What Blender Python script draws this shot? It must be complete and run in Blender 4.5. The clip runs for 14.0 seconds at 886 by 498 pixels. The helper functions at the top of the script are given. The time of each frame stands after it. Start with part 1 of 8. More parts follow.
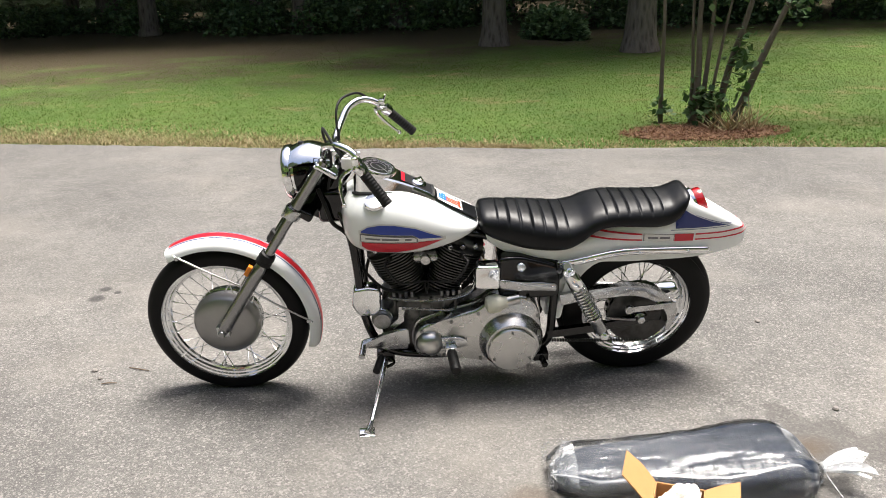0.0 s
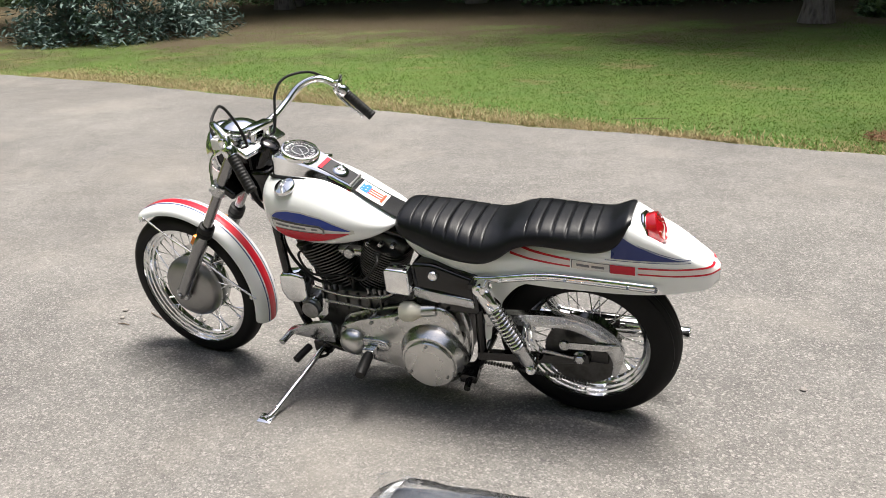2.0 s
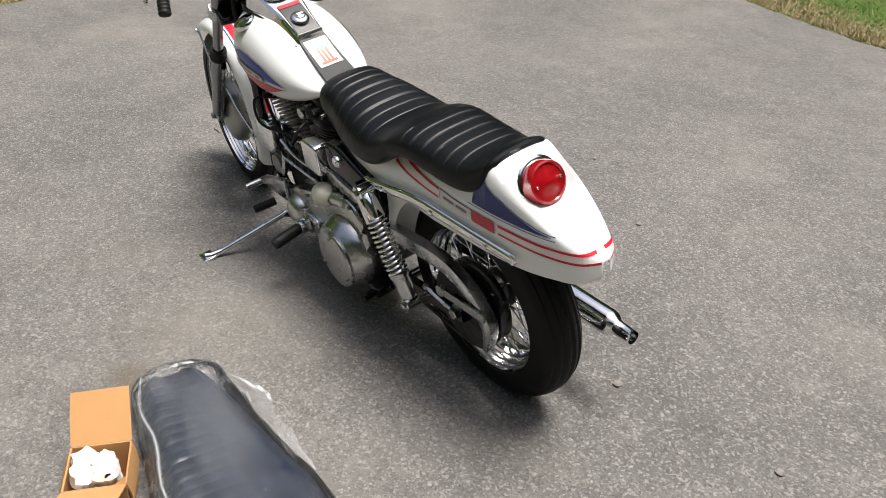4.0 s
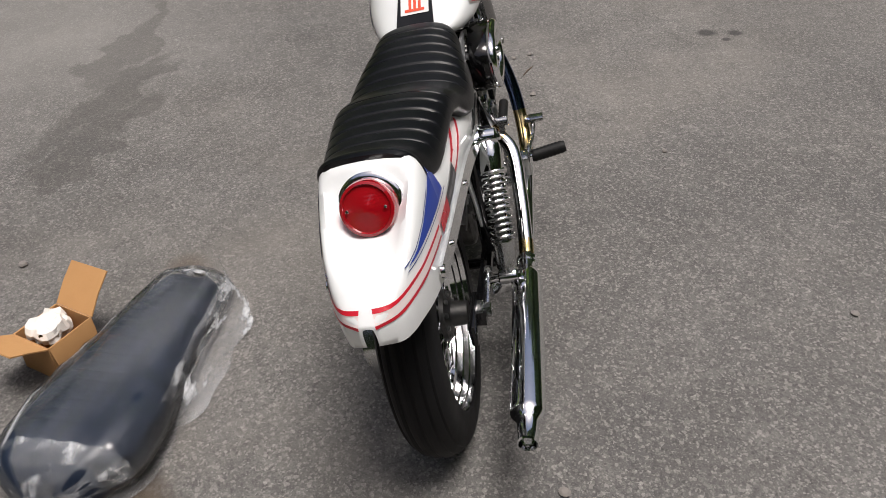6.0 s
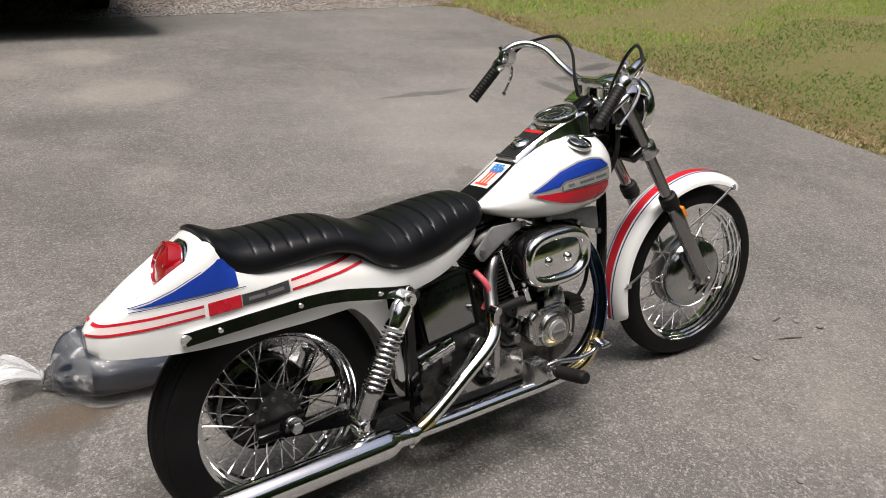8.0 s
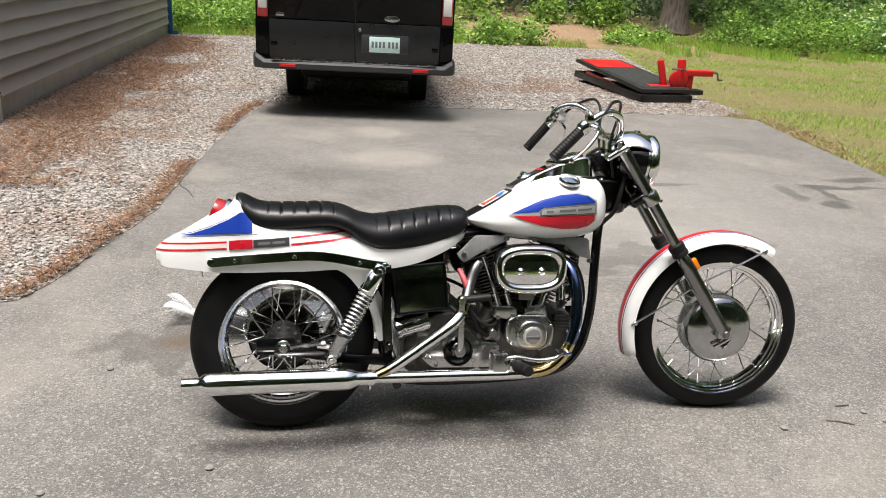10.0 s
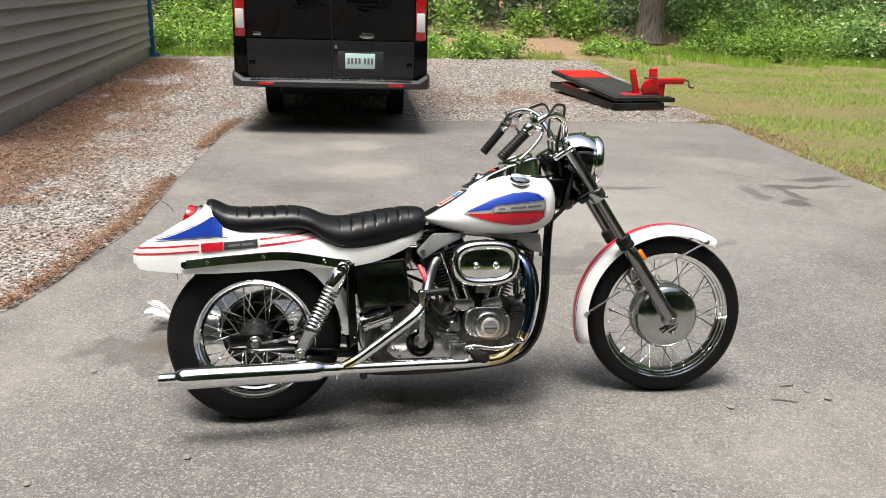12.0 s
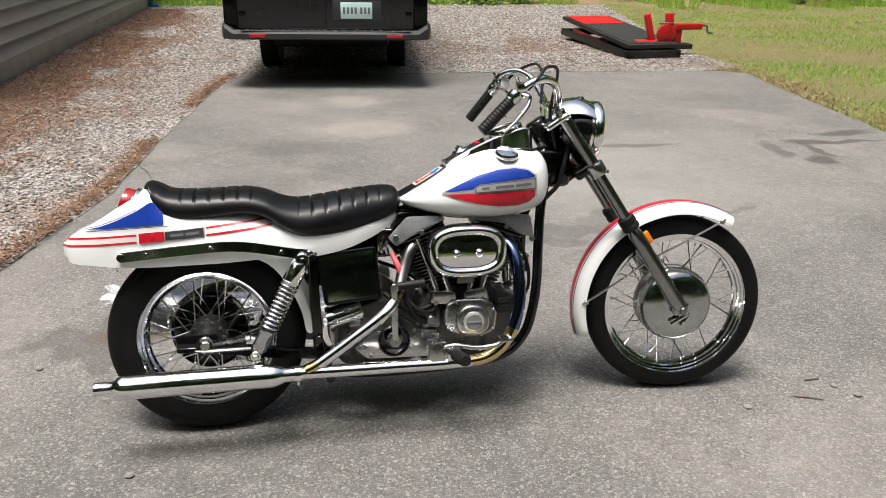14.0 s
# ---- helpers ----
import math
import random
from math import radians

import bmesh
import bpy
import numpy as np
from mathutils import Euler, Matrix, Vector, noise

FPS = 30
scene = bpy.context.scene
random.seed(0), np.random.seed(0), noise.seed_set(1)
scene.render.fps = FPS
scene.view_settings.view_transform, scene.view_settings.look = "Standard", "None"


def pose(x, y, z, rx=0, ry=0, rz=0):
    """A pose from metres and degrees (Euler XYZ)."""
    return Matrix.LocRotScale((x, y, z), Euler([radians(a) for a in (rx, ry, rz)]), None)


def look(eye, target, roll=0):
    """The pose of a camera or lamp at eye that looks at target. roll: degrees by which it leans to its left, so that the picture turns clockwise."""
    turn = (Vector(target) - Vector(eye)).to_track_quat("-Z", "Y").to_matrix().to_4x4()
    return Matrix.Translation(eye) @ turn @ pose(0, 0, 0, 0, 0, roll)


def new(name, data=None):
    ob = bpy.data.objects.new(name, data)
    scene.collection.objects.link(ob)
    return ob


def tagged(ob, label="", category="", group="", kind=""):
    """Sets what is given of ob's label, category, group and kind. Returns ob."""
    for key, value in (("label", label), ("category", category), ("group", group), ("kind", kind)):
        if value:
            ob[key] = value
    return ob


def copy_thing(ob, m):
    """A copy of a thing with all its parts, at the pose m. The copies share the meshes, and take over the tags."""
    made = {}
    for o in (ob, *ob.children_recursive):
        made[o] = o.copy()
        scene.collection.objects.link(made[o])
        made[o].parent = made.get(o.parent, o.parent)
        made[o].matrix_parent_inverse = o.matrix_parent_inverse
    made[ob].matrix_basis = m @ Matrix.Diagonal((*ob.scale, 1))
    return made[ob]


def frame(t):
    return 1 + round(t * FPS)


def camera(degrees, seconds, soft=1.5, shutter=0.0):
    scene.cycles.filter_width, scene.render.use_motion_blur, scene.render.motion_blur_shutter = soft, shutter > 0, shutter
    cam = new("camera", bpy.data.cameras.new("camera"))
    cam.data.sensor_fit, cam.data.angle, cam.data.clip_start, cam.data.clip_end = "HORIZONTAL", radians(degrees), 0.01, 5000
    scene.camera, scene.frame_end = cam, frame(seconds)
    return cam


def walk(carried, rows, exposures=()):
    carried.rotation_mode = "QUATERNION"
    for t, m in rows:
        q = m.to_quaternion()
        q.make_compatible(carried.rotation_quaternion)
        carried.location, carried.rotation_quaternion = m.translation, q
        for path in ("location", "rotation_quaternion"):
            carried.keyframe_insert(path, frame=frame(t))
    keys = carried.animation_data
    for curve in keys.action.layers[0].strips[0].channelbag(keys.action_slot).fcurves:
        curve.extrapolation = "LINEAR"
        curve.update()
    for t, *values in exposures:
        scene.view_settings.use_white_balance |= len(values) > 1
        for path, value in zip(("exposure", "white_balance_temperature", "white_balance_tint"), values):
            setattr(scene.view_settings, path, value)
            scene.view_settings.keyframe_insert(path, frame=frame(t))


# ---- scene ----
cam = camera(56.7, 14.0, soft=0.85)
PATH = [
    (0, (-0.037, -2.993, 1.558), (0.015, -1.102, 0.908), -1.7),
    (0.5, (0.307, -3.015, 1.566), (0.161, -1.121, 0.941), -2.3),
    (1, (0.606, -2.859, 1.543), (0.327, -0.989, 0.889), -2.9),
    (1.5, (0.965, -2.689, 1.528), (0.503, -0.864, 0.852), -2.6),
    (2, (1.321, -2.479, 1.524), (0.577, -0.755, 0.835), -2.3),
    (2.5, (1.619, -2.18, 1.486), (0.762, -0.53, 0.75), -0.3),
    (3, (1.966, -1.907, 1.498), (0.86, -0.435, 0.718), 0.4),
    (3.5, (2.136, -1.606, 1.482), (0.819, -0.369, 0.624), 1.4),
    (3.7, (2.16, -1.454, 1.474), (0.816, -0.287, 0.564), 2.1),
    (5.8, (2.174, -0.017, 1.435), (0.577, -0.141, 0.237), -2.2),
    (6, (2.151, 0.174, 1.469), (0.537, -0.038, 0.306), -2.4),
    (6.5, (2.032, 0.543, 1.518), (0.385, 0.101, 0.472), 1.5),
    (7, (1.855, 0.927, 1.546), (0.272, 0.208, 0.558), 4.2),
    (7.5, (1.691, 1.312, 1.577), (0.356, 0.135, 0.665), 3.4),
    (8, (1.45, 1.527, 1.545), (0.376, 0.07, 0.694), 4.2),
    (8.2, (1.379, 1.635, 1.558), (0.367, 0.13, 0.716), 4.7),
    (10.3, (0.636, 2.615, 1.501), (0.358, 0.737, 0.871), 2.7),
    (10.5, (0.618, 2.658, 1.503), (0.334, 0.78, 0.876), 2.2),
    (11, (0.611, 2.718, 1.507), (0.264, 0.845, 0.896), 1.8),
    (11.5, (0.626, 2.738, 1.508), (0.262, 0.867, 0.904), 1.9),
    (12, (0.62, 2.738, 1.508), (0.275, 0.864, 0.899), 1.8),
    (12.5, (0.596, 2.718, 1.509), (0.269, 0.842, 0.897), 1.3),
    (13, (0.581, 2.71, 1.506), (0.265, 0.836, 0.883), 0.8),
    (13.5, (0.536, 2.57, 1.49), (0.241, 0.714, 0.808), 1.1),
    (14, (0.429, 2.376, 1.508), (0.127, 0.538, 0.78), 0.9),
]
walk(cam, [(t, look(eye, aim, roll)) for t, eye, aim, roll in PATH],
     exposures=((0.0, 1.28, 6360, 9), (1.5, 1.3, 6360, 9), (3.0, 1.08, 6360, 9), (3.7, 0.86, 6330, 9), (5.8, 0.15, 6280, 12), (6.5, 0.05, 6280, 12), (7.5, 0.26, 6450, 12), (8.2, 0.57, 6450, 12), (10.5, 1.06, 6380, 9), (13.0, 1.00, 6360, 9), (14.0, 0.88, 6320, 9)))

# ---- sky and sun: bright haze, soft shadows ----
world = bpy.data.worlds.new("sky")
scene.world = world
world.use_nodes = True
wt = world.node_tree
sky = wt.nodes.new("ShaderNodeTexSky")
sky.sky_type = 'NISHITA'
sky.sun_disc = False
sky.sun_elevation = radians(78)
sky.sun_rotation = radians(45)
sky.dust_density = 7.0
sky.air_density = 1.0
wt.nodes["Background"].inputs[1].default_value = 0.088
wt.links.new(sky.outputs[0], wt.nodes["Background"].inputs[0])
sun_data = bpy.data.lights.new("sun", 'SUN')
sun_data.energy = 2.9
sun_data.angle = radians(24)
sun_data.color = (1.0, 0.95, 0.88)
sun = new("sun", sun_data)
sun.matrix_world = look((4, 4, 28), (0, 0, 0))


# ---- mesh tools ----
class Build:
    """Vertices and faces gathered for one mesh."""

    def __init__(self):
        self.v, self.f = [], []

    def add(self, v, f, m=None):
        n = len(self.v)
        self.v += [tuple(m @ Vector(p)) if m else tuple(p) for p in v]
        self.f += [tuple(i + n for i in q) for q in f]
        return self


def mesh_of(name, b, mat, sharp=40):
    me = bpy.data.meshes.new(name)
    me.from_pydata(b.v, [], b.f)
    me.materials.append(mat)
    bm = bmesh.new()
    bm.from_mesh(me)
    bmesh.ops.recalc_face_normals(bm, faces=bm.faces)
    bm.to_mesh(me)
    bm.free()
    if sharp:
        me.polygons.foreach_set("use_smooth", [True] * len(me.polygons))
        me.set_sharp_from_angle(angle=radians(sharp))
    me.update()
    return me


def piece(name, b, mat, parent=None, label="", sharp=40, m=None):
    """Links a gathered mesh as one object, under its thing where one is given."""
    ob = new(name, mesh_of(name, b, mat, sharp))
    if parent:
        ob.parent = parent
    if m is not None:
        ob.matrix_basis = m
    if label:
        ob["label"] = label
    return ob


def shared(name, me, parent, m):
    ob = new(name, me)
    ob.parent = parent
    ob.matrix_basis = m
    return ob


def thing(name, m, label, category, group=""):
    ob = new(name)
    ob.empty_display_size = 0.1
    ob.matrix_world = m
    return tagged(ob, label, category, group)


def smooth_path(pts, n=6):
    """A Catmull-Rom line through the points."""
    p = [Vector(q) for q in pts]
    p = [2 * p[0] - p[1]] + p + [2 * p[-1] - p[-2]]
    out = []
    for i in range(1, len(p) - 2):
        for k in range(n):
            t = k / n
            a, b, c, d = p[i - 1:i + 3]
            out.append(0.5 * (2 * b + (c - a) * t + (2 * a - 5 * b + 4 * c - d) * t * t + (3 * b - a - 3 * c + d) * t ** 3))
    out.append(p[-2])
    return out


def lerp_table(x, rows):
    """Reads a row of values at x from rows of (x, values...)."""
    if x <= rows[0][0]:
        return rows[0][1:]
    for a, b in zip(rows, rows[1:]):
        if x <= b[0]:
            t = (x - a[0]) / (b[0] - a[0])
            return tuple(p + (q - p) * t for p, q in zip(a[1:], b[1:]))
    return rows[-1][1:]


def smooth_table(x, rows):
    """As lerp_table, with a rounded course."""
    i = 0
    while i < len(rows) - 2 and x > rows[i + 1][0]:
        i += 1
    a, b = rows[i], rows[i + 1]
    z, c = rows[max(i - 1, 0)], rows[min(i + 2, len(rows) - 1)]
    h = b[0] - a[0]
    t = min(max((x - a[0]) / h, 0), 1)
    out = []
    for k in range(1, len(a)):
        ma = (b[k] - z[k]) / (b[0] - z[0]) * h
        mb = (c[k] - a[k]) / (c[0] - a[0]) * h
        out.append((2 * t ** 3 - 3 * t * t + 1) * a[k] + (t ** 3 - 2 * t * t + t) * ma + (3 * t * t - 2 * t ** 3) * b[k] + (t ** 3 - t * t) * mb)
    return out


def loft(rings, closed=True, caps=True):
    n = len(rings[0])
    v = [p for r in rings for p in r]
    f = []
    for i in range(len(rings) - 1):
        for j in range(n if closed else n - 1):
            k = (j + 1) % n
            f.append((i * n + j, i * n + k, (i + 1) * n + k, (i + 1) * n + j))
    if caps:
        f.append(tuple(range(n)))
        f.append(tuple(range((len(rings) - 1) * n, len(rings) * n)))
    return v, f


def tube(pts, r, segs=12, caps=True):
    """A round bar along the points; r is one radius or one for each point."""
    p = [Vector(q) for q in pts]
    rr = r if isinstance(r, (list, tuple)) else [r] * len(p)
    rings, up = [], None
    for i, c in enumerate(p):
        t = (p[min(i + 1, len(p) - 1)] - p[max(i - 1, 0)]).normalized()
        if up is None:
            up = t.orthogonal().normalized()
        up = (up - t * up.dot(t)).normalized()
        side = t.cross(up)
        rings.append([c + rr[i] * (math.cos(a) * up + math.sin(a) * side) for a in [2 * math.pi * k / segs for k in range(segs)]])
    return loft(rings, True, caps)


def strap(pts, wide, thick, side):
    """A flat bar along the points; side is the way its width runs."""
    p = [Vector(q) for q in pts]
    rings = []
    for i, c in enumerate(p):
        t = (p[min(i + 1, len(p) - 1)] - p[max(i - 1, 0)]).normalized()
        s = Vector(side)
        s = (s - t * s.dot(t)).normalized()
        u = t.cross(s)
        w, h = s * wide / 2, u * thick / 2
        rings.append([c - w - h, c + w - h, c + w + h, c - w + h])
    return loft(rings)


def crowned(pts, wide, thick, side):
    """A bar along the points with a rounded face; side is the way its width runs."""
    p = [Vector(q) for q in pts]
    rings = []
    for i, c in enumerate(p):
        t = (p[min(i + 1, len(p) - 1)] - p[max(i - 1, 0)]).normalized()
        s = Vector(side)
        s = (s - t * s.dot(t)).normalized()
        u = t.cross(s)
        rings.append([c + s * wide / 2 * math.cos(a) + u * thick / 2 * math.sin(a) for a in [2 * math.pi * k / 14 for k in range(14)]])
    return loft(rings)


def lathe(profile, segs=32):
    """Turns (radius, height) pairs about the z axis; a first or last radius of 0 closes the end."""
    v, f, rows = [], [], []
    for r, h in profile:
        if r < 1e-6:
            v.append((0, 0, h))
            rows.append([len(v) - 1])
        else:
            rows.append(list(range(len(v), len(v) + segs)))
            v += [(r * math.cos(2 * math.pi * k / segs), r * math.sin(2 * math.pi * k / segs), h) for k in range(segs)]
    for a, b in zip(rows, rows[1:]):
        for k in range(segs):
            l = (k + 1) % segs
            if len(a) == 1 and len(b) > 1:
                f.append((a[0], b[k], b[l]))
            elif len(b) == 1 and len(a) > 1:
                f.append((a[k], a[l], b[0]))
            elif len(a) > 1:
                f.append((a[k], a[l], b[l], b[k]))
    return v, f


def along(base, tip):
    """The pose whose z axis runs from base to tip."""
    d = Vector(tip) - Vector(base)
    return Matrix.Translation(base) @ d.to_track_quat("Z", "Y").to_matrix().to_4x4()


def rod(a, b, r, segs=12, bevel=0.0):
    """A straight round bar from a to b with eased ends."""
    h = (Vector(b) - Vector(a)).length
    e = bevel or min(r, h / 2) * 0.15
    v, f = lathe([(0, 0), (r - e, 0), (r, e), (r, h - e), (r - e, h), (0, h)], segs)
    m = along(a, b)
    return [m @ Vector(p) for p in v], f


def box(a, b, bevel=0.004, segs=2):
    bm = bmesh.new()
    bmesh.ops.create_cube(bm, size=1)
    for v in bm.verts:
        v.co = Vector([(a[i] + b[i]) / 2 + v.co[i] * (b[i] - a[i]) for i in range(3)])
    if bevel:
        bmesh.ops.bevel(bm, geom=bm.edges[:], offset=bevel, segments=segs, profile=0.5, affect='EDGES')
    out = [tuple(v.co) for v in bm.verts], [tuple(v.index for v in q.verts) for q in bm.faces]
    bm.free()
    return out


def slab(outline, y0, y1, bevel=0.004, segs=2):
    """A plate with an outline in x and z, from y0 to y1, its edges eased."""
    bm = bmesh.new()
    vs = [bm.verts.new((x, y0, z)) for x, z in outline]
    q = bm.faces.new(vs)
    out = bmesh.ops.extrude_face_region(bm, geom=[q])
    for v in out["geom"]:
        if isinstance(v, bmesh.types.BMVert):
            v.co.y = y1
    if bevel:
        es = [e for e in bm.edges if abs(e.verts[0].co.y - e.verts[1].co.y) < 1e-6]
        bmesh.ops.bevel(bm, geom=es, offset=bevel, segments=segs, profile=0.5, affect='EDGES')
    bm.verts.index_update()
    res = [tuple(v.co) for v in bm.verts], [tuple(v.index for v in q.verts) for q in bm.faces]
    bm.free()
    return res


def rounded(outline, r, n=5):
    """The outline with its corners rounded."""
    out = []
    for i in range(len(outline)):
        a, b, c = Vector(outline[i - 1]), Vector(outline[i]), Vector(outline[(i + 1) % len(outline)])
        d = min(r, (a - b).length / 2.1, (c - b).length / 2.1)
        p, q = b + (a - b).normalized() * d, b + (c - b).normalized() * d
        for k in range(n + 1):
            t = k / n
            out.append(tuple((1 - t) ** 2 * p + 2 * t * (1 - t) * b + t * t * q))
    return out


def oval(cx, cz, w, h, n=32, power=1.0):
    out = []
    for k in range(n):
        c, s = math.cos(2 * math.pi * k / n), math.sin(2 * math.pi * k / n)
        out.append((cx + w / 2 * math.copysign(abs(c) ** power, c), cz + h / 2 * math.copysign(abs(s) ** power, s)))
    return out


# ---- materials ----
class Nodes:
    def __init__(self, name):
        self.mat = bpy.data.materials.new(name)
        self.mat.use_nodes = True
        self.t = self.mat.node_tree
        self.bsdf = self.t.nodes["Principled BSDF"]
        self.co = self.t.nodes.new("ShaderNodeTexCoord").outputs["Object"]

    def node(self, kind, ins=None, operation=None, data_type=None, blend_type=None, feature=None, wave_type=None):
        n = self.t.nodes.new(kind)
        if operation:
            n.operation = operation
        if data_type:
            n.data_type = data_type
        if blend_type:
            n.blend_type = blend_type
        if feature:
            n.feature = feature
        if wave_type:
            n.wave_type = wave_type
        for k, v in (ins or {}).items():
            self.put(n.inputs[k], v)
        return n

    def put(self, socket, v):
        if isinstance(v, bpy.types.NodeSocket):
            self.t.links.new(v, socket)
        else:
            socket.default_value = v

    def noise(self, scale, detail=4, rough=0.55, co=None, out="Fac"):
        return self.node("ShaderNodeTexNoise", {"Vector": co or self.co, "Scale": scale, "Detail": detail, "Roughness": rough}).outputs[out]

    def cells(self, scale, out="Distance", feature='F1', co=None):
        return self.node("ShaderNodeTexVoronoi", {"Vector": co or self.co, "Scale": scale}, feature=feature).outputs[out]

    def ramp(self, fac, a, b, lo=0.0, hi=1.0):
        return self.node("ShaderNodeMapRange", {"Value": fac, "From Min": a, "From Max": b, "To Min": lo, "To Max": hi}).outputs[0]

    def mix(self, fac, a, b, blend='MIX'):
        n = self.node("ShaderNodeMix", data_type='RGBA', blend_type=blend)
        self.put(n.inputs[0], fac)
        self.put(n.inputs[6], a if isinstance(a, bpy.types.NodeSocket) else (*a, 1))
        self.put(n.inputs[7], b if isinstance(b, bpy.types.NodeSocket) else (*b, 1))
        return n.outputs[2]

    def math(self, op, a, b=0.0):
        n = self.node("ShaderNodeMath", operation=op)
        self.put(n.inputs[0], a)
        self.put(n.inputs[1], b)
        return n.outputs[0]

    def bump(self, height, strength, dist=0.01, after=None):
        n = self.node("ShaderNodeBump", {"Height": height, "Strength": strength, "Distance": dist})
        if after:
            self.t.links.new(after, n.inputs["Normal"])
        return n.outputs[0]

    def done(self, color=None, rough=None, metal=None, normal=None, **ins):
        for k, v in (("Base Color", color), ("Roughness", rough), ("Metallic", metal), ("Normal", normal)):
            if v is not None:
                self.put(self.bsdf.inputs[k], (*v, 1) if isinstance(v, tuple) and len(v) == 3 else v)
        for k, v in ins.items():
            self.put(self.bsdf.inputs[k.replace("_", " ")], v)
        return self.mat


def surface(name, color, rough=0.5, metal=0.0, vary=0.12, scale=6.0, fine=160.0, bump=0.05, rough_vary=0.1, **ins):
    """A plain surface with blotches, grain and a little relief."""
    n = Nodes(name)
    a, b = n.noise(scale), n.noise(fine, 3)
    dark = tuple(c * (1 - vary) for c in color)
    light = tuple(min(c * (1 + vary), 1) for c in color)
    col = n.mix(n.ramp(a, 0.3, 0.7), dark, light)
    col = n.mix(n.ramp(b, 0.3, 0.7, 0, 0.35), col, tuple(c * (1 - vary) for c in color))
    r = n.ramp(a, 0.25, 0.75, max(rough - rough_vary / 2, 0.01), rough + rough_vary / 2)
    return n.done(col, r, metal, n.bump(b, bump, 0.002) if bump else None, **ins)


def worn(name, color, dirt, rough, metal, scale=14, amount=0.5, bump=0.08, **ins):
    """Metal or paint with grime in patches."""
    n = Nodes(name)
    a, b = n.noise(scale, 6, 0.65), n.noise(220, 3)
    m = n.ramp(a, 0.45, 0.68, 0, amount)
    col = n.mix(m, color, dirt)
    r = n.math('ADD', n.ramp(b, 0.2, 0.8, rough * 0.85, rough * 1.15), n.math('MULTIPLY', m, 0.25))
    return n.done(col, r, metal, n.bump(n.math('ADD', b, a), bump, 0.002), **ins)


WHITE = surface("white_paint", (0.84, 0.855, 0.85), 0.22, vary=0.03, bump=0.01, rough_vary=0.06, Coat_Weight=0.6, Coat_Roughness=0.06)
RED = surface("red_paint", (0.55, 0.012, 0.028), 0.3, vary=0.06, bump=0.01)
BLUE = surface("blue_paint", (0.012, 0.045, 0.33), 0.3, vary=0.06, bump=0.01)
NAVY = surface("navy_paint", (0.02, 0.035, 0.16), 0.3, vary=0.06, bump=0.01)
PINK = surface("pale_red_film", (0.80, 0.70, 0.68), 0.3, vary=0.04, bump=0.01)
CHROME = worn("chrome", (0.86, 0.87, 0.88), (0.55, 0.54, 0.52), 0.07, 1.0, 20, 0.25, 0.02)
DULL_CHROME = worn("dull_chrome", (0.55, 0.56, 0.57), (0.28, 0.26, 0.24), 0.2, 1.0, 24, 0.5, 0.04)
STEEL = worn("dark_steel", (0.32, 0.32, 0.32), (0.12, 0.11, 0.10), 0.3, 1.0, 30, 0.6, 0.06)
GREY_PAINT = worn("grey_bracket_paint", (0.23, 0.235, 0.24), (0.09, 0.088, 0.085), 0.45, 0.2, 26, 0.5, 0.15)
ALU = surface("brushed_alloy", (0.55, 0.55, 0.545), 0.27, 1.0, vary=0.10, scale=7, fine=300, bump=0.006, rough_vary=0.12)
DRUM = surface("dull_drum_alloy", (0.34, 0.335, 0.33), 0.42, 1.0, vary=0.12, scale=9, fine=300, bump=0.01)
DISC = surface("polished_drum_alloy", (0.44, 0.45, 0.45), 0.15, 1.0, vary=0.10, scale=9, fine=300, bump=0.004)
FORK = surface("grey_fork_steel", (0.30, 0.30, 0.305), 0.22, 1.0, vary=0.12, scale=12, fine=260, bump=0.01)
CAST = worn("cast_alloy", (0.15, 0.148, 0.143), (0.035, 0.032, 0.028), 0.38, 0.9, 22, 0.8, 0.25)
FIN = worn("blackened_alloy", (0.085, 0.084, 0.082), (0.022, 0.020, 0.018), 0.36, 0.8, 18, 0.6, 0.15)
BLACK = worn("black_enamel", (0.0035, 0.0035, 0.004), (0.007, 0.0065, 0.006), 0.07, 0.0, 18, 0.3, 0.02, Specular_IOR_Level=0.5)
RUBBER = worn("grip_rubber", (0.006, 0.006, 0.006), (0.012, 0.011, 0.010), 0.55, 0.0, 30, 0.4, 0.1, Specular_IOR_Level=0.3)
AMBER = surface("amber_lens", (0.75, 0.22, 0.01), 0.15, vary=0.05, bump=0.01)
TAN = surface("cone_plastic", (0.62, 0.60, 0.50), 0.4, vary=0.08)
WIRE = surface("wire_red", (0.5, 0.08, 0.1), 0.5)
BRASS = worn("heated_pipe", (0.66, 0.53, 0.27), (0.40, 0.26, 0.12), 0.14, 1.0, 16, 0.4, 0.03)
BLUED = worn("blued_pipe", (0.10, 0.15, 0.30), (0.16, 0.14, 0.22), 0.14, 1.0, 16, 0.5, 0.03)
SILVER = surface("badge_silver", (0.60, 0.60, 0.58), 0.32, 0.6, vary=0.05, bump=0.02)
DIAL = surface("dial_black", (0.02, 0.02, 0.022), 0.35, vary=0.1)
DIAL_WHITE = surface("dial_white", (0.8, 0.8, 0.78), 0.4, vary=0.03)
BADGE_DARK = surface("dark_badge_film", (0.045, 0.046, 0.050), 0.3, vary=0.08)
GREY_BAR = surface("lettering_grey", (0.16, 0.16, 0.17), 0.4, vary=0.05)
FILM_WHITE = surface("sticker_white", (0.80, 0.78, 0.76), 0.25, vary=0.03, bump=0.01)
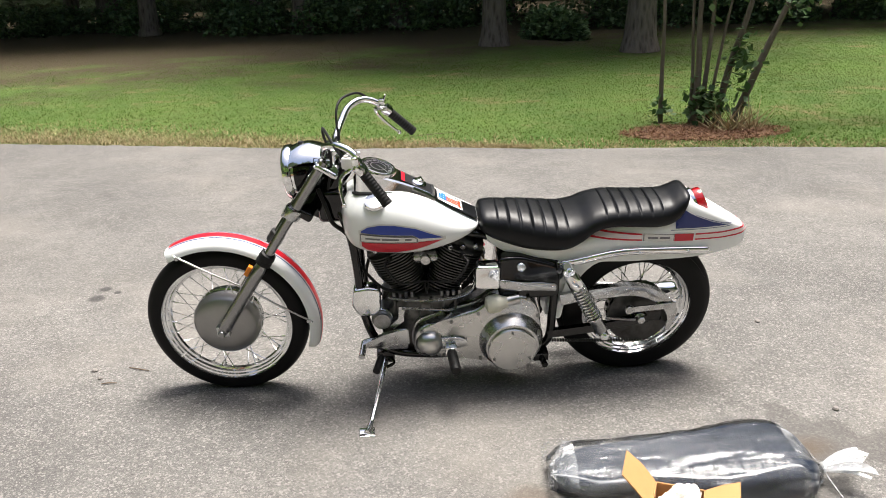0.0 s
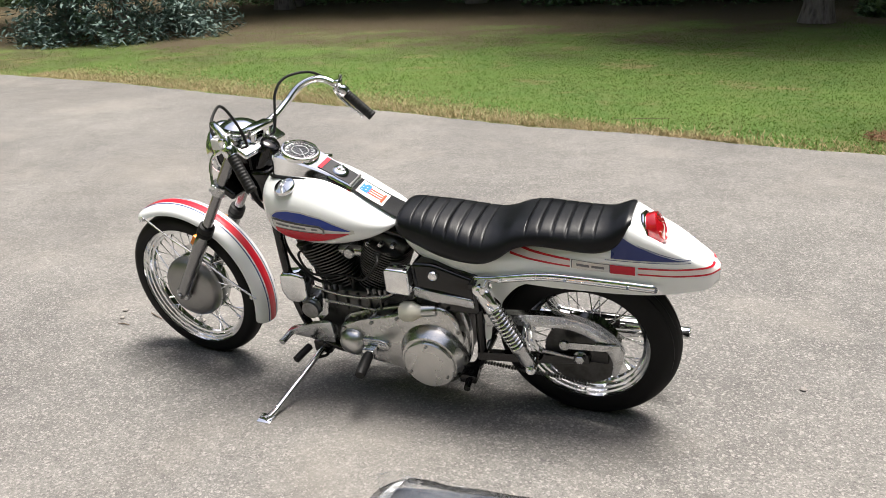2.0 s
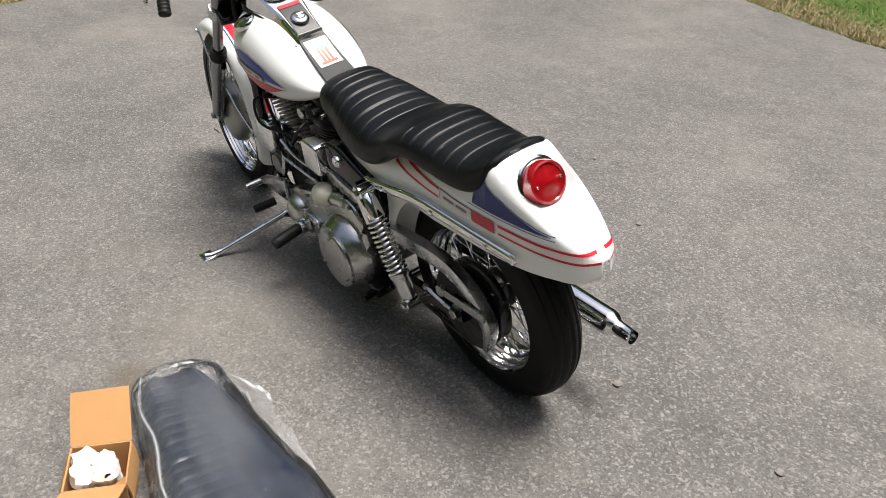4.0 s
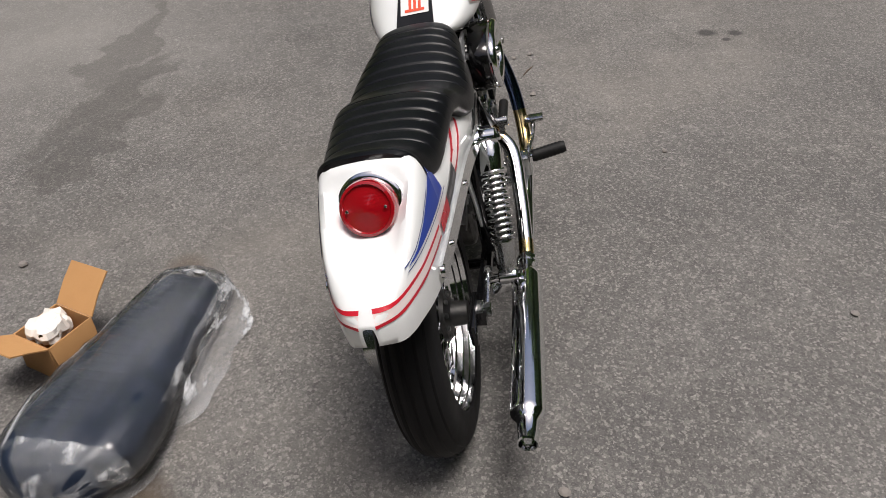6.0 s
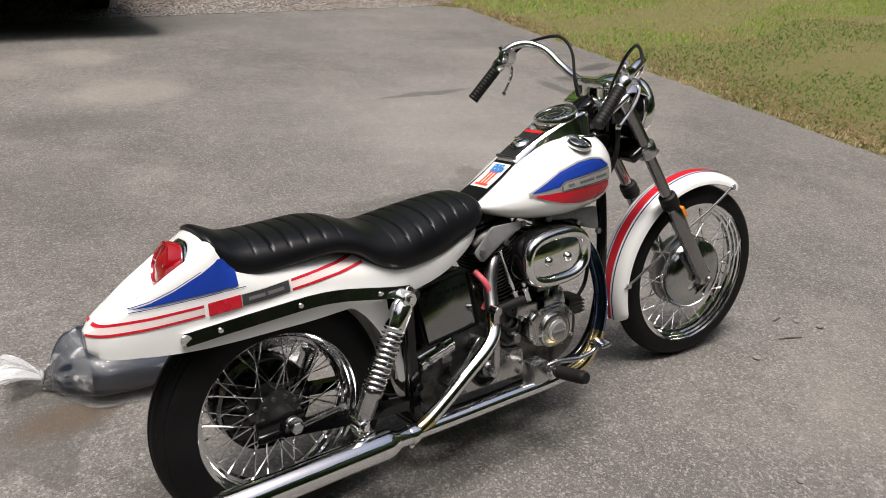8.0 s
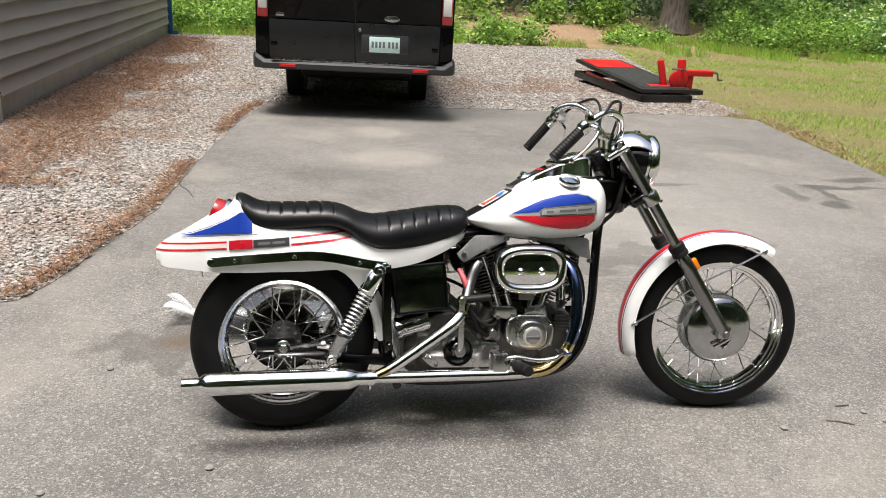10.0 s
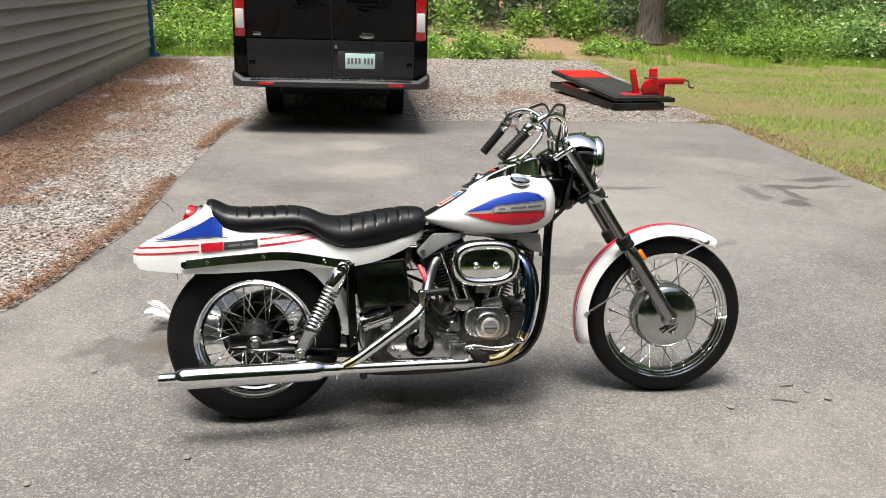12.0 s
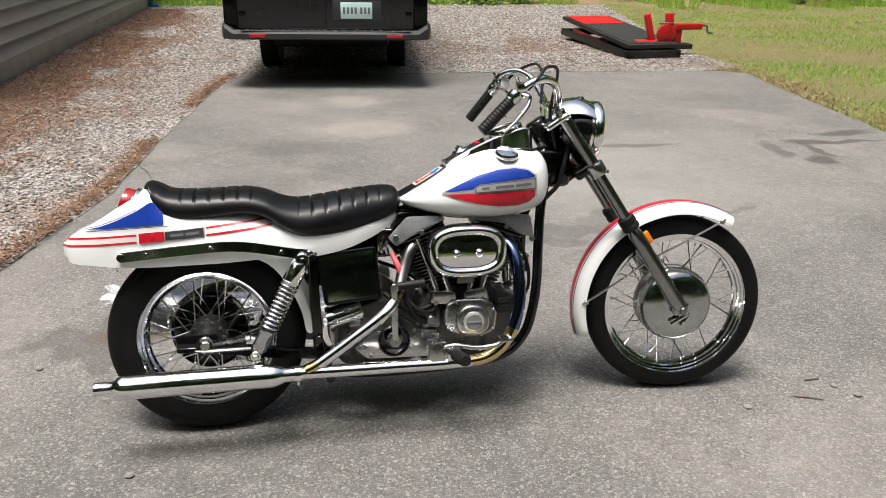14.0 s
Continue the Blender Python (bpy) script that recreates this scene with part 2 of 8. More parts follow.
FILM_RED = surface("sticker_red", (0.72, 0.10, 0.05), 0.25, vary=0.05, bump=0.01)
FILM_BLUE = surface("sticker_blue", (0.05, 0.22, 0.55), 0.25, vary=0.05, bump=0.01)


def tyre_material():
    n = Nodes("tyre_rubber")
    a, b = n.noise(9, 5), n.noise(180, 3)
    col = n.mix(n.ramp(a, 0.4, 0.75, 0, 0.6), (0.004, 0.004, 0.0045), (0.010, 0.0098, 0.0098))
    return n.done(col, n.ramp(a, 0.3, 0.7, 0.45, 0.62), 0.0, n.bump(b, 0.12, 0.001), Specular_IOR_Level=0.18)


def leather_material():
    n = Nodes("black_leather")
    a, c = n.noise(7, 5), n.cells(330)
    col = n.mix(n.ramp(a, 0.35, 0.7), (0.0032, 0.0035, 0.0046), (0.0065, 0.007, 0.0085))
    return n.done(col, n.ramp(a, 0.3, 0.7, 0.30, 0.42), 0.0, n.bump(c, 0.18, 0.0006, n.bump(n.noise(40, 3), 0.12, 0.003)), Specular_IOR_Level=0.27)


def lens_material():
    n = Nodes("red_lens")
    r = n.node("ShaderNodeTexWave", {"Vector": n.co, "Scale": 60.0, "Distortion": 0.5}, wave_type='RINGS')
    return n.done(n.mix(n.noise(12), (0.24, 0.002, 0.005), (0.36, 0.006, 0.012)), 0.08, 0.0, n.bump(r.outputs[1], 0.1, 0.001), Coat_Weight=1.0, Coat_Roughness=0.03)


def glass_material(name, tint=(1, 1, 1)):
    n = Nodes(name)
    return n.done(tint, 0.02, 0.0, None, Transmission_Weight=1.0, IOR=1.45)


TYRE, LEATHER, LENS, GLASS = tyre_material(), leather_material(), lens_material(), glass_material("clear_glass")


def asphalt_material():
    n = Nodes("worn_asphalt")
    big, mid, fine = n.noise(0.45, 6, 0.65), n.noise(2.6, 7, 0.7), n.noise(70, 5, 0.75)
    patch = n.noise(0.9, 3, 0.5)
    grains = n.node("ShaderNodeSeparateColor", {0: n.cells(215, "Color")}).outputs[0]
    dust = n.node("ShaderNodeSeparateColor", {0: n.cells(420, "Color")}).outputs[1]
    dist = n.cells(215)
    col = n.mix(n.ramp(big, 0.34, 0.66), (0.080, 0.080, 0.081), (0.205, 0.202, 0.196))
    col = n.mix(n.ramp(patch, 0.40, 0.66, 0, 0.5), col, (0.205, 0.200, 0.192))
    col = n.mix(n.ramp(mid, 0.40, 0.7, 0, 0.55), col, (0.110, 0.107, 0.102))
    col = n.mix(n.ramp(fine, 0.35, 0.72, 0, 0.6), col, (0.080, 0.078, 0.075))
    col = n.mix(n.ramp(n.noise(20, 5, 0.7), 0.36, 0.66, 0.35, 0.0), col, (0.062, 0.061, 0.060))
    col = n.mix(n.ramp(n.noise(9, 5, 0.7), 0.52, 0.72, 0.0, 0.35), col, (0.25, 0.245, 0.235))
    col = n.mix(n.ramp(dust, 0.70, 1.0, 0, 0.36), col, (0.28, 0.275, 0.265))
    col = n.mix(n.ramp(grains, 0.80, 0.99, 0, 0.38), col, (0.42, 0.41, 0.395))
    chips = n.node("ShaderNodeSeparateColor", {0: n.cells(125, "Color")}).outputs[2]
    col = n.mix(n.ramp(grains, 0.0, 0.28, 0.5, 0), col, (0.045, 0.044, 0.043))
    col = n.mix(n.ramp(chips, 0.86, 0.98, 0, 0.28), col, (0.44, 0.43, 0.41))
    col = n.mix(n.ramp(chips, 0.20, 0.02, 0, 0.34), col, (0.035, 0.034, 0.034))
    # pale dusty blotches and a warm cast
    col = n.mix(n.ramp(n.noise(0.75, 6, 0.62), 0.53, 0.66, 0, 0.38), col, (0.24, 0.228, 0.21))
    col = n.mix(n.ramp(n.noise(0.33, 5, 0.6), 0.54, 0.68, 0, 0.30), col, (0.085, 0.080, 0.074))
    col = n.node("ShaderNodeVectorMath", {0: col, 1: (1.03, 1.0, 0.965)}, operation='MULTIPLY').outputs[0]
    # damp and oily patches on the drive
    warp = n.node("ShaderNodeVectorMath", {0: n.noise(4.0, 6, co=n.co, rough=0.7, out="Color"), 1: (0.5, 0.5, 0.5)}, operation='SUBTRACT').outputs[0]
    warp = n.node("ShaderNodeVectorMath", {0: warp, "Scale": 0.42}, operation='SCALE').outputs[0]
    warp2 = n.node("ShaderNodeVectorMath", {0: n.noise(1.3, 3, out="Color"), 1: (0.5, 0.5, 0.5)}, operation='SUBTRACT').outputs[0]
    warp = n.node("ShaderNodeVectorMath", {0: warp, 1: warp2}).outputs[0]
    moved = n.node("ShaderNodeVectorMath", {0: n.co, 1: warp}).outputs[0]
    off = n.node("ShaderNodeVectorMath", {0: moved, 1: (-1.6, -2.7, 0)}, operation='DISTANCE').outputs[1]
    col = n.mix(n.math('MULTIPLY', n.ramp(off, 1.7, 0.5, 0, 0.6), n.ramp(big, 0.3, 0.6, 0.5, 1.0)), col, (0.25, 0.24, 0.225))
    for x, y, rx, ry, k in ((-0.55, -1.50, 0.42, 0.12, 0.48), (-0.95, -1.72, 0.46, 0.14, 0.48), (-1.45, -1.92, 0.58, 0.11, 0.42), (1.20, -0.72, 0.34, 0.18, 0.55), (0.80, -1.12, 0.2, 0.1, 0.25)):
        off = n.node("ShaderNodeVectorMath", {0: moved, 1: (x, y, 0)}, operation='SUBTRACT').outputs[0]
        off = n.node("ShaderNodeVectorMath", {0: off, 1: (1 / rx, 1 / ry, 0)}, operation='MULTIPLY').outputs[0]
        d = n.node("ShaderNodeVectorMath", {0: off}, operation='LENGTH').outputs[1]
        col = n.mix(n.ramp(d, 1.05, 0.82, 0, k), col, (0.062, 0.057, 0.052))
    # branched wet marks, a tar streak, and pale and darker spots further off
    mild = n.node("ShaderNodeVectorMath", {0: warp, "Scale": 0.4}, operation='SCALE').outputs[0]
    near_spot = n.node("ShaderNodeVectorMath", {0: n.co, 1: mild}).outputs[0]
    for x, y, rx, ry, k, tone in ((0.0, -4.15, 0.42, 0.34, 0.5, (0.27, 0.25, 0.22)), (0.06, -5.25, 0.28, 0.30, 0.5, (0.27, 0.25, 0.22)), (0.5, -3.55, 0.5, 0.25, 0.35, (0.07, 0.066, 0.06)), (0.85, -2.45, 0.4, 0.5, 0.3, (0.07, 0.066, 0.06)),
                                  (-1.9, -3.38, 0.46, 0.05, 0.6, (0.05, 0.048, 0.045)), (-3.0, -3.15, 0.07, 0.26, 0.6, (0.05, 0.048, 0.045)), (-3.40, -3.36, 0.24, 0.10, 0.75, (0.04, 0.039, 0.037)), (-3.82, -3.60, 0.24, 0.09, 0.75, (0.04, 0.039, 0.037)),
                                  (-3.20, -2.82, 0.11, 0.15, 0.75, (0.04, 0.039, 0.037)), (-3.32, -3.10, 0.06, 0.26, 0.7, (0.04, 0.039, 0.037)), (-3.75, -3.32, 0.28, 0.06, 0.7, (0.04, 0.039, 0.037)), (-7.2, 2.34, 0.6, 0.05, 0.5, (0.06, 0.057, 0.053)), (-6.0, 2.12, 0.6, 0.05, 0.5, (0.06, 0.057, 0.053))):
        off = n.node("ShaderNodeVectorMath", {0: near_spot, 1: (x, y, 0)}, operation='SUBTRACT').outputs[0]
        off = n.node("ShaderNodeVectorMath", {0: off, 1: (1 / rx, 1 / ry, 0)}, operation='MULTIPLY').outputs[0]
        d = n.node("ShaderNodeVectorMath", {0: off}, operation='LENGTH').outputs[1]
        col = n.mix(n.ramp(d, 1.15, 0.6, 0, k), col, tone)
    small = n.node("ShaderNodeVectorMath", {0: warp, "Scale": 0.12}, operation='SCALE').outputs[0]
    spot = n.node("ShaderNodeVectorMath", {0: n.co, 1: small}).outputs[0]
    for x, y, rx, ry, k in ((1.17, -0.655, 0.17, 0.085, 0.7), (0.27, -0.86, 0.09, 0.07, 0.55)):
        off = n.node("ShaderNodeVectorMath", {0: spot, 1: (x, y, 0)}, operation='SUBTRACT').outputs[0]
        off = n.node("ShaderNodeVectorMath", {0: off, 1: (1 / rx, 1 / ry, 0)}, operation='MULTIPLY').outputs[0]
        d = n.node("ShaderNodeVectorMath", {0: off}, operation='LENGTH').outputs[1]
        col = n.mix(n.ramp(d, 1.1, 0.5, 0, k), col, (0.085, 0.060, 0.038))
    for x, y, r in ((-1.71, 0.95, 0.045), (-1.70, 1.08, 0.035), (-1.62, 1.03, 0.02), (-1.42, 0.14, 0.015)):
        d = n.node("ShaderNodeVectorMath", {0: spot, 1: (x, y, 0)}, operation='DISTANCE').outputs[1]
        col = n.mix(n.ramp(d, r * 1.3, r * 0.7, 0, 0.8), col, (0.03, 0.029, 0.028))
    normal = n.bump(dist, 0.35, 0.004, n.bump(fine, 0.3, 0.006))
    return n.done(col, n.ramp(mid, 0.3, 0.7, 0.72, 0.9), 0.0, normal)


def lawn_material():
    n = Nodes("lawn_soil")
    big, mid, fine = n.noise(0.5, 5), n.noise(3.0, 6, 0.7), n.noise(60, 4, 0.8)
    col = n.mix(n.ramp(big, 0.35, 0.65), (0.052, 0.106, 0.010), (0.085, 0.152, 0.016))
    col = n.mix(n.ramp(mid, 0.45, 0.75, 0, 0.7), col, (0.150, 0.165, 0.045))
    col = n.mix(n.ramp(fine, 0.4, 0.75, 0, 0.4), col, (0.065, 0.125, 0.012))
    col = n.mix(n.ramp(n.noise(0.8, 6, 0.7), 0.55, 0.66, 0, 0.7), col, n.mix(fine, (0.16, 0.105, 0.05), (0.26, 0.19, 0.09)))
    sep = n.node("ShaderNodeSeparateXYZ", {0: n.co})
    # fallen needles thicken towards the trees, their browns darkened for the tree shade
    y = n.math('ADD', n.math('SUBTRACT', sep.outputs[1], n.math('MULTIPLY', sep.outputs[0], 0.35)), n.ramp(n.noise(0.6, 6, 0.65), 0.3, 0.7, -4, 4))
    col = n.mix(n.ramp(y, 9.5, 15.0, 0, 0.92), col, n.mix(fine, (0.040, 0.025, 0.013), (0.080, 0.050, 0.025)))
    # worn ground beside the gravel yard
    side = n.math('MULTIPLY', n.ramp(sep.outputs[0], -3.6, -4.0), n.ramp(sep.outputs[1], 5.0, 3.0))
    col = n.mix(n.math('MULTIPLY', side, 0.7), col, n.mix(n.ramp(n.noise(14, 6, 0.75), 0.4, 0.62), n.mix(fine, (0.14, 0.086, 0.047), (0.30, 0.195, 0.11)), n.mix(fine, (0.11, 0.135, 0.03), (0.20, 0.20, 0.06))))
    y2 = n.math('ADD', sep.outputs[1], n.ramp(n.noise(0.6, 6, 0.65), 0.3, 0.7, -3, 3))
    col = n.mix(n.ramp(y2, -15.0, -17.0, 0, 0.85), col, n.mix(n.noise(25, 5, 0.75), (0.16, 0.09, 0.055), (0.44, 0.28, 0.19)))
    return n.done(col, 0.9, 0.0, n.bump(fine, 0.8, 0.03))


def speckled(name, cols, scale, bump=0.6, rough=0.85, patch=0.75):
    """Loose small stuff in several tones: gravel, mulch, needles."""
    n = Nodes(name)
    c = n.node("ShaderNodeSeparateColor", {0: n.cells(scale, "Color")}).outputs[0]
    col = n.mix(n.ramp(c, 0.2, 0.45), cols[0], cols[1])
    col = n.mix(n.ramp(c, 0.55, 0.85), col, cols[2])
    col = n.mix(n.ramp(n.noise(1.1, 6, 0.65), 0.46, 0.62, 0, patch), col, cols[3])
    return n.done(col, rough, 0.0, n.bump(n.cells(scale), bump, 0.02))


def islands(name, cols, rough=0.7, extra=None, transl=0.0):
    """Tones that change from one separate piece of the mesh to the next."""
    n = Nodes(name)
    r = n.node("ShaderNodeNewGeometry").outputs["Random Per Island"]
    col = n.mix(n.ramp(r, 0.0, 0.4), cols[0], cols[1])
    col = n.mix(n.ramp(r, 0.5, 0.95), col, cols[2])
    if extra:
        col = n.mix(n.ramp(n.noise(extra[0], 6, 0.65), extra[1], extra[2], 0, extra[4]), col, extra[3])
    n.done(col, rough)
    if transl:
        tr = n.node("ShaderNodeBsdfTranslucent", {0: col})
        mx = n.node("ShaderNodeMixShader", {0: transl, 1: n.bsdf.outputs[0], 2: tr.outputs[0]})
        n.t.links.new(mx.outputs[0], n.t.nodes["Material Output"].inputs[0])
    return n.mat


def bark_material():
    n = Nodes("pine_bark")
    co = n.node("ShaderNodeMapping", {"Vector": n.co, "Scale": (1, 1, 0.22)}).outputs[0]
    c, f = n.cells(14, co=co), n.noise(40, 5, co=co)
    col = n.mix(n.ramp(c, 0.1, 0.6), (0.050, 0.040, 0.034), (0.15, 0.125, 0.105))
    col = n.mix(n.ramp(f, 0.4, 0.7, 0, 0.5), col, (0.20, 0.17, 0.15))
    return n.done(col, 0.9, 0.0, n.bump(c, 0.9, 0.03, n.bump(f, 0.4, 0.01)))


ASPHALT, LAWN, BARK = asphalt_material(), lawn_material(), bark_material()
GRAVEL_BED = speckled("gravel_bed", ((0.12, 0.10, 0.085), (0.24, 0.22, 0.20), (0.38, 0.355, 0.33), (0.18, 0.09, 0.05)), 60, patch=0.35)
STONES = islands("gravel_stones", ((0.10, 0.09, 0.082), (0.24, 0.222, 0.205), (0.48, 0.455, 0.42)), 0.8, (1.1, 0.50, 0.66, (0.22, 0.12, 0.07), 0.28))
MULCH = speckled("bark_mulch", ((0.10, 0.05, 0.03), (0.18, 0.09, 0.05), (0.25, 0.14, 0.08), (0.13, 0.06, 0.035)), 60)
# lawn greens are lowered in the colour itself for the trees' shade
BLADES = islands("grass_blades", ((0.058, 0.120, 0.010), (0.074, 0.146, 0.012), (0.095, 0.172, 0.020)), 0.6, (0.55, 0.46, 0.64, (0.095, 0.095, 0.025), 0.8), 0.5)
LUSH_BLADES = islands("lush_grass_blades", ((0.062, 0.150, 0.010), (0.092, 0.215, 0.015), (0.155, 0.300, 0.032)), 0.6, (0.8, 0.52, 0.66, (0.17, 0.13, 0.05), 0.55), 0.45)
# worn yard grass, brightened so that full sun is in its colour
MIXED_BLADES = islands("worn_sunlit_blades", ((0.100, 0.220, 0.016), (0.240, 0.440, 0.040), (0.50, 0.62, 0.13)), 0.6, (0.8, 0.52, 0.62, (0.46, 0.33, 0.17), 0.6), 0.4)
DRY_BLADES = islands("dry_blades", ((0.28, 0.21, 0.11), (0.44, 0.34, 0.20), (0.22, 0.22, 0.09)), 0.8)
# leaf greens carry the light: yard leaves brightened for sun, woodland ones darkened for shade
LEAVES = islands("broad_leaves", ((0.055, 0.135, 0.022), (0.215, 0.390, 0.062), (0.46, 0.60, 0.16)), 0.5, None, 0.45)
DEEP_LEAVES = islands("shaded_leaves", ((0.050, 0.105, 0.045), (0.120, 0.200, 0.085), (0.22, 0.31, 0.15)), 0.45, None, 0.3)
BUSH_LEAVES = islands("bush_leaves", ((0.060, 0.140, 0.045), (0.210, 0.380, 0.110), (0.50, 0.62, 0.28)), 0.4, None, 0.4)
SHRUB_LEAVES = islands("shrub_leaves", ((0.032, 0.075, 0.022), (0.062, 0.125, 0.038), (0.11, 0.18, 0.07)), 0.45, None, 0.25)
SPRUCE = islands("blue_spruce_needles", ((0.045, 0.085, 0.070), (0.075, 0.125, 0.105), (0.11, 0.165, 0.145)), 0.6)
NEEDLES = islands("pine_needles", ((0.10, 0.05, 0.025), (0.20, 0.10, 0.05), (0.27, 0.15, 0.08)), 0.8)


# ---- ground, drive, gravel ----
def gz(x, y):
    """Height of the land: level round the drive, a low bank behind the gravel."""
    return 0.06 * max(0.0, -15.5 - y) * min(1, max(0, (-15.5 - y) / 3))


def ground_sheet():
    b = Build()
    xs = sorted(set([round(-24 + 0.8 * i, 3) for i in range(61)] + [-400, -150, -70, -40, 40, 70, 150, 400]))
    ys = sorted(set([round(-30 + 0.8 * i, 3) for i in range(76)] + [-400, -150, -70, -42, 42, 70, 150, 400]))
    v = [(x, y, min(gz(x, y), 1.2) - 0.014) for y in ys for x in xs]
    n = len(xs)
    f = [(j * n + i, j * n + i + 1, (j + 1) * n + i + 1, (j + 1) * n + i) for j in range(len(ys) - 1) for i in range(n - 1)]
    return b.add(v, f)


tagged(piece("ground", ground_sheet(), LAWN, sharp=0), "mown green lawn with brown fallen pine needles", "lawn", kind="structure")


def ragged(pts, step, amp, seed):
    """A closed outline, cut into short steps and made uneven."""
    rnd = random.Random(seed)
    out = []
    for i, a in enumerate(pts):
        c = pts[(i + 1) % len(pts)]
        a, c = Vector(a), Vector(c)
        n = max(1, int((c - a).length / step))
        side = Vector((-(c - a).y, (c - a).x)).normalized()
        for k in range(n):
            out.append(a + (c - a) * k / n + side * rnd.uniform(-amp, amp))
    return out


def sheet(outline, z, thick):
    """A flat sheet with a real edge."""
    bm = bmesh.new()
    q = bm.faces.new([bm.verts.new((p[0], p[1], z)) for p in outline])
    out = bmesh.ops.extrude_face_region(bm, geom=[q])
    for v in out["geom"]:
        if isinstance(v, bmesh.types.BMVert):
            v.co.z = z - thick
    bmesh.ops.triangulate(bm, faces=[q for q in bm.faces if len(q.verts) > 4])
    bm.verts.index_update()
    b = Build().add([tuple(v.co) for v in bm.verts], [tuple(v.index for v in q.verts) for q in bm.faces])
    bm.free()
    return b


DRIVE = [(-40, 9.0), (-24, 8.0), (-14, 7.0), (-9.3, 6.35), (-7.0, 6.0), (-4.2, 5.3), (-3.2, 5.08), (-1.9, 4.75), (-0.8, 4.47), (0.2, 4.4), (1.2, 4.15), (2.75, 3.98), (4.0, 3.75),
         (8, 3.4), (14, 3.2), (14, -3.0), (3.42, -3.0), (2.6, -1.0), (2.02, -1.14), (1.88, -1.55), (1.68, -2.58), (1.57, -4.2), (1.40, -5.8), (1.22, -6.85), (-1.2, -6.85), (-4.1, -6.8),
         (-4.55, -6.5), (-4.40, -5.4), (-4.30, -4.4), (-4.18, -3.0), (-4.0, -1.8), (-3.9, -1.0), (-4.25, -0.15), (-4.5, 0.35), (-5.3, 0.85), (-6.4, 1.3), (-9, 2.3), (-14, 3.2), (-24, 3.8), (-40, 4.6)]
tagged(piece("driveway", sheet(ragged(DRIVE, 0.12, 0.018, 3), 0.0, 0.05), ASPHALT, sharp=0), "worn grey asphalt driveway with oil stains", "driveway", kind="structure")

GRAVEL = [(3.42, -3.0), (3.42, -14.9), (1.0, -15.0), (-2.4, -15.3), (-5.9, -15.3), (-5.2, -11.5), (-4.6, -8.6), (-4.65, -6.9), (-4.1, -6.72), (-1.2, -6.76), (1.18, -6.76), (1.36, -5.8), (1.53, -4.2), (1.64, -2.58), (1.84, -1.55), (1.98, -1.1), (2.6, -0.95)]
tagged(piece("gravel_bed", sheet(ragged(GRAVEL, 0.2, 0.03, 5), 0.004, 0.03), GRAVEL_BED, sharp=0), "pale grey gravel with rust-brown pine needles", "gravel", kind="structure")
tagged(piece("mulch_bed", sheet([(2.7 + 0.66 * math.cos(a) * (1 + 0.28 * noise.noise(Vector((3 * math.cos(a), 3 * math.sin(a), 1)))), 4.68 + 0.34 * math.sin(a) * (1 + 0.4 * noise.noise(Vector((3 * math.cos(a), 3 * math.sin(a), 7))))) for a in [i * math.pi / 40 for i in range(80)]], -0.002, 0.03), MULCH, sharp=0),
       "red-brown bark mulch bed round the shrub", "mulch", kind="structure")
# dry earth along the lawn's edge
VERGE = [(-40, 9.06), (-14, 7.06), (-7, 6.06), (-3.2, 5.14), (-0.8, 4.53), (1.2, 4.2), (4, 3.8)]


def inside(poly, x, y):
    """Which of the points lie in the outline (arrays)."""
    hit = np.zeros(len(x), bool)
    for (x0, y0), (x1, y1) in zip(poly, poly[1:] + poly[:1]):
        if y0 != y1:
            c = ((y0 > y) != (y1 > y)) & (x < (x1 - x0) * (y - y0) / (y1 - y0) + x0)
            hit ^= c
    return hit


def raw_mesh(name, v, f, mat, smooth=False):
    me = bpy.data.meshes.new(name)
    k = len(f[0])
    me.vertices.add(len(v))
    me.vertices.foreach_set("co", np.asarray(v, np.float32).ravel())
    me.loops.add(len(f) * k)
    me.loops.foreach_set("vertex_index", np.asarray(f, np.int32).ravel())
    me.polygons.add(len(f))
    me.polygons.foreach_set("loop_start", np.arange(0, len(f) * k, k, dtype=np.int32))
    me.polygons.foreach_set("loop_total", np.full(len(f), k, np.int32))
    me.materials.append(mat)
    if smooth:
        me.polygons.foreach_set("use_smooth", [True] * len(f))
    me.update(calc_edges=True)
    me.validate()
    return me


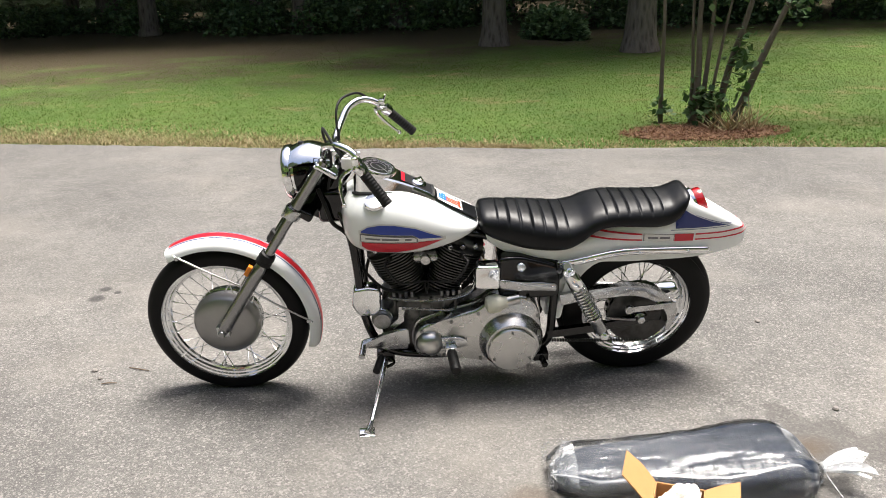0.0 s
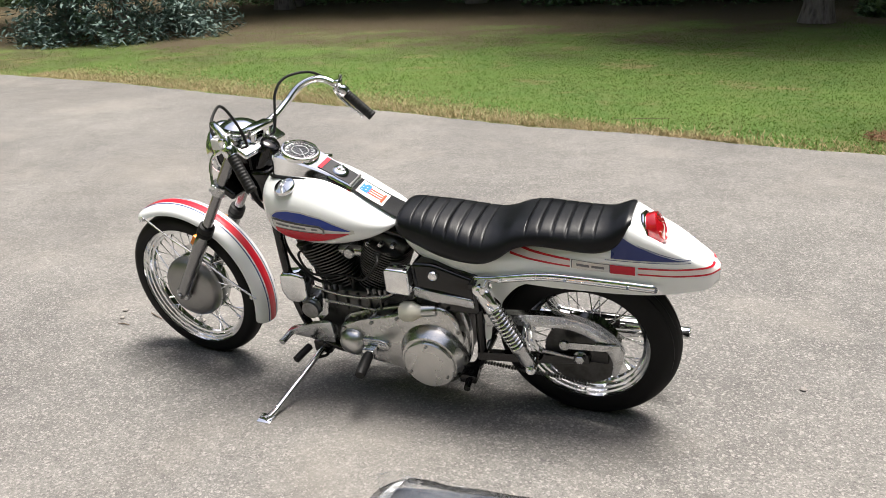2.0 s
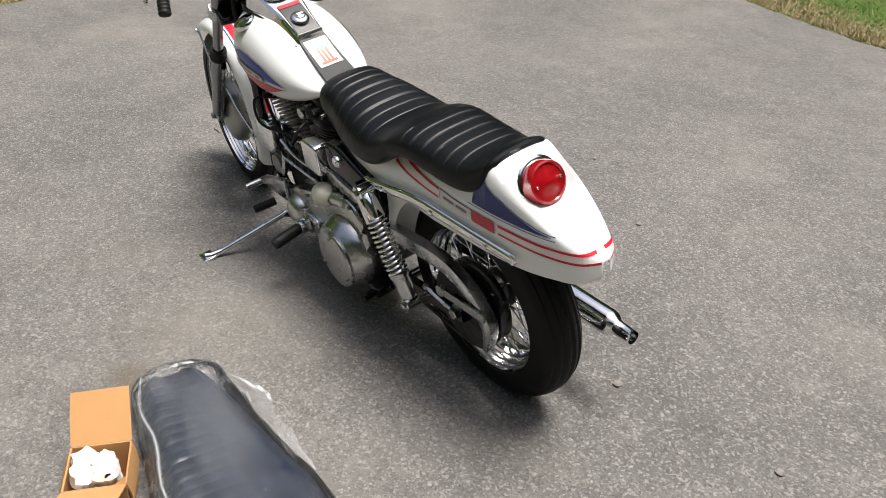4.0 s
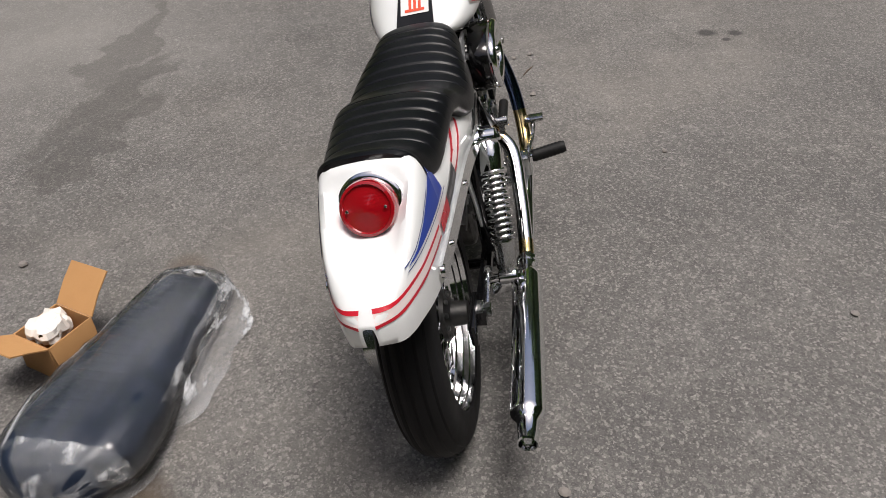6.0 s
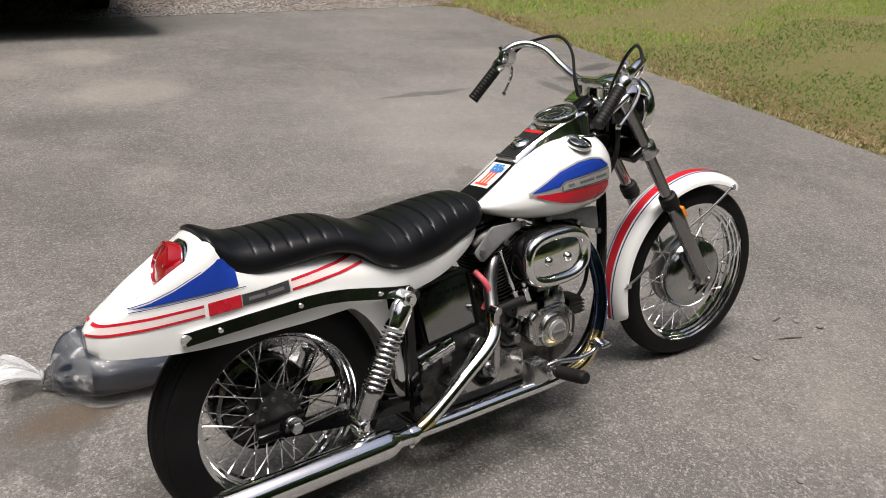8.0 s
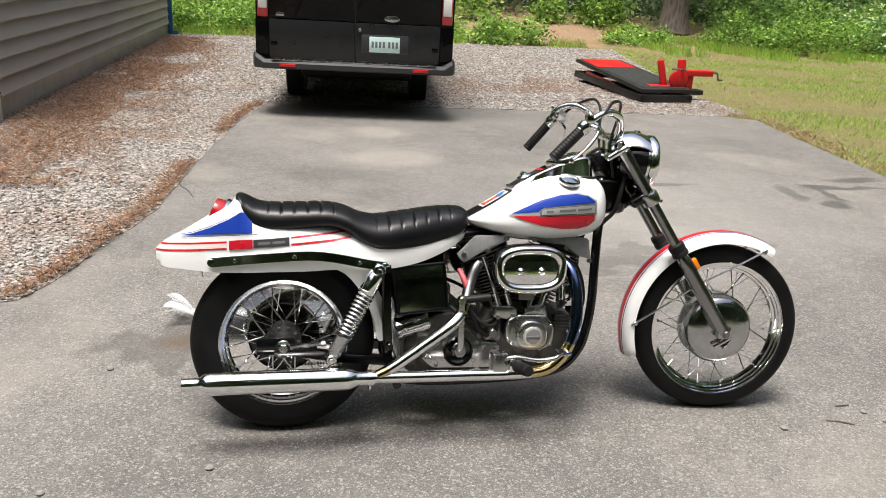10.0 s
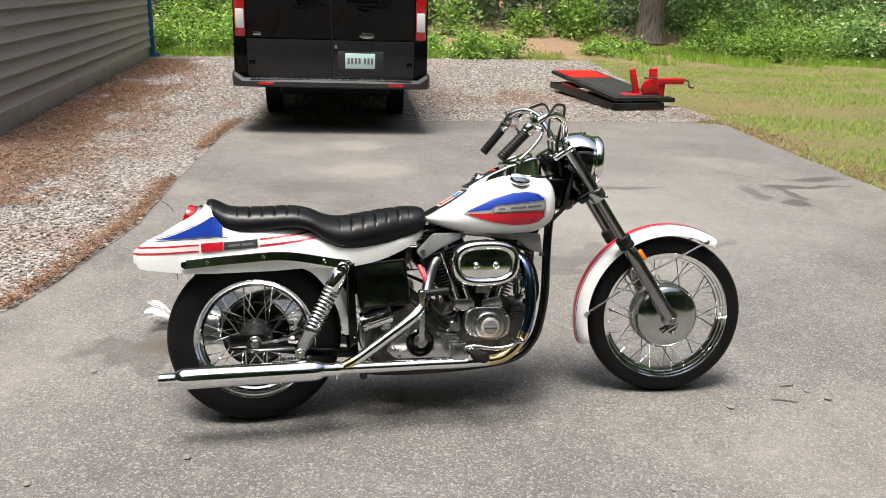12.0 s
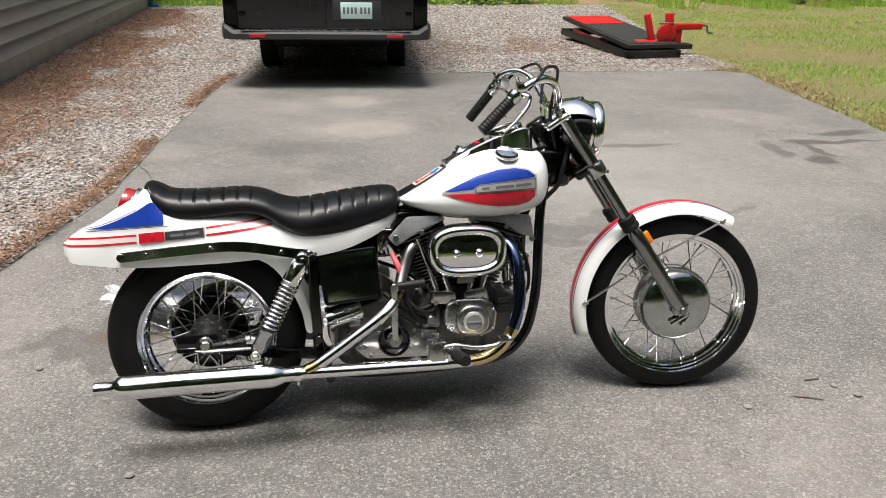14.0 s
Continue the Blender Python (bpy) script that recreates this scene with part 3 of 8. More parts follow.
def scatter_stones(name, n, xr, yr, keep, size, mat, seed):
    """Loose stones: squashed octahedra with random corners."""
    rng = np.random.default_rng(seed)
    x, y = rng.uniform(*xr, n), rng.uniform(*yr, n)
    ok = keep(x, y)
    x, y = x[ok], y[ok]
    n = len(x)
    base = np.array([(1, 0, 0), (0, 1, 0), (-1, 0, 0), (0, -1, 0), (0, 0, 1), (0, 0, -0.6), (.7, .7, .45), (-.7, .7, .45), (-.7, -.7, .45), (.7, -.7, .45)], float)
    tri = np.array([(0, 6, 9), (6, 4, 9), (6, 1, 7), (6, 7, 4), (7, 2, 8), (7, 8, 4), (8, 3, 9), (8, 9, 4), (0, 1, 6), (1, 2, 7), (2, 3, 8), (3, 0, 9)])
    s = rng.uniform(size[0], size[1], n) * rng.uniform(0.6, 1.3, n)
    v = base[None] * (1 + rng.uniform(-0.3, 0.3, (n, 10, 1)))
    v = v * (s[:, None] * rng.uniform(0.6, 1.2, (n, 3)) * np.array([1, 1, 0.7]))[:, None, :]
    a = rng.uniform(0, 2 * np.pi, n)
    c, d = np.cos(a)[:, None], np.sin(a)[:, None]
    vx, vy = v[..., 0] * c - v[..., 1] * d, v[..., 0] * d + v[..., 1] * c
    z = np.array([gz(p, q) for p, q in zip(x, y)])
    v = np.stack([vx + x[:, None], vy + y[:, None], v[..., 2] + z[:, None] + 0.006 + (s * rng.uniform(0.0, 0.5, n))[:, None]], -1)
    f = (tri[None] + (np.arange(n) * 10)[:, None, None]).reshape(-1, 3)
    return new(name, raw_mesh(name, v.reshape(-1, 3), f, mat))


near_gravel = lambda x, y: inside(GRAVEL, x, y) & (y > -8)
tagged(scatter_stones("gravel", 75000, (-4.7, 3.42), (-8, -0.9), near_gravel, (0.006, 0.013), STONES, 11), "loose crushed stone in pale grey and brown", "gravel", kind="stuff")
tagged(scatter_stones("gravel", 45000, (-6, 3.42), (-15.4, -7), lambda x, y: inside(GRAVEL, x, y), (0.011, 0.020), STONES, 12), "loose crushed stone in pale grey and brown", "gravel", kind="stuff")


def scatter_cards(name, x, y, z, size, mat, seed, tilt=0.6, slim=0.5, kind="leaf"):
    """Many small pointed leaves or blades, each a bent pair of triangles."""
    rng = np.random.default_rng(seed)
    n = len(x)
    s = size * rng.uniform(0.6, 1.4, n)
    a = rng.uniform(0, 2 * np.pi, n)
    if kind == "blade":
        lean = rng.normal(0, tilt, (n, 2))
        up = np.stack([lean[:, 0], lean[:, 1], np.ones(n)], -1)
    else:
        up = rng.normal(0, 1, (n, 3))
        up[:, 2] = up[:, 2] * 0.6 - 0.1
    up /= np.linalg.norm(up, axis=1)[:, None]
    side = np.stack([np.cos(a), np.sin(a), rng.uniform(-0.4, 0.4, n)], -1)
    side -= up * (side * up).sum(1)[:, None]
    side /= np.linalg.norm(side, axis=1)[:, None]
    nor = np.cross(up, side)
    p = np.stack([x, y, z], -1)
    w = (s * slim)[:, None]
    q = s[:, None]
    if kind == "blade":
        v = np.stack([p - side * w * 0.5, p + side * w * 0.5, p + up * q + nor * q * 0.25], 1)
        f = np.arange(3 * n).reshape(-1, 3)
        return new(name, raw_mesh(name, v.reshape(-1, 3), f, mat))
    v = np.stack([p, p + up * q * 0.45 + side * w * 0.5 + nor * q * 0.08, p + up * q, p + up * q * 0.45 - side * w * 0.5 + nor * q * 0.08], 1)
    f = np.arange(4 * n).reshape(-1, 4)
    return new(name, raw_mesh(name, v.reshape(-1, 3), f, mat))


def lawn_points(n, xr, yr, seed, power=1.0):
    rng = np.random.default_rng(seed)
    x, y = rng.uniform(*xr, n), yr[0] + (yr[1] - yr[0]) * rng.uniform(0, 1, n) ** power
    ok = ~inside(DRIVE, x, y) & ~inside(GRAVEL, x, y) & ~(((x - 2.7) / 0.5) ** 2 + ((y - 4.68) / 0.25) ** 2 < 1)
    x, y = x[ok], y[ok]
    z = np.array([gz(a, b) for a, b in zip(x, y)]) - 0.012
    return x, y, z


rng_keep = np.random.default_rng(77)
x, y, z = lawn_points(330000, (-12, 12), (3.7, 18.5), 21, 1.6)
# the grass thins out over the needles under the trees
thin = np.array([noise.noise(Vector((a * 0.5, b * 0.5, 9.0))) + 0.6 * noise.noise(Vector((a * 1.7, b * 1.7, 2.0))) for a, b in zip(x, y)])
verge = y - np.interp(x, [p[0] for p in VERGE], [p[1] for p in VERGE])
scorched = 0.9 * np.exp(-np.maximum(verge, 0) / 0.55) * np.clip((0.5 - x) / 3.5, 0.0, 1.0)
keep = rng_keep.uniform(0, 1, len(x)) > np.maximum(np.clip((y - 9.5 - 0.35 * x + 4.0 * thin) / 6.0, 0.0, 0.92), scorched)
x, y, z = x[keep], y[keep], z[keep]
tagged(scatter_cards("grass", x, y, z, 0.019, BLADES, 22, 1.2, 0.42, "blade"), "short mown lawn grass, green with yellow patches", "grass", kind="stuff")
x, y, z = lawn_points(230000, (-17, -3.8), (-15.5, 2.5), 23)
bare = np.array([1.3 * noise.noise(Vector((a * 0.30, b * 0.85, 0.0))) + 0.6 * noise.noise(Vector((a * 1.2, b * 2.5, 4.0))) + 0.5 * noise.noise(Vector((a * 7, b * 8, 1.0))) for a, b in zip(x, y)])
lush = y + 2.2 * np.array([noise.noise(Vector((a * 0.4, b * 0.4, 6.0))) for a, b in zip(x, y)]) > -3.6
# the corner where the drive opens is nearly bare
corner = np.maximum(np.interp(-x, [3.9, 4.25, 4.5, 5.3, 6.4, 9.0], [-1.0, -0.15, 0.35, 0.85, 1.3, 2.3]) - y, 0)
trodden = np.where((y > -0.8) & (x > -10), 0.9 * np.exp(-corner / 1.1), 0)
keep = rng_keep.uniform(0, 1, len(x)) > np.maximum(np.clip((bare + np.where(lush, -0.05, 0.20)) * 2.8, 0, 0.95), trodden + 0.5 * trodden * bare)
x, y, z, lush = x[keep], y[keep], z[keep], lush[keep]
tagged(scatter_cards("grass", x[~lush], y[~lush], z[~lush], 0.042, MIXED_BLADES, 24, 0.6, 0.16, "blade"), "short lawn grass, green with yellow patches", "grass", kind="stuff")
tagged(scatter_cards("grass", x[lush], y[lush], z[lush], 0.030, LUSH_BLADES, 27, 1.1, 0.26, "blade"), "short green lawn grass beside the driveway", "grass", kind="stuff")
x, y, z = lawn_points(26000, (-14, -3.8), (-15.5, -3.0), 25)
tagged(scatter_cards("dry_grass", x, y, z, 0.032, DRY_BLADES, 26, 1.6, 0.16, "blade"), "dry straw and thatch in the worn lawn", "grass", kind="stuff")
# dead grass and dirt where the lawn meets the drive
rng = np.random.default_rng(31)
k = rng.integers(0, len(DRIVE), 60000)
p0 = np.array(DRIVE)[k]
p1 = np.array(DRIVE)[(k + 1) % len(DRIVE)]
q = p0 + (p1 - p0) * rng.uniform(0, 1, (60000, 1)) + rng.normal(0, 0.20, (60000, 2))
ok = (q[:, 0] > -12) & (q[:, 0] < 6) & ((q[:, 1] > 3.3) | (q[:, 0] < -3.7)) & ~inside(DRIVE, q[:, 0], q[:, 1])
q = q[ok]
tagged(scatter_cards("dry_grass", q[:, 0], q[:, 1], np.full(len(q), -0.01), 0.04, DRY_BLADES, 32, 0.9, 0.2, "blade"), "dry straw-coloured grass along the driveway edge", "grass", kind="stuff")
rng = np.random.default_rng(37)
x = rng.uniform(-9, 1.0, 26000)
y = np.interp(x, [p[0] for p in VERGE], [p[1] for p in VERGE]) + np.abs(rng.normal(0, 0.42, 26000)) * np.clip((1.5 - x) / 4, 0.15, 1)
tagged(scatter_cards("dry_grass", x, y, np.full(26000, -0.01), 0.035, DRY_BLADES, 38, 1.2, 0.2, "blade"), "scorched straw-coloured grass along the driveway", "grass", kind="stuff")
# rust-brown needles blown over the gravel by the wall and along the drive
rng = np.random.default_rng(33)
edge = np.array([(1.98, -1.1), (1.84, -1.55), (1.64, -2.58), (1.53, -4.2), (1.36, -5.8), (1.18, -6.76)])
along_y = rng.uniform(-6.7, -1.1, 5000)
x = np.concatenate([rng.normal(2.88, 0.42, 50000), rng.normal(2.6, 0.5, 5000), np.interp(-along_y, -edge[:, 1], edge[:, 0]) + np.abs(rng.normal(0, 0.07, 5000)), rng.normal(-2.3, 0.8, 6000), rng.normal(-4.35, 0.35, 8000)])
y = np.concatenate([rng.uniform(-14, -3.0, 50000), rng.uniform(-10, -3.0, 5000), along_y, rng.normal(-8.6, 0.8, 6000), rng.uniform(-8, 0.5, 8000)])
patchy = np.array([noise.noise(Vector((a * 1.3, b * 1.0, 2.0))) + 0.6 * noise.noise(Vector((a * 4, b * 4, 5.0))) for a, b in zip(x, y)]) > np.where(x > 2.55, -0.5, -0.10)
x, y = x[patchy], y[patchy]
ok = (x < 3.4) & ((inside(GRAVEL, x, y)) | (~inside(DRIVE, x, y)))
x, y = x[ok], y[ok]
tagged(scatter_cards("pine_needles", x, y, rng.uniform(0.012, 0.04, len(x)), 0.05, NEEDLES, 34, 4.0, 0.10, "blade"), "fallen rust-brown pine needles on the gravel", "needles", kind="stuff")


# needles and bark crumbs round the shrub
rng = np.random.default_rng(35)
a, r = rng.uniform(0, 2 * np.pi, 5000), np.sqrt(rng.uniform(0, 1.35, 5000))
tagged(scatter_cards("pine_needles", 2.7 + 0.70 * r * np.cos(a), 4.68 + 0.36 * r * np.sin(a), np.full(5000, 0.003), 0.05, NEEDLES, 36, 4.0, 0.14, "blade"), "fallen rust-brown needles round the shrub", "needles", kind="stuff")


# ---- woods ----
def tree_trunk(h, r, seed, bend=0.3, wide=0.36):
    rnd = random.Random(seed)
    b = Build()
    pts = [Vector((rnd.uniform(-bend, bend) * t, rnd.uniform(-bend, bend) * t, h * t)) for t in [0, .02, .06, .15, .3, .5, .75, 1]]
    rad = [r * k for k in (1.45, 1.15, 1.0, 0.93, 0.85, 0.7, 0.45, 0.12)]
    b.add(*tube(pts, rad, 14))
    limbs = []
    for i in range(11):
        t = rnd.uniform(0.42, 0.95)
        a = rnd.uniform(0, 6.28)
        p = Vector((0, 0, h * t))
        l = h * wide * (1.15 - t) + 0.5
        e = p + Vector((math.cos(a) * l, math.sin(a) * l, l * rnd.uniform(0.05, 0.4)))
        m = (p + e) / 2 + Vector((0, 0, 0.1 * l))
        b.add(*tube([p, m, e], [r * 0.3 * (1.1 - t) + 0.01, r * 0.18 * (1.1 - t) + 0.008, 0.006], 6))
        limbs.append((p, m, e))
    return b, limbs


def leafy(limbs, n, spread, size, mat, seed, name="crown"):
    rng = np.random.default_rng(seed)
    k = rng.integers(0, len(limbs), n)
    t = rng.uniform(0.25, 1.05, n)[:, None]
    p = np.array([[*a, *c] for a, b, c in limbs])[k]
    q = p[:, :3] + (p[:, 3:] - p[:, :3]) * t + rng.normal(0, spread, (n, 3)) * (0.4 + t)
    return scatter_cards(name, q[:, 0], q[:, 1], q[:, 2], size, mat, seed + 1, slim=0.55)


def tree(m, h, r, seed, leaves, label, mat=DEEP_LEAVES, size=0.34, wide=0.36):
    t = thing("tree", m, label, "tree", "trees in the woods")
    b, limbs = tree_trunk(h, r, seed, wide=wide)
    piece("trunk", b, BARK, t, sharp=60)
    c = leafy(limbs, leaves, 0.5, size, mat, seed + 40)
    c.parent = t
    return t


# crowns stand above view; their spread is set for the shade they cast
big = tree(pose(1.62, 14.3, 0), 15, 0.23, 1, 18000, "tall pine with a thick grey-brown trunk beyond the lawn")
tree(pose(4.1, 12.3, 0), 14, 0.26, 2, 9000, "tall pine with a broad flared trunk at the lawn edge", wide=0.20)
tree(pose(-9.3, 23.5, 0), 16, 0.35, 3, 5000, "tall pine in the shade behind the lawn")
oak = tree(pose(-8.9, -19.0, gz(0, -19)), 13, 0.33, 4, 2600, "pale-barked tree behind the gravel yard", LEAVES, wide=0.26)
rnd = random.Random(9)
# added trees, some out of view; the last four shade the back lawn
for px, py in ((-4.5, 22), (-1.5, 25), (0.5, 21.5), (6.5, 19.5), (9.5, 23), (13, 19), (-13, 20), (-16, 14), (-17, 8), (3.2, 26), (-6.6, 27), (17, 12), (22, 5), (-2.6, 24.5), (-11, 25), (8.2, 21.5), (5.6, 22.5), (12.0, 20.5), (-7.2, 20.4), (-3.0, 19.9), (-0.4, 20.6), (-12.6, 18.8)):
    copy_thing(big, pose(px, py, 0, 0, 0, rnd.uniform(0, 360)))
for px, py in ((-3.0, -23), (1.5, -21.5), (4.5, -24), (-13.5, -20.5), (-17, -16), (-19, -8), (-20, -1), (-6, -26), (9, -20), (-11.5, -25)):
    copy_thing(oak, pose(px, py, gz(px, py), 0, 0, rnd.uniform(0, 360)))


def thicket(name, n, boxes, size, mat, seed, label, kind="stuff"):
    """Leaf clumps heaped in soft mounds."""
    rng = np.random.default_rng(seed)
    pts = []
    for (x0, x1, y0, y1, h), share in boxes:
        m = int(n * share)
        c = max(3, int((x1 - x0) * (y1 - y0) * 0.9))
        cx, cy, ch = rng.uniform(x0, x1, c), rng.uniform(y0, y1, c), h * rng.uniform(0.45, 1.15, c)
        k = rng.integers(0, c, m)
        u = rng.normal(0, 1, (m, 3))
        u /= np.linalg.norm(u, axis=1)[:, None]
        r = rng.uniform(0.55, 1.0, m)[:, None] ** 0.5
        w = ch[k] * rng.uniform(0.7, 1.1, c)[k]
        p = np.stack([cx[k] + u[:, 0] * w * r[:, 0], cy[k] + u[:, 1] * w * r[:, 0], np.abs(u[:, 2]) * ch[k] * r[:, 0]], -1)
        p[:, 2] += np.array([gz(a, b) for a, b in zip(p[:, 0], p[:, 1])])
        pts.append(p)
    p = np.concatenate(pts)
    return tagged(scatter_cards(name, p[:, 0], p[:, 1], p[:, 2], size, mat, seed + 1, slim=0.6), label, "undergrowth", kind=kind)


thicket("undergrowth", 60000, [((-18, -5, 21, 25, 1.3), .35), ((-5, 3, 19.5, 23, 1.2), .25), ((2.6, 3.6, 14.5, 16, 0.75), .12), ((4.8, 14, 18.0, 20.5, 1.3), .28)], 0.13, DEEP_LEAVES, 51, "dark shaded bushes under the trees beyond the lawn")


def weeds(name, plants, boxes, size, mat, seed, label):
    """Leafy stalks of many heights, thick in clumps."""
    rng = np.random.default_rng(seed)
    out = []
    for (x0, x1, y0, y1, h), share in boxes:
        m = int(plants * share)
        c = max(4, int(m / 26))
        cx, cy, ch = rng.uniform(x0, x1, c), rng.uniform(y0, y1, c), h * rng.uniform(0.35, 1.25, c)
        k = rng.integers(0, c, m)
        px, py = cx[k] + rng.normal(0, 0.22, m), cy[k] + rng.normal(0, 0.22, m)
        ph = ch[k] * rng.uniform(0.6, 1.2, m)
        j = np.repeat(np.arange(m), 26)
        t = rng.uniform(0.06, 1.0, len(j))
        lean = rng.normal(0, 0.12, (m, 2))[j]
        w = (0.05 + 0.13 * (1 - t)) * (0.6 + ph[j])
        q = np.stack([px[j] + lean[:, 0] * t * ph[j] + rng.normal(0, 1, len(j)) * w, py[j] + lean[:, 1] * t * ph[j] + rng.normal(0, 1, len(j)) * w, t * ph[j]], -1)
        q[:, 2] += np.array([gz(a, b) for a, b in zip(q[:, 0], q[:, 1])])
        out.append(q)
    p = np.concatenate(out)
    return tagged(scatter_cards(name, p[:, 0], p[:, 1], p[:, 2], size, mat, seed + 1, slim=0.55), label, "undergrowth", kind="stuff")


weeds("weeds", 2300, [((-4.2, -1.2, -16.9, -15.7, 0.50), .20), ((1.6, 4.5, -18.5, -15.6, 1.0), .25), ((-14, -9.6, -18.0, -15.8, 0.95), .35), ((-9.6, -6.4, -18.6, -16.6, 0.40), .05), ((-16, -11.5, -15.5, -11, 0.7), .12)], 0.085, LEAVES, 53, "sunlit green weeds behind the gravel")
weeds("bushes", 1000, [((-14.8, -10.3, -20.0, -17.6, 1.6), .55), ((-17.5, -11.5, -24.0, -21.0, 2.6), .25), ((-16.5, -12.8, -17.0, -13.0, 1.2), .20)], 0.115, BUSH_LEAVES, 61, "leafy green bushes at the edge of the yard")
weeds("saplings", 420, [((-15, -10, -20.5, -18.5, 1.6), .35), ((-7.6, -3.5, -21, -19.2, 1.2), .35), ((-3, 4, -22, -20, 1.5), .3)], 0.13, LEAVES, 57, "young leafy saplings at the edge of the woods")
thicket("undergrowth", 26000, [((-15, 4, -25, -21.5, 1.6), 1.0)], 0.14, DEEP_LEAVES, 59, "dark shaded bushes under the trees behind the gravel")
x, y, z = lawn_points(70000, (-15, 4.5), (-19, -14.5), 55)
clumps = np.array([noise.noise(Vector((a * 0.7, b * 0.9, 3.0))) for a, b in zip(x, y)]) + np.where((x > -7) & (x < 1.2), -0.30, 0.0)
x, y, z = x[clumps > 0], y[clumps > 0], z[clumps > 0]
tagged(scatter_cards("tall_grass", x, y, z, 0.20, MIXED_BLADES, 56, 0.35, 0.05, "blade"), "tall pale green grass behind the gravel yard", "grass", kind="stuff")


def backdrop():
    """The closed edge of the wood all round, far behind the trees. Its unseen height holds back low sky light."""
    b = Build()
    ring = [[(34 * math.cos(a), 36 * math.sin(a), z + (2.2 * math.sin(7 * a) + 1.5 * math.sin(17 * a + 1) + math.sin(41 * a) if z > 9 else 0)) for a in [2 * math.pi * i / 120 for i in range(120)]] for z in (-1, 8, 29)]
    return b.add(*loft(ring, True, False))


def woods_material():
    n = Nodes("far_woods")
    co = n.node("ShaderNodeMapping", {"Vector": n.co, "Scale": (1, 1, 0.35)}).outputs[0]
    # dark greens stand in for the shade inside the wood
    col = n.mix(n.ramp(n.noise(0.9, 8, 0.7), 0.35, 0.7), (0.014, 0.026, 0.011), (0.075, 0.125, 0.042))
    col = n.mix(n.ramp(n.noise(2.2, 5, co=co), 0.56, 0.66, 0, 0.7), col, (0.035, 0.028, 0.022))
    return n.done(col, 0.95, 0.0, n.bump(n.noise(1.5, 6), 1.0, 0.5))


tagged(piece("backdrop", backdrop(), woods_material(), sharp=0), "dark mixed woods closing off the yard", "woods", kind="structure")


# ---- the motorcycle: x to its rear, y to its right, leaning on its side stand ----
BIKE = pose(0.007, 0.0, 0.0, 11.0, 0.0, 1.4)
bike = thing("motorcycle", BIKE, "white chopper-style motorcycle with red and blue stripes on its side stand", "motorcycle")
RAKE = Vector((0.53, 0.0, 0.848)).normalized()
HEAD = Vector((-0.313, 0.0, 0.92))
STEER = Matrix.Translation(HEAD) @ Matrix.Rotation(radians(-6.0), 4, RAKE) @ Matrix.Translation(-HEAD)
BARS = Matrix.Translation(HEAD) @ Matrix.Rotation(radians(-8.0), 4, RAKE) @ Matrix.Translation(-HEAD)
FRONT, REAR = Vector((-0.793, 0.0, 0.310)), Vector((0.772, 0.0, 0.302))
SIDES = (-1, 1)


def bp(name, v_f, mat, parent=None, label="", sharp=40, steer=False):
    """One part of the motorcycle from one or more (vertices, faces)."""
    b = Build()
    for v, f in (v_f if isinstance(v_f, list) else [v_f]):
        b.add(v, f, BARS if steer == 2 else STEER if steer else None)
    return piece(name, b, mat, parent or bike, label, sharp)


def at(vf, m):
    return [m @ Vector(p) for p in vf[0]], vf[1]


def across(c, s=1):
    """The pose of a turned shape whose axis runs out to the side s from the point c."""
    return Matrix.Translation(c) @ Matrix.Rotation(radians(-90 * s), 4, 'X')


def wheel(name, hub, r_out, r_rim, half, steer, tread, hub_r, label):
    turn = STEER if steer else Matrix()
    m = turn @ across(hub)
    # stepped inside: lip, two bead ridges and the well in the middle
    steps = [(-0.034, 0.0), (-0.030, 0.18), (-0.023, 0.24), (-0.020, 0.42), (-0.014, 0.46), (-0.012, 0.62), (-0.006, 0.66), (-0.004, 0.82), (0.002, 0.80), (0.004, 0.60)]
    ring = [(r_rim + a, half * b) for a, b in steps]
    rim = Build().add(*lathe([(a, -b) for a, b in ring] + ring[::-1], 72), m)
    w = piece(name, rim, CHROME, bike, label)
    # the tyre: shoulders, sidewall rings and grooves in the tread
    prof, k = [], 26
    d = r_out - r_rim
    for i in range(k + 1):
        a = math.pi * i / k
        y = -half * math.cos(a) * (1 - 0.10 * (1 - math.sin(a)))
        rr = r_rim - 0.002 + d * max(math.sin(a), 0.0) ** 0.62
        u = abs(y) / half
        for g in tread:
            if abs(u - g) < 0.045:
                rr -= 0.005
        if 0.30 < math.sin(a) < 0.42:
            rr += 0.002
        prof.append((rr, y))
    prof = [(r_rim + 0.002, -half * 0.62)] + prof + [(r_rim + 0.002, half * 0.62)]
    piece("tyre", Build().add(*lathe(prof, 96), m), TYRE, w, "black worn road tyre", sharp=35)
    # laced spokes
    n = 40
    for kind in range(4):
        s = 1 if kind % 2 else -1
        lean = 1 if kind < 2 else -1
        a0, a1 = 0.0, lean * radians(34)
        p = Vector((hub_r * math.cos(a0), hub_r * math.sin(a0), s * 0.030))
        e = Vector(((r_rim - 0.026) * math.cos(a1), (r_rim - 0.026) * math.sin(a1), s * 0.006))
        b = Build().add(*rod(p, e, 0.0021, 6)).add(*rod(e - (e - p).normalized() * 0.016, e, 0.0036, 6))
        me = mesh_of("spoke", b, CHROME)
        for i in range(n // 4):
            shared("spoke", me, w, m @ Matrix.Rotation(2 * math.pi * (i + kind * 0.25) / (n // 4), 4, 'Z'))
    return w


fw = wheel("front_wheel", FRONT, 0.311, 0.252, 0.047, True, (0.0, 0.3), 0.085, "chrome wire-spoked wheel")
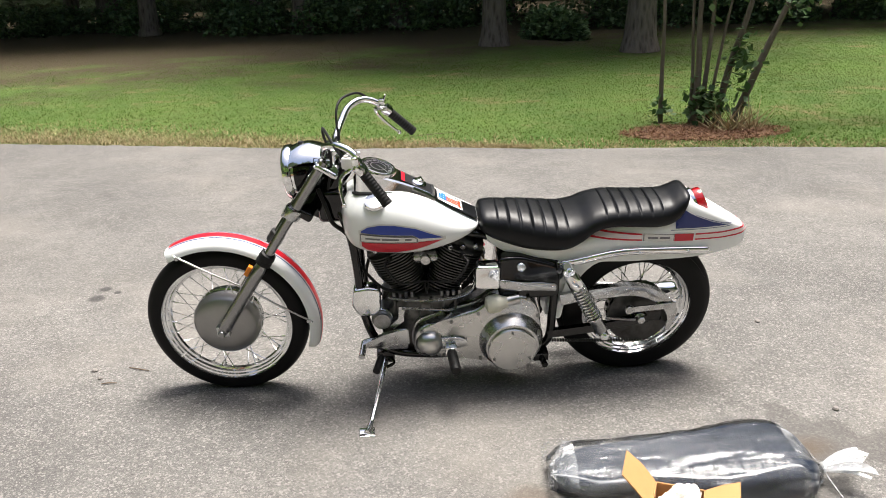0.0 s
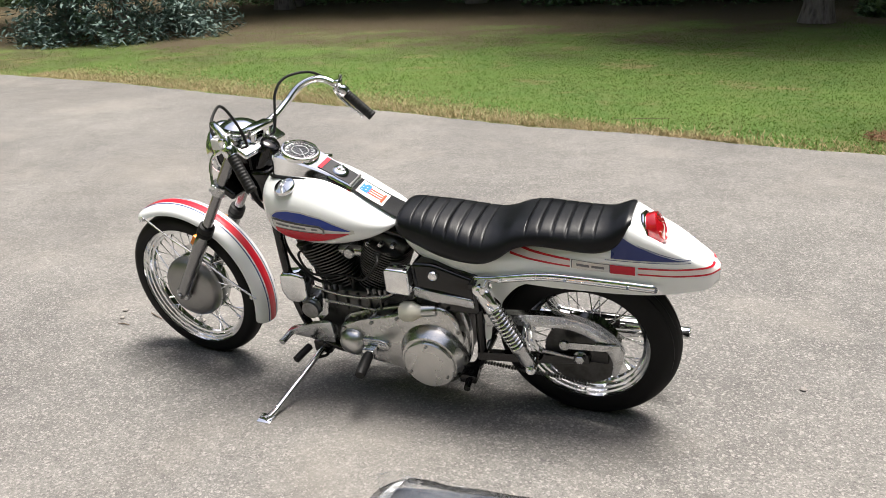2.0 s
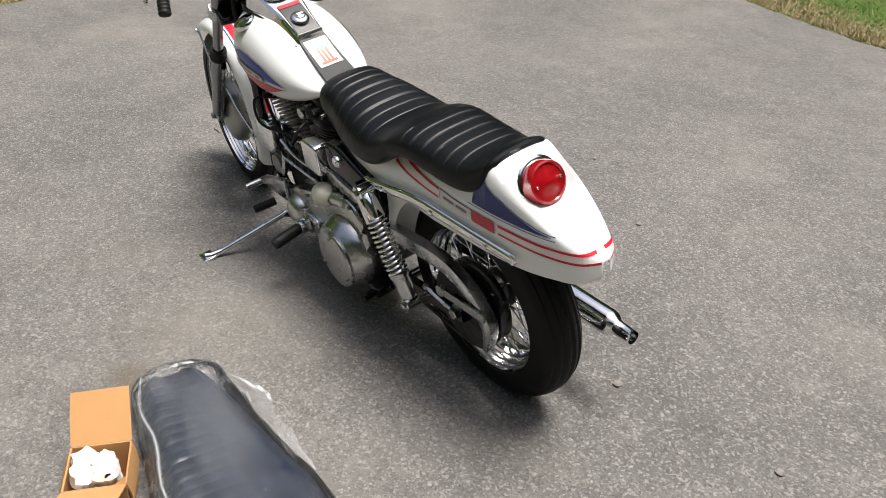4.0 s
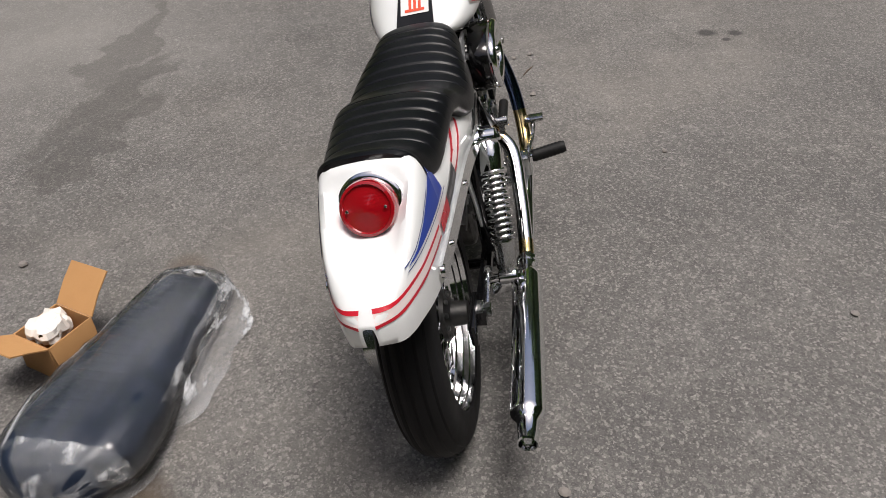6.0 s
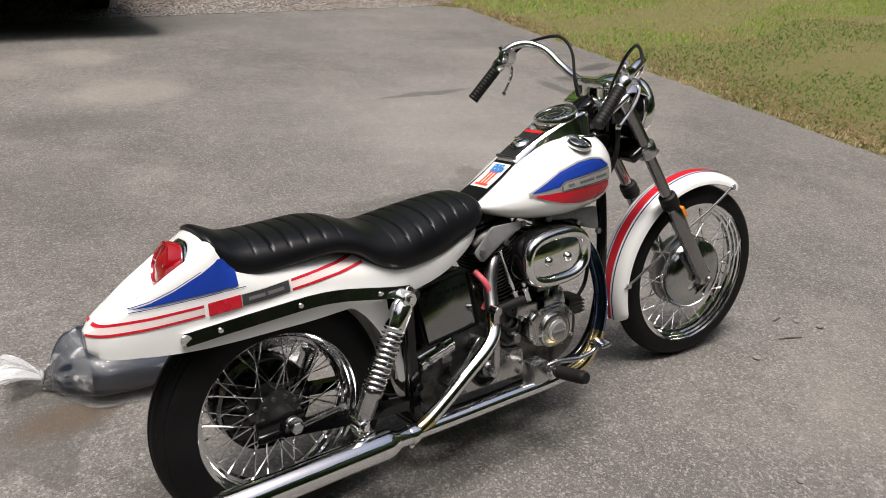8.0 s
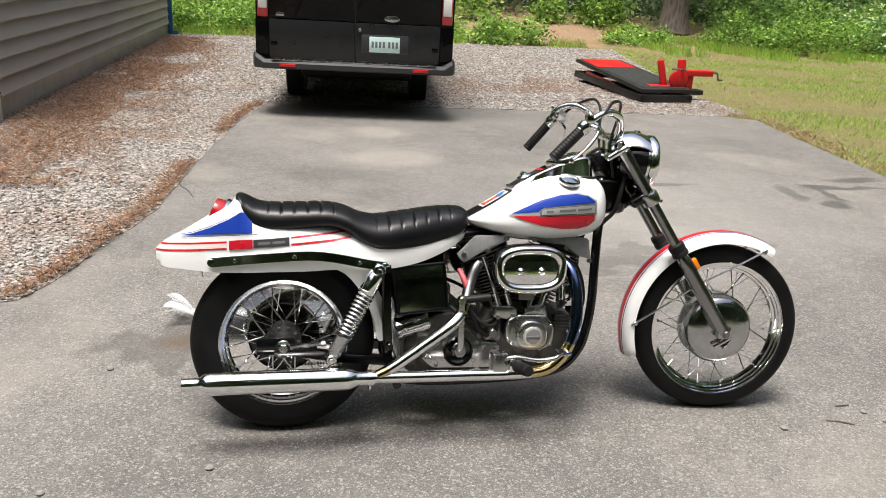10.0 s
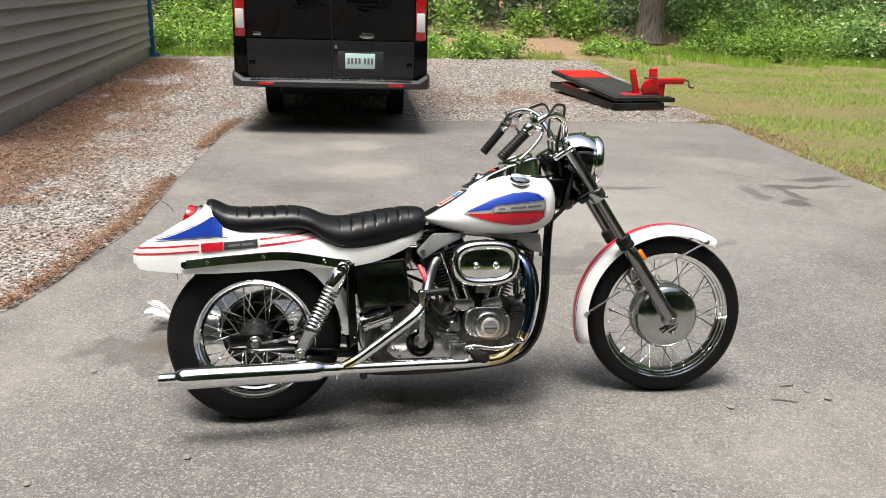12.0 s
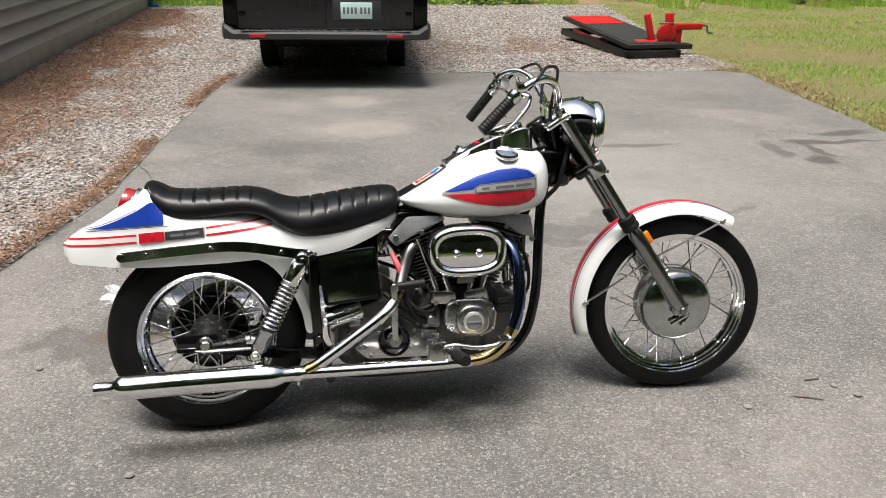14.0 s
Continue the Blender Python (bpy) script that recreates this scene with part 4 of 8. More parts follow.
rw = wheel("rear_wheel", REAR, 0.306, 0.214, 0.066, False, (0.0, 0.36, 0.66), 0.052, "chrome wire-spoked wheel")

# front hub: polished drum covers, axle, torque arm
for s in SIDES:
    cover = lathe([(0, 0.070), (0.045, 0.069), (0.085, 0.064), (0.112, 0.055), (0.120, 0.047), (0.124, 0.036), (0.128, 0.030), (0.128, 0.014), (0.118, 0.006), (0, 0.006)], 48)
    bp("drum_cover", at(cover, across(FRONT, s)), DISC if s > 0 else DRUM, fw, "polished alloy brake drum cover" if s > 0 else "dull alloy brake drum cover", steer=True)
    bp("axle_nut", [at(lathe([(0, 0.120), (0.010, 0.120), (0.013, 0.116), (0.013, 0.104), (0.020, 0.102), (0.020, 0.064), (0, 0.064)], 12), across(FRONT, s))], STEEL, fw, steer=True)
bp("brake_lever", [strap([FRONT + Vector((-0.012, 0.080, -0.06)), FRONT + Vector((-0.03, 0.085, -0.02)), FRONT + Vector((0.03, 0.085, -0.055))], 0.016, 0.006, (0, 1, 0)), rod(FRONT + Vector((-0.01, 0.07, -0.055)), FRONT + Vector((-0.01, 0.1, -0.055)), 0.010)], DULL_CHROME, fw, steer=True)


# front fender with a crowned section
def crown(a, u, lift=0.0):
    """A point on the fender: a is the angle round the wheel, u runs from edge to edge."""
    t = u * math.pi / 2 * 0.98
    r = 0.317 + 0.041 * math.cos(t) ** 0.75 + lift * max(math.cos(t), 0.3)
    end = min(1, max(0.0, (a - radians(-17)) / radians(4)), max(0.0, (radians(123) - a) / radians(5)))
    w = 0.061 * math.sin(t) * (0.86 + 0.14 * end ** 0.5) * (1 + lift * 10)
    return FRONT + Vector((r * math.cos(a), w, r * math.sin(a)))


def crown_strip(u0, u1, a0, a1, lift, n=60, k=2):
    rows = [[crown(a0 + (a1 - a0) * i / n, u0 + (u1 - u0) * j / k, lift) for j in range(k + 1)] for i in range(n + 1)]
    return loft(rows, False, False)


A0, A1 = radians(-17), radians(123)
top = [[crown(A0 + (A1 - A0) * i / 64, -1 + 2 * j / 22) for j in range(23)] + [crown(A0 + (A1 - A0) * i / 64, (1 - 2 * j / 22) * 0.96, -0.004) for j in range(23)] for i in range(65)]
ff = bp("front_fender", loft(top), WHITE, label="white crowned steel fender with a red stripe", steer=True)
bp("red_stripe", crown_strip(-0.17, 0.17, A0 + 0.01, A1 - 0.05, 0.0012), RED, ff, "red centre stripe", 0, True)
for s in SIDES:
    bp("blue_pinstripe", crown_strip(0.24 * s, 0.29 * s, A0 + 0.01, A1 - 0.05, 0.0012, 60, 1), NAVY, ff, "thin navy pinstripe", 0, True)
    for a in (5, 115):
        e = crown(radians(a), 0.98 * s)
        c = FRONT - (FRONT - Vector((-0.372, 0.0, 0.965))).normalized() * 0.205 + Vector((0, 0.076 * s, 0))
        m = c + (e - c) * 0.5 + Vector((0, 0.006 * s, 0))
        bp("fender_stay", [tube([e + (e - c).normalized() * 0.015, e, m, c], [0.0035, 0.004, 0.004, 0.004], 8), rod(e - Vector((0, 0.004, 0)), e + Vector((0, 0.010 * s, 0)), 0.008)], DULL_CHROME, ff, steer=True)

# fork legs and clamps
FORK_TOP = Vector((-0.372, 0.0, 0.965))
DOWN = (FRONT - FORK_TOP).normalized()
LEN = (FRONT - FORK_TOP).length
for s in SIDES:
    o = Vector((0, 0.090 * s, 0))
    fl = bp("fork_leg", [rod(FORK_TOP + o - DOWN * 0.005, FORK_TOP + o + DOWN * 0.45, 0.0180, 20), rod(FORK_TOP + o - DOWN * 0.022, FORK_TOP + o, 0.0165, 8), rod(FORK_TOP + o + DOWN * 0.01, FORK_TOP + o + DOWN * 0.185, 0.0215, 20)], FORK, label="long grey fork tube", steer=True)
    b = FORK_TOP + o
    bp("slider", [at(lathe([(0, LEN * 0.0), (0.019, 0), (0.0255, 0.02), (0.0262, 0.06), (0.0250, 0.09), (0.0245, LEN - 0.475), (0.021, LEN - 0.435), (0.0, LEN - 0.43)], 24), along(b + DOWN * 0.445, b + DOWN * LEN))], FORK, fl, "grey lower fork slider", steer=True)
    bp("dust_boot", at(lathe([(0.019, 0), (0.028, 0.004), (0.030, 0.02), (0.027, 0.03), (0.030, 0.036), (0.029, 0.048), (0.020, 0.052)], 24), along(b + DOWN * 0.392, b + DOWN * LEN)), RUBBER, fl, "black rubber dust boot", steer=True)
    bp("axle_lug", [box(FRONT + o + Vector((-0.022, -0.014, -0.020)), FRONT + o + Vector((0.028, 0.014, 0.024)), 0.006)], DULL_CHROME, fl, steer=True)
    q = b + DOWN * 0.478 + Vector((-0.036, -0.004 * s, 0.0))
    bp("side_reflector", [at(box((-0.010, -0.010, -0.021), (0.010, 0.010, 0.021), 0.003), along(q, q - DOWN))], AMBER, fl, "small amber reflector", steer=True)
    bp("clamp_collar", [at(lathe([(0.020, -0.012), (0.030, -0.012), (0.032, -0.008), (0.032, 0.026), (0.030, 0.03), (0.020, 0.03)], 24), along(b + DOWN * 0.195, b + DOWN * LEN)), rod(b + DOWN * 0.21 + Vector((-0.03, -0.02, 0)), b + DOWN * 0.21 + Vector((-0.03, 0.02, 0)), 0.006, 8)], DULL_CHROME, fl, "lower clamp collar with pinch bolt", steer=True)
mid = FORK_TOP + DOWN * 0.02 + Vector((0.03, 0, 0.0))
bp("upper_clamp", [at(box((-0.112, -0.042, -0.011), (0.112, 0.042, 0.011), 0.010, 3), along(mid, mid - DOWN))], CHROME, label="chrome upper fork clamp", steer=True)
mid = FORK_TOP + DOWN * 0.205 + Vector((0.03, 0, 0.0))
bp("lower_clamp", [at(box((-0.106, -0.042, -0.016), (0.106, 0.042, 0.016), 0.010, 3), along(mid, mid - DOWN))], BLACK, label="black lower fork clamp", steer=True)
bp("steering_neck", [rod(HEAD + RAKE * 0.03, HEAD - RAKE * 0.20, 0.034, 24), box((-0.41, -0.05, 0.73), (-0.30, 0.05, 0.86), 0.02)], BLACK, label="black steering neck", sharp=50)
bp("wiring_loom", [tube(smooth_path([(-0.40, s * 0.05, 0.87), (-0.375, s * 0.07, 0.80), (-0.36, s * 0.06, 0.74), (-0.325, s * 0.05, 0.70), (-0.30, s * 0.04, 0.66)], 5), 0.008, 8) for s in SIDES], RUBBER, label="black cables behind the fork")
# headlight with a chrome hood
LAMP = Vector((-0.405, 0.0, 0.918))
facing = along(LAMP, LAMP + Vector((-1.0, 0, -0.10)))
hl = bp("headlight", [at(lathe([(0, -0.045), (0.035, -0.040), (0.062, -0.022), (0.078, 0.01), (0.086, 0.045), (0.088, 0.078), (0, 0.078)], 36), facing)], BLACK, label="black headlight shell", steer=True)
bp("trim_ring", [at(lathe([(0.080, 0.070), (0.092, 0.072), (0.096, 0.080), (0.096, 0.096), (0.091, 0.102), (0.083, 0.104), (0.080, 0.098), (0.080, 0.070)], 48), facing), at(lathe([(0.086, 0.06), (0.0915, 0.061), (0.0915, 0.07), (0.086, 0.071), (0.086, 0.06)], 48), facing)], CHROME, hl, "chrome headlight ring", steer=True)
bp("lens", [at(lathe([(0.081, 0.094), (0.060, 0.106), (0.03, 0.112), (0, 0.114), (0, 0.108), (0.03, 0.106), (0.06, 0.100), (0.081, 0.088)], 36), facing)], GLASS, hl, "clear ribbed glass lens", steer=True)
bp("reflector_bowl", [at(lathe([(0.080, 0.086), (0.06, 0.066), (0.03, 0.052), (0, 0.048)], 32), facing)], CHROME, hl, steer=True)
hood = []
for i in range(15):
    t = i / 14
    x = -0.482 + 0.142 * t
    w = 0.098 * (1 - 0.28 * t ** 2)
    h = 1.018 - 0.022 * (2 * t - 0.8) ** 2
    hood.append([(x, w * math.sin(a), h - (1 - math.cos(a)) * (0.085 - 0.01 * t)) for a in [radians(-64 + 128 * j / 20) for j in range(21)]])
bp("hood", [loft([r + [(p[0], p[1] * 0.96, p[2] - 0.004) for p in reversed(r)] for r in hood])], CHROME, hl, "chrome headlight hood", steer=True)
bp("indicator_lamp", [at(lathe([(0, 0.006), (0.008, 0.005), (0.012, 0), (0.012, -0.006), (0, -0.006)], 16), pose(-0.45, 0.0, 1.016))], DIAL, hl, steer=True)

# handlebar with grips, levers and cables
hb = bp("riser", [rod((-0.345, 0.035 * s, 0.955), (-0.345, 0.035 * s, 1.0), 0.017, 16) for s in SIDES] + [box((-0.368, -0.06, 0.985), (-0.322, 0.06, 1.008), 0.008, 2)], CHROME, label="chrome handlebar riser clamp", steer=2)
BAR = [(-0.345, 0.0, 0.992), (-0.348, 0.06, 0.994), (-0.348, 0.11, 1.004), (-0.340, 0.17, 1.034), (-0.318, 0.225, 1.075), (-0.272, 0.268, 1.092), (-0.220, 0.292, 1.072), (-0.172, 0.303, 1.030), (-0.095, 0.322, 0.955)]
for s in SIDES:
    pts = [(x, y * s, z) for x, y, z in BAR]
    if s < 0:
        pts[-2:] = [(-0.186, -0.305, 1.010), (-0.122, -0.325, 0.928)]
    hbar = bp("handlebar", tube(smooth_path(pts, 7), 0.0125, 16), CHROME, hb, "high chrome handlebar", steer=2)
    a, b = Vector(pts[-2]), Vector(pts[-1])
    d = (b - a).normalized()
    ribs = [(0.0, -0.004), (0.0175, -0.004), (0.0185, 0.0)]
    for i in range(11):
        h = 0.006 + i * 0.0105
        ribs += [(0.0180, h), (0.0166, h + 0.004), (0.0166, h + 0.006), (0.0180, h + 0.009)]
    ribs += [(0.0185, 0.122), (0.0165, 0.127), (0.0, 0.127)]
    bp("grip", at(lathe(ribs, 20), along(a + d * -0.012, b)), RUBBER, hb, "black ribbed rubber grip", steer=2)
    c = a - d * 0.035
    bp("switch_housing", [at(lathe([(0.014, 0), (0.021, 0.002), (0.022, 0.02), (0.019, 0.024), (0.019, 0.03), (0.014, 0.031)], 18), along(c, b)), box(c + Vector((-0.020, -0.016, 0.004)), c + Vector((0.004, 0.016, 0.032)), 0.005), rod(c + Vector((-0.005, 0, 0.025)), c + Vector((0.006, 0.006 * s, 0.048)), 0.006, 8)], CHROME, hb, "chrome switch and lever mount", steer=2)
    out = Vector((-0.045, 0.012 * s, -0.005))
    lev = [c + out * 0.3, c + out * 0.9 + d * 0.01, c + out * 1.25 + d * 0.045, c + out * 1.35 + d * 0.10, c + out * 1.25 + d * 0.15]
    if s < 0:
        lev = [c + out * 0.3, c + out * 0.9 + d * 0.012, c + Vector((-0.080, -0.012, 0)) + d * 0.045, c + Vector((-0.110, -0.018, 0)) + d * 0.095, c + Vector((-0.130, -0.022, 0)) + d * 0.145]
        bp("lever_bracket", [box(c + Vector((-0.050, -0.016, -0.006)), c + Vector((-0.012, 0.012, 0.030)), 0.006), rod(c + Vector((-0.035, -0.002, -0.012)), c + Vector((-0.035, -0.002, 0.036)), 0.008, 10)], FILM_WHITE, hb, "pale lever bracket", steer=2)
    bp("lever", [tube(smooth_path(lev, 5), [0.0085] * 6 + [0.006] * 9 + [0.0045] * 6, 8), at(lathe([(0, -0.008), (0.006, -0.006), (0.008, 0), (0.006, 0.006), (0, 0.008)], 12), Matrix.Translation(lev[-1]))], CHROME, hb, "polished hand lever", steer=2)
    top_c = [c + Vector((-0.03, 0, 0.01)), c + Vector((-0.065, -0.015 * s, 0.045)), c + Vector((-0.095, -0.06 * s, 0.070)), Vector((-0.335, 0.168 * s, 1.118)), Vector((-0.345, 0.118 * s, 1.075)), Vector((-0.335, 0.080 * s, 0.98)), Vector((-0.36, 0.05 * s, 0.86))]
    bp("cable", tube(smooth_path(top_c, 8), 0.0048, 8), RUBBER, hb, "black looped control cable", steer=2)

# frame tubes
tubes = []
for s in SIDES:
    tubes.append(tube(smooth_path([(-0.36, 0.02 * s, 0.80), (-0.318, 0.05 * s, 0.74), (-0.293, 0.085 * s, 0.66), (-0.281, 0.10 * s, 0.54), (-0.277, 0.10 * s, 0.44), (-0.262, 0.10 * s, 0.34), (-0.230, 0.10 * s, 0.255), (-0.15, 0.10 * s, 0.192), (0.05, 0.10 * s, 0.170), (0.33, 0.10 * s, 0.172), (0.42, 0.10 * s, 0.21), (0.435, 0.105 * s, 0.35), (0.440, 0.11 * s, 0.56)], 6), 0.016, 12))
    tubes.append(tube(smooth_path([(0.44, 0.11 * s, 0.56), (0.33, 0.09 * s, 0.60), (0.17, 0.05 * s, 0.66), (-0.1, 0.03 * s, 0.69), (-0.36, 0.02 * s, 0.78)], 6), 0.016, 12))
tubes.append(rod((0.40, -0.11, 0.16), (0.40, 0.11, 0.16), 0.014))
tubes.append(rod((0.44, -0.17, 0.562), (0.44, 0.17, 0.562), 0.012))
bp("frame_tube", tubes, BLACK, label="black double-loop tubular frame")
for s in SIDES:
    sa = bp("swingarm", [strap([(0.42, 0.105 * s, 0.245), (0.60, 0.108 * s, 0.265), (0.80, 0.112 * s, 0.300)], 0.030, 0.026, (0, 0.1, 1)), box((0.735, 0.098 * s - 0.006, 0.275), (0.86, 0.098 * s + 0.010, 0.330), 0.006)], BLACK, label="black swingarm side")
    bp("axle_nut", [rod(REAR + Vector((0, 0.10 * s, 0)), REAR + Vector((0, 0.137 * s, 0)), 0.016, 6), rod(REAR + Vector((0, 0.10 * s, 0)), REAR + Vector((0, 0.120 * s, 0)), 0.023, 20), rod(REAR + Vector((-0.02, 0.125 * s, 0.0)), REAR + Vector((-0.13, 0.125 * s, 0.012)), 0.006, 8), rod(REAR + Vector((-0.12, 0.125 * s, 0.011)), REAR + Vector((-0.135, 0.125 * s, 0.013)), 0.010, 6)], DULL_CHROME, sa, "axle nut and adjuster bolt")

# rear hub: drum, brake plate, sprocket
bp("hub", [at(lathe([(0, -0.075), (0.028, -0.075), (0.034, -0.05), (0.055, -0.042), (0.058, -0.03), (0.040, -0.022), (0.036, 0.0), (0.040, 0.022), (0.058, 0.030), (0.056, 0.040), (0.03, 0.05), (0.025, 0.085), (0, 0.085)], 32), across(REAR))], FIN, rw)
bp("brake_drum", [at(lathe([(0, 0.030), (0.112, 0.030), (0.120, 0.036), (0.121, 0.07), (0.112, 0.078), (0.06, 0.082), (0, 0.083)], 40), across(REAR, -1))], BLACK, rw, "black rear brake drum")
for i in range(10):
    a = 2 * math.pi * i / 10
    c = REAR + Vector((0.048 * math.cos(a), 0.040, 0.048 * math.sin(a)))
    bp("hub_bolt", rod(c, c + Vector((0, 0.008, 0)), 0.006, 6), STEEL, rw)
teeth = [(REAR.x + (0.124 if i % 2 else 0.120) * math.cos(math.pi * i / 48), REAR.z + (0.124 if i % 2 else 0.120) * math.sin(math.pi * i / 48)) for i in range(96)]
bp("sprocket", slab(teeth, -0.094, -0.088, 0), FIN, rw, "dark toothed sprocket")
links = []
for i in range(38):
    x = 0.40 + 0.0105 * i
    z = 0.205 - 0.020 * (i / 37) - 0.004 * math.sin(i / 37 * math.pi)
    links.append(box((x, -0.098, z - 0.006), (x + 0.0085, -0.084, z + 0.006), 0.0025, 1))
bp("drive_chain", links, FIN, label="dark roller chain", sharp=30)
guard = [(0.455, 0.425), (0.56, 0.440), (0.70, 0.452), (0.79, 0.438), (0.86, 0.398), (0.905, 0.345), (0.905, 0.30), (0.885, 0.24)]
inner = [(0.872, 0.245), (0.875, 0.300), (0.852, 0.345), (0.815, 0.378), (0.76, 0.402), (0.70, 0.408), (0.56, 0.398), (0.465, 0.380)]
gl = [(p.x, p.y) for p in smooth_path([(a, b, 0) for a, b in guard], 4)] + [(p.x, p.y) for p in smooth_path([(a, b, 0) for a, b in inner], 4)]
bp("chain_guard", [slab(gl, -0.122, -0.116, 0.002), strap([(p.x, -0.108, p.y) for p in smooth_path([(a, b, 0) for a, b in guard], 4)], 0.028, 0.003, (0, 1, 0))], DULL_CHROME, label="polished chain guard")
bp("torque_arm", [strap([(0.72, -0.128, 0.350), (0.80, -0.128, 0.356), (0.90, -0.128, 0.362)], 0.024, 0.006, (0, 0, 1)), rod((0.723, -0.134, 0.35), (0.723, -0.12, 0.35), 0.017, 18)], DULL_CHROME, label="polished brake torque arm")

# shock absorbers
for s in SIDES:
    t, u = Vector((0.470, 0.165 * s, 0.560)), Vector((0.622, 0.165 * s, 0.272))
    sh = bp("shock_absorber", [rod(t, u, 0.012, 14)], STEEL, label="chrome coil-over shock absorber")
    m = along(t, u)
    L = (u - t).length
    bp("upper_cover", at(lathe([(0, 0.005), (0.020, 0.008), (0.027, 0.02), (0.028, 0.075), (0.025, 0.085), (0.018, 0.086)], 28), m), CHROME, sh, "chrome upper shroud")
    turns, h0, h1 = 12, 0.075, L - 0.085
    coil = [m @ Vector((0.025 * math.cos(6.283 * turns * i / 200), 0.025 * math.sin(6.283 * turns * i / 200), h0 + (h1 - h0) * i / 200)) for i in range(201)]
    bp("spring", tube(coil, 0.0043, 8), CHROME, sh, "chrome coil spring")
    bp("lower_body", at(lathe([(0.018, L - 0.092), (0.028, L - 0.088), (0.028, L - 0.08), (0.024, L - 0.074), (0.024, L - 0.025), (0.018, L - 0.012), (0, L - 0.010)], 28), m), DULL_CHROME, sh, "lower damper body")
    for e, r in ((t, 0.021), (u, 0.017)):
        bp("mount_eye", [rod(e + Vector((0, -0.022, 0)), e + Vector((0, 0.022, 0)), r, 24), rod(e + Vector((0, 0.0, 0)), e + Vector((0, 0.030 * s, 0)), 0.010, 6), rod(e + Vector((0, 0, 0)), e + Vector((0, -0.05 * s, 0)), 0.010, 10)], CHROME, sh, "chrome mounting eye and bolt")

# boat-tail rear body
TAIL = [(0.165, 0.668, 0.690, 0.050), (0.19, 0.652, 0.692, 0.080), (0.25, 0.618, 0.695, 0.102), (0.33, 0.588, 0.695, 0.120), (0.42, 0.570, 0.695, 0.127), (0.50, 0.566, 0.700, 0.127), (0.58, 0.568, 0.712, 0.125), (0.70, 0.562, 0.735, 0.122), (0.80, 0.560, 0.755, 0.120),
        (0.88, 0.558, 0.788, 0.117), (0.91, 0.558, 0.796, 0.115), (0.95, 0.558, 0.775, 0.112), (1.00, 0.560, 0.750, 0.106), (1.05, 0.564, 0.722, 0.097), (1.09, 0.568, 0.697, 0.085), (1.12, 0.570, 0.670, 0.073), (1.150, 0.575, 0.650, 0.052), (1.171, 0.588, 0.630, 0.018)]


def scoop(x):
    """Depth of the hollow in the deck round the tail light."""
    return lerp_table(x, ((0.928, 0.0), (0.944, 0.028), (0.956, 0.052), (0.975, 0.057), (1.02, 0.046), (1.07, 0.024), (1.12, 0.0)))[0]


SHOULDER = ((0, 1, 0), (0.15, 0.99, 0.14), (0.3, 0.97, 0.32), (0.45, 0.94, 0.52), (0.6, 0.895, 0.73), (0.7, 0.82, 0.87), (0.8, 0.67, 0.95), (0.9, 0.40, 0.985), (1, 0, 1))


def tail_ring(x, inset=0.0):
    zb, zt, w = smooth_table(x, TAIL)
    w *= lerp_table(x, ((0.70, 1.0), (0.90, 0.94), (1.0, 0.91), (1.10, 0.88)))[0]
    zt, w = zt - inset, w - inset
    zm = zb + 0.42 * (zt - zb)
    sq = min(max((x - 0.84) / 0.07, 0.0), 1.0)
    pts = [(x, -w * 0.95, zb), (x, -w * 0.985, zb + 0.5 * (zm - zb))]
    for k in range(25):
        a = math.pi * k / 24
        c, t = -math.cos(a), math.sin(a)
        up = abs(t) ** 0.72
        u = 1 - abs(a - math.pi / 2) / (math.pi / 2)
        ys, zs = lerp_table(u, SHOULDER)
        yy = (1 - sq) * abs(c) ** 0.78 * (1 - 0.26 * up ** 2) + sq * ys
        pts.append((x, w * math.copysign(yy, c), zm + (zt - zm) * ((1 - sq) * up + sq * zs) - (scoop(x) * math.exp(-(w * yy / 0.063) ** 6) if t > 0.3 else 0)))
    return pts + [(x, w * 0.985, zb + 0.5 * (zm - zb)), (x, w * 0.95, zb)]


xs = [0.165 + (1.171 - 0.165) * (1 - (1 - i / 130) ** 1.25) for i in range(131)]
outer = [tail_ring(x) for x in xs]
shell = [r + list(reversed(tail_ring(x, 0.005))) for r, x in zip(outer, xs)]
body = bp("rear_body", loft(shell), WHITE, label="white moulded boat-tail seat body", sharp=60)
body.location = (0.0, 0.008, -0.010)
from mathutils.bvhtree import BVHTree
tail_tree = BVHTree.FromPolygons(*[[tuple(p) for p in q] if i == 0 else q for i, q in enumerate(loft(outer, False, True))])


def skin(tree, s, lower, upper, x0, x1, n, lift, rows=3, centre=None):
    """A film on the side s of a body, between two lines given as functions of x."""
    v = []
    for i in range(n + 1):
        x = x0 + (x1 - x0) * i / n
        a, b = lower(x), upper(x)
        for j in range(rows + 1):
            z = a + (b - a) * j / rows
            hit = tree.ray_cast(Vector((x, s * 0.5, z)), Vector((0, -s, 0)))
            p, nor = (hit[0], hit[1]) if hit[0] and hit[0].y * s > 0.02 else (Vector((x, v[-1][1] if v else s * 0.01, z)), Vector((0, s, 0)))
            if nor.y * s < 0:
                nor = -nor
            v.append(tuple(p + nor * lift))
    k = rows + 1
    return v, [(i * k + j, i * k + j + 1, (i + 1) * k + j + 1, (i + 1) * k + j) for i in range(n) for j in range(rows)]


def line(*pts):
    return lambda x: lerp_table(x, pts)[0]


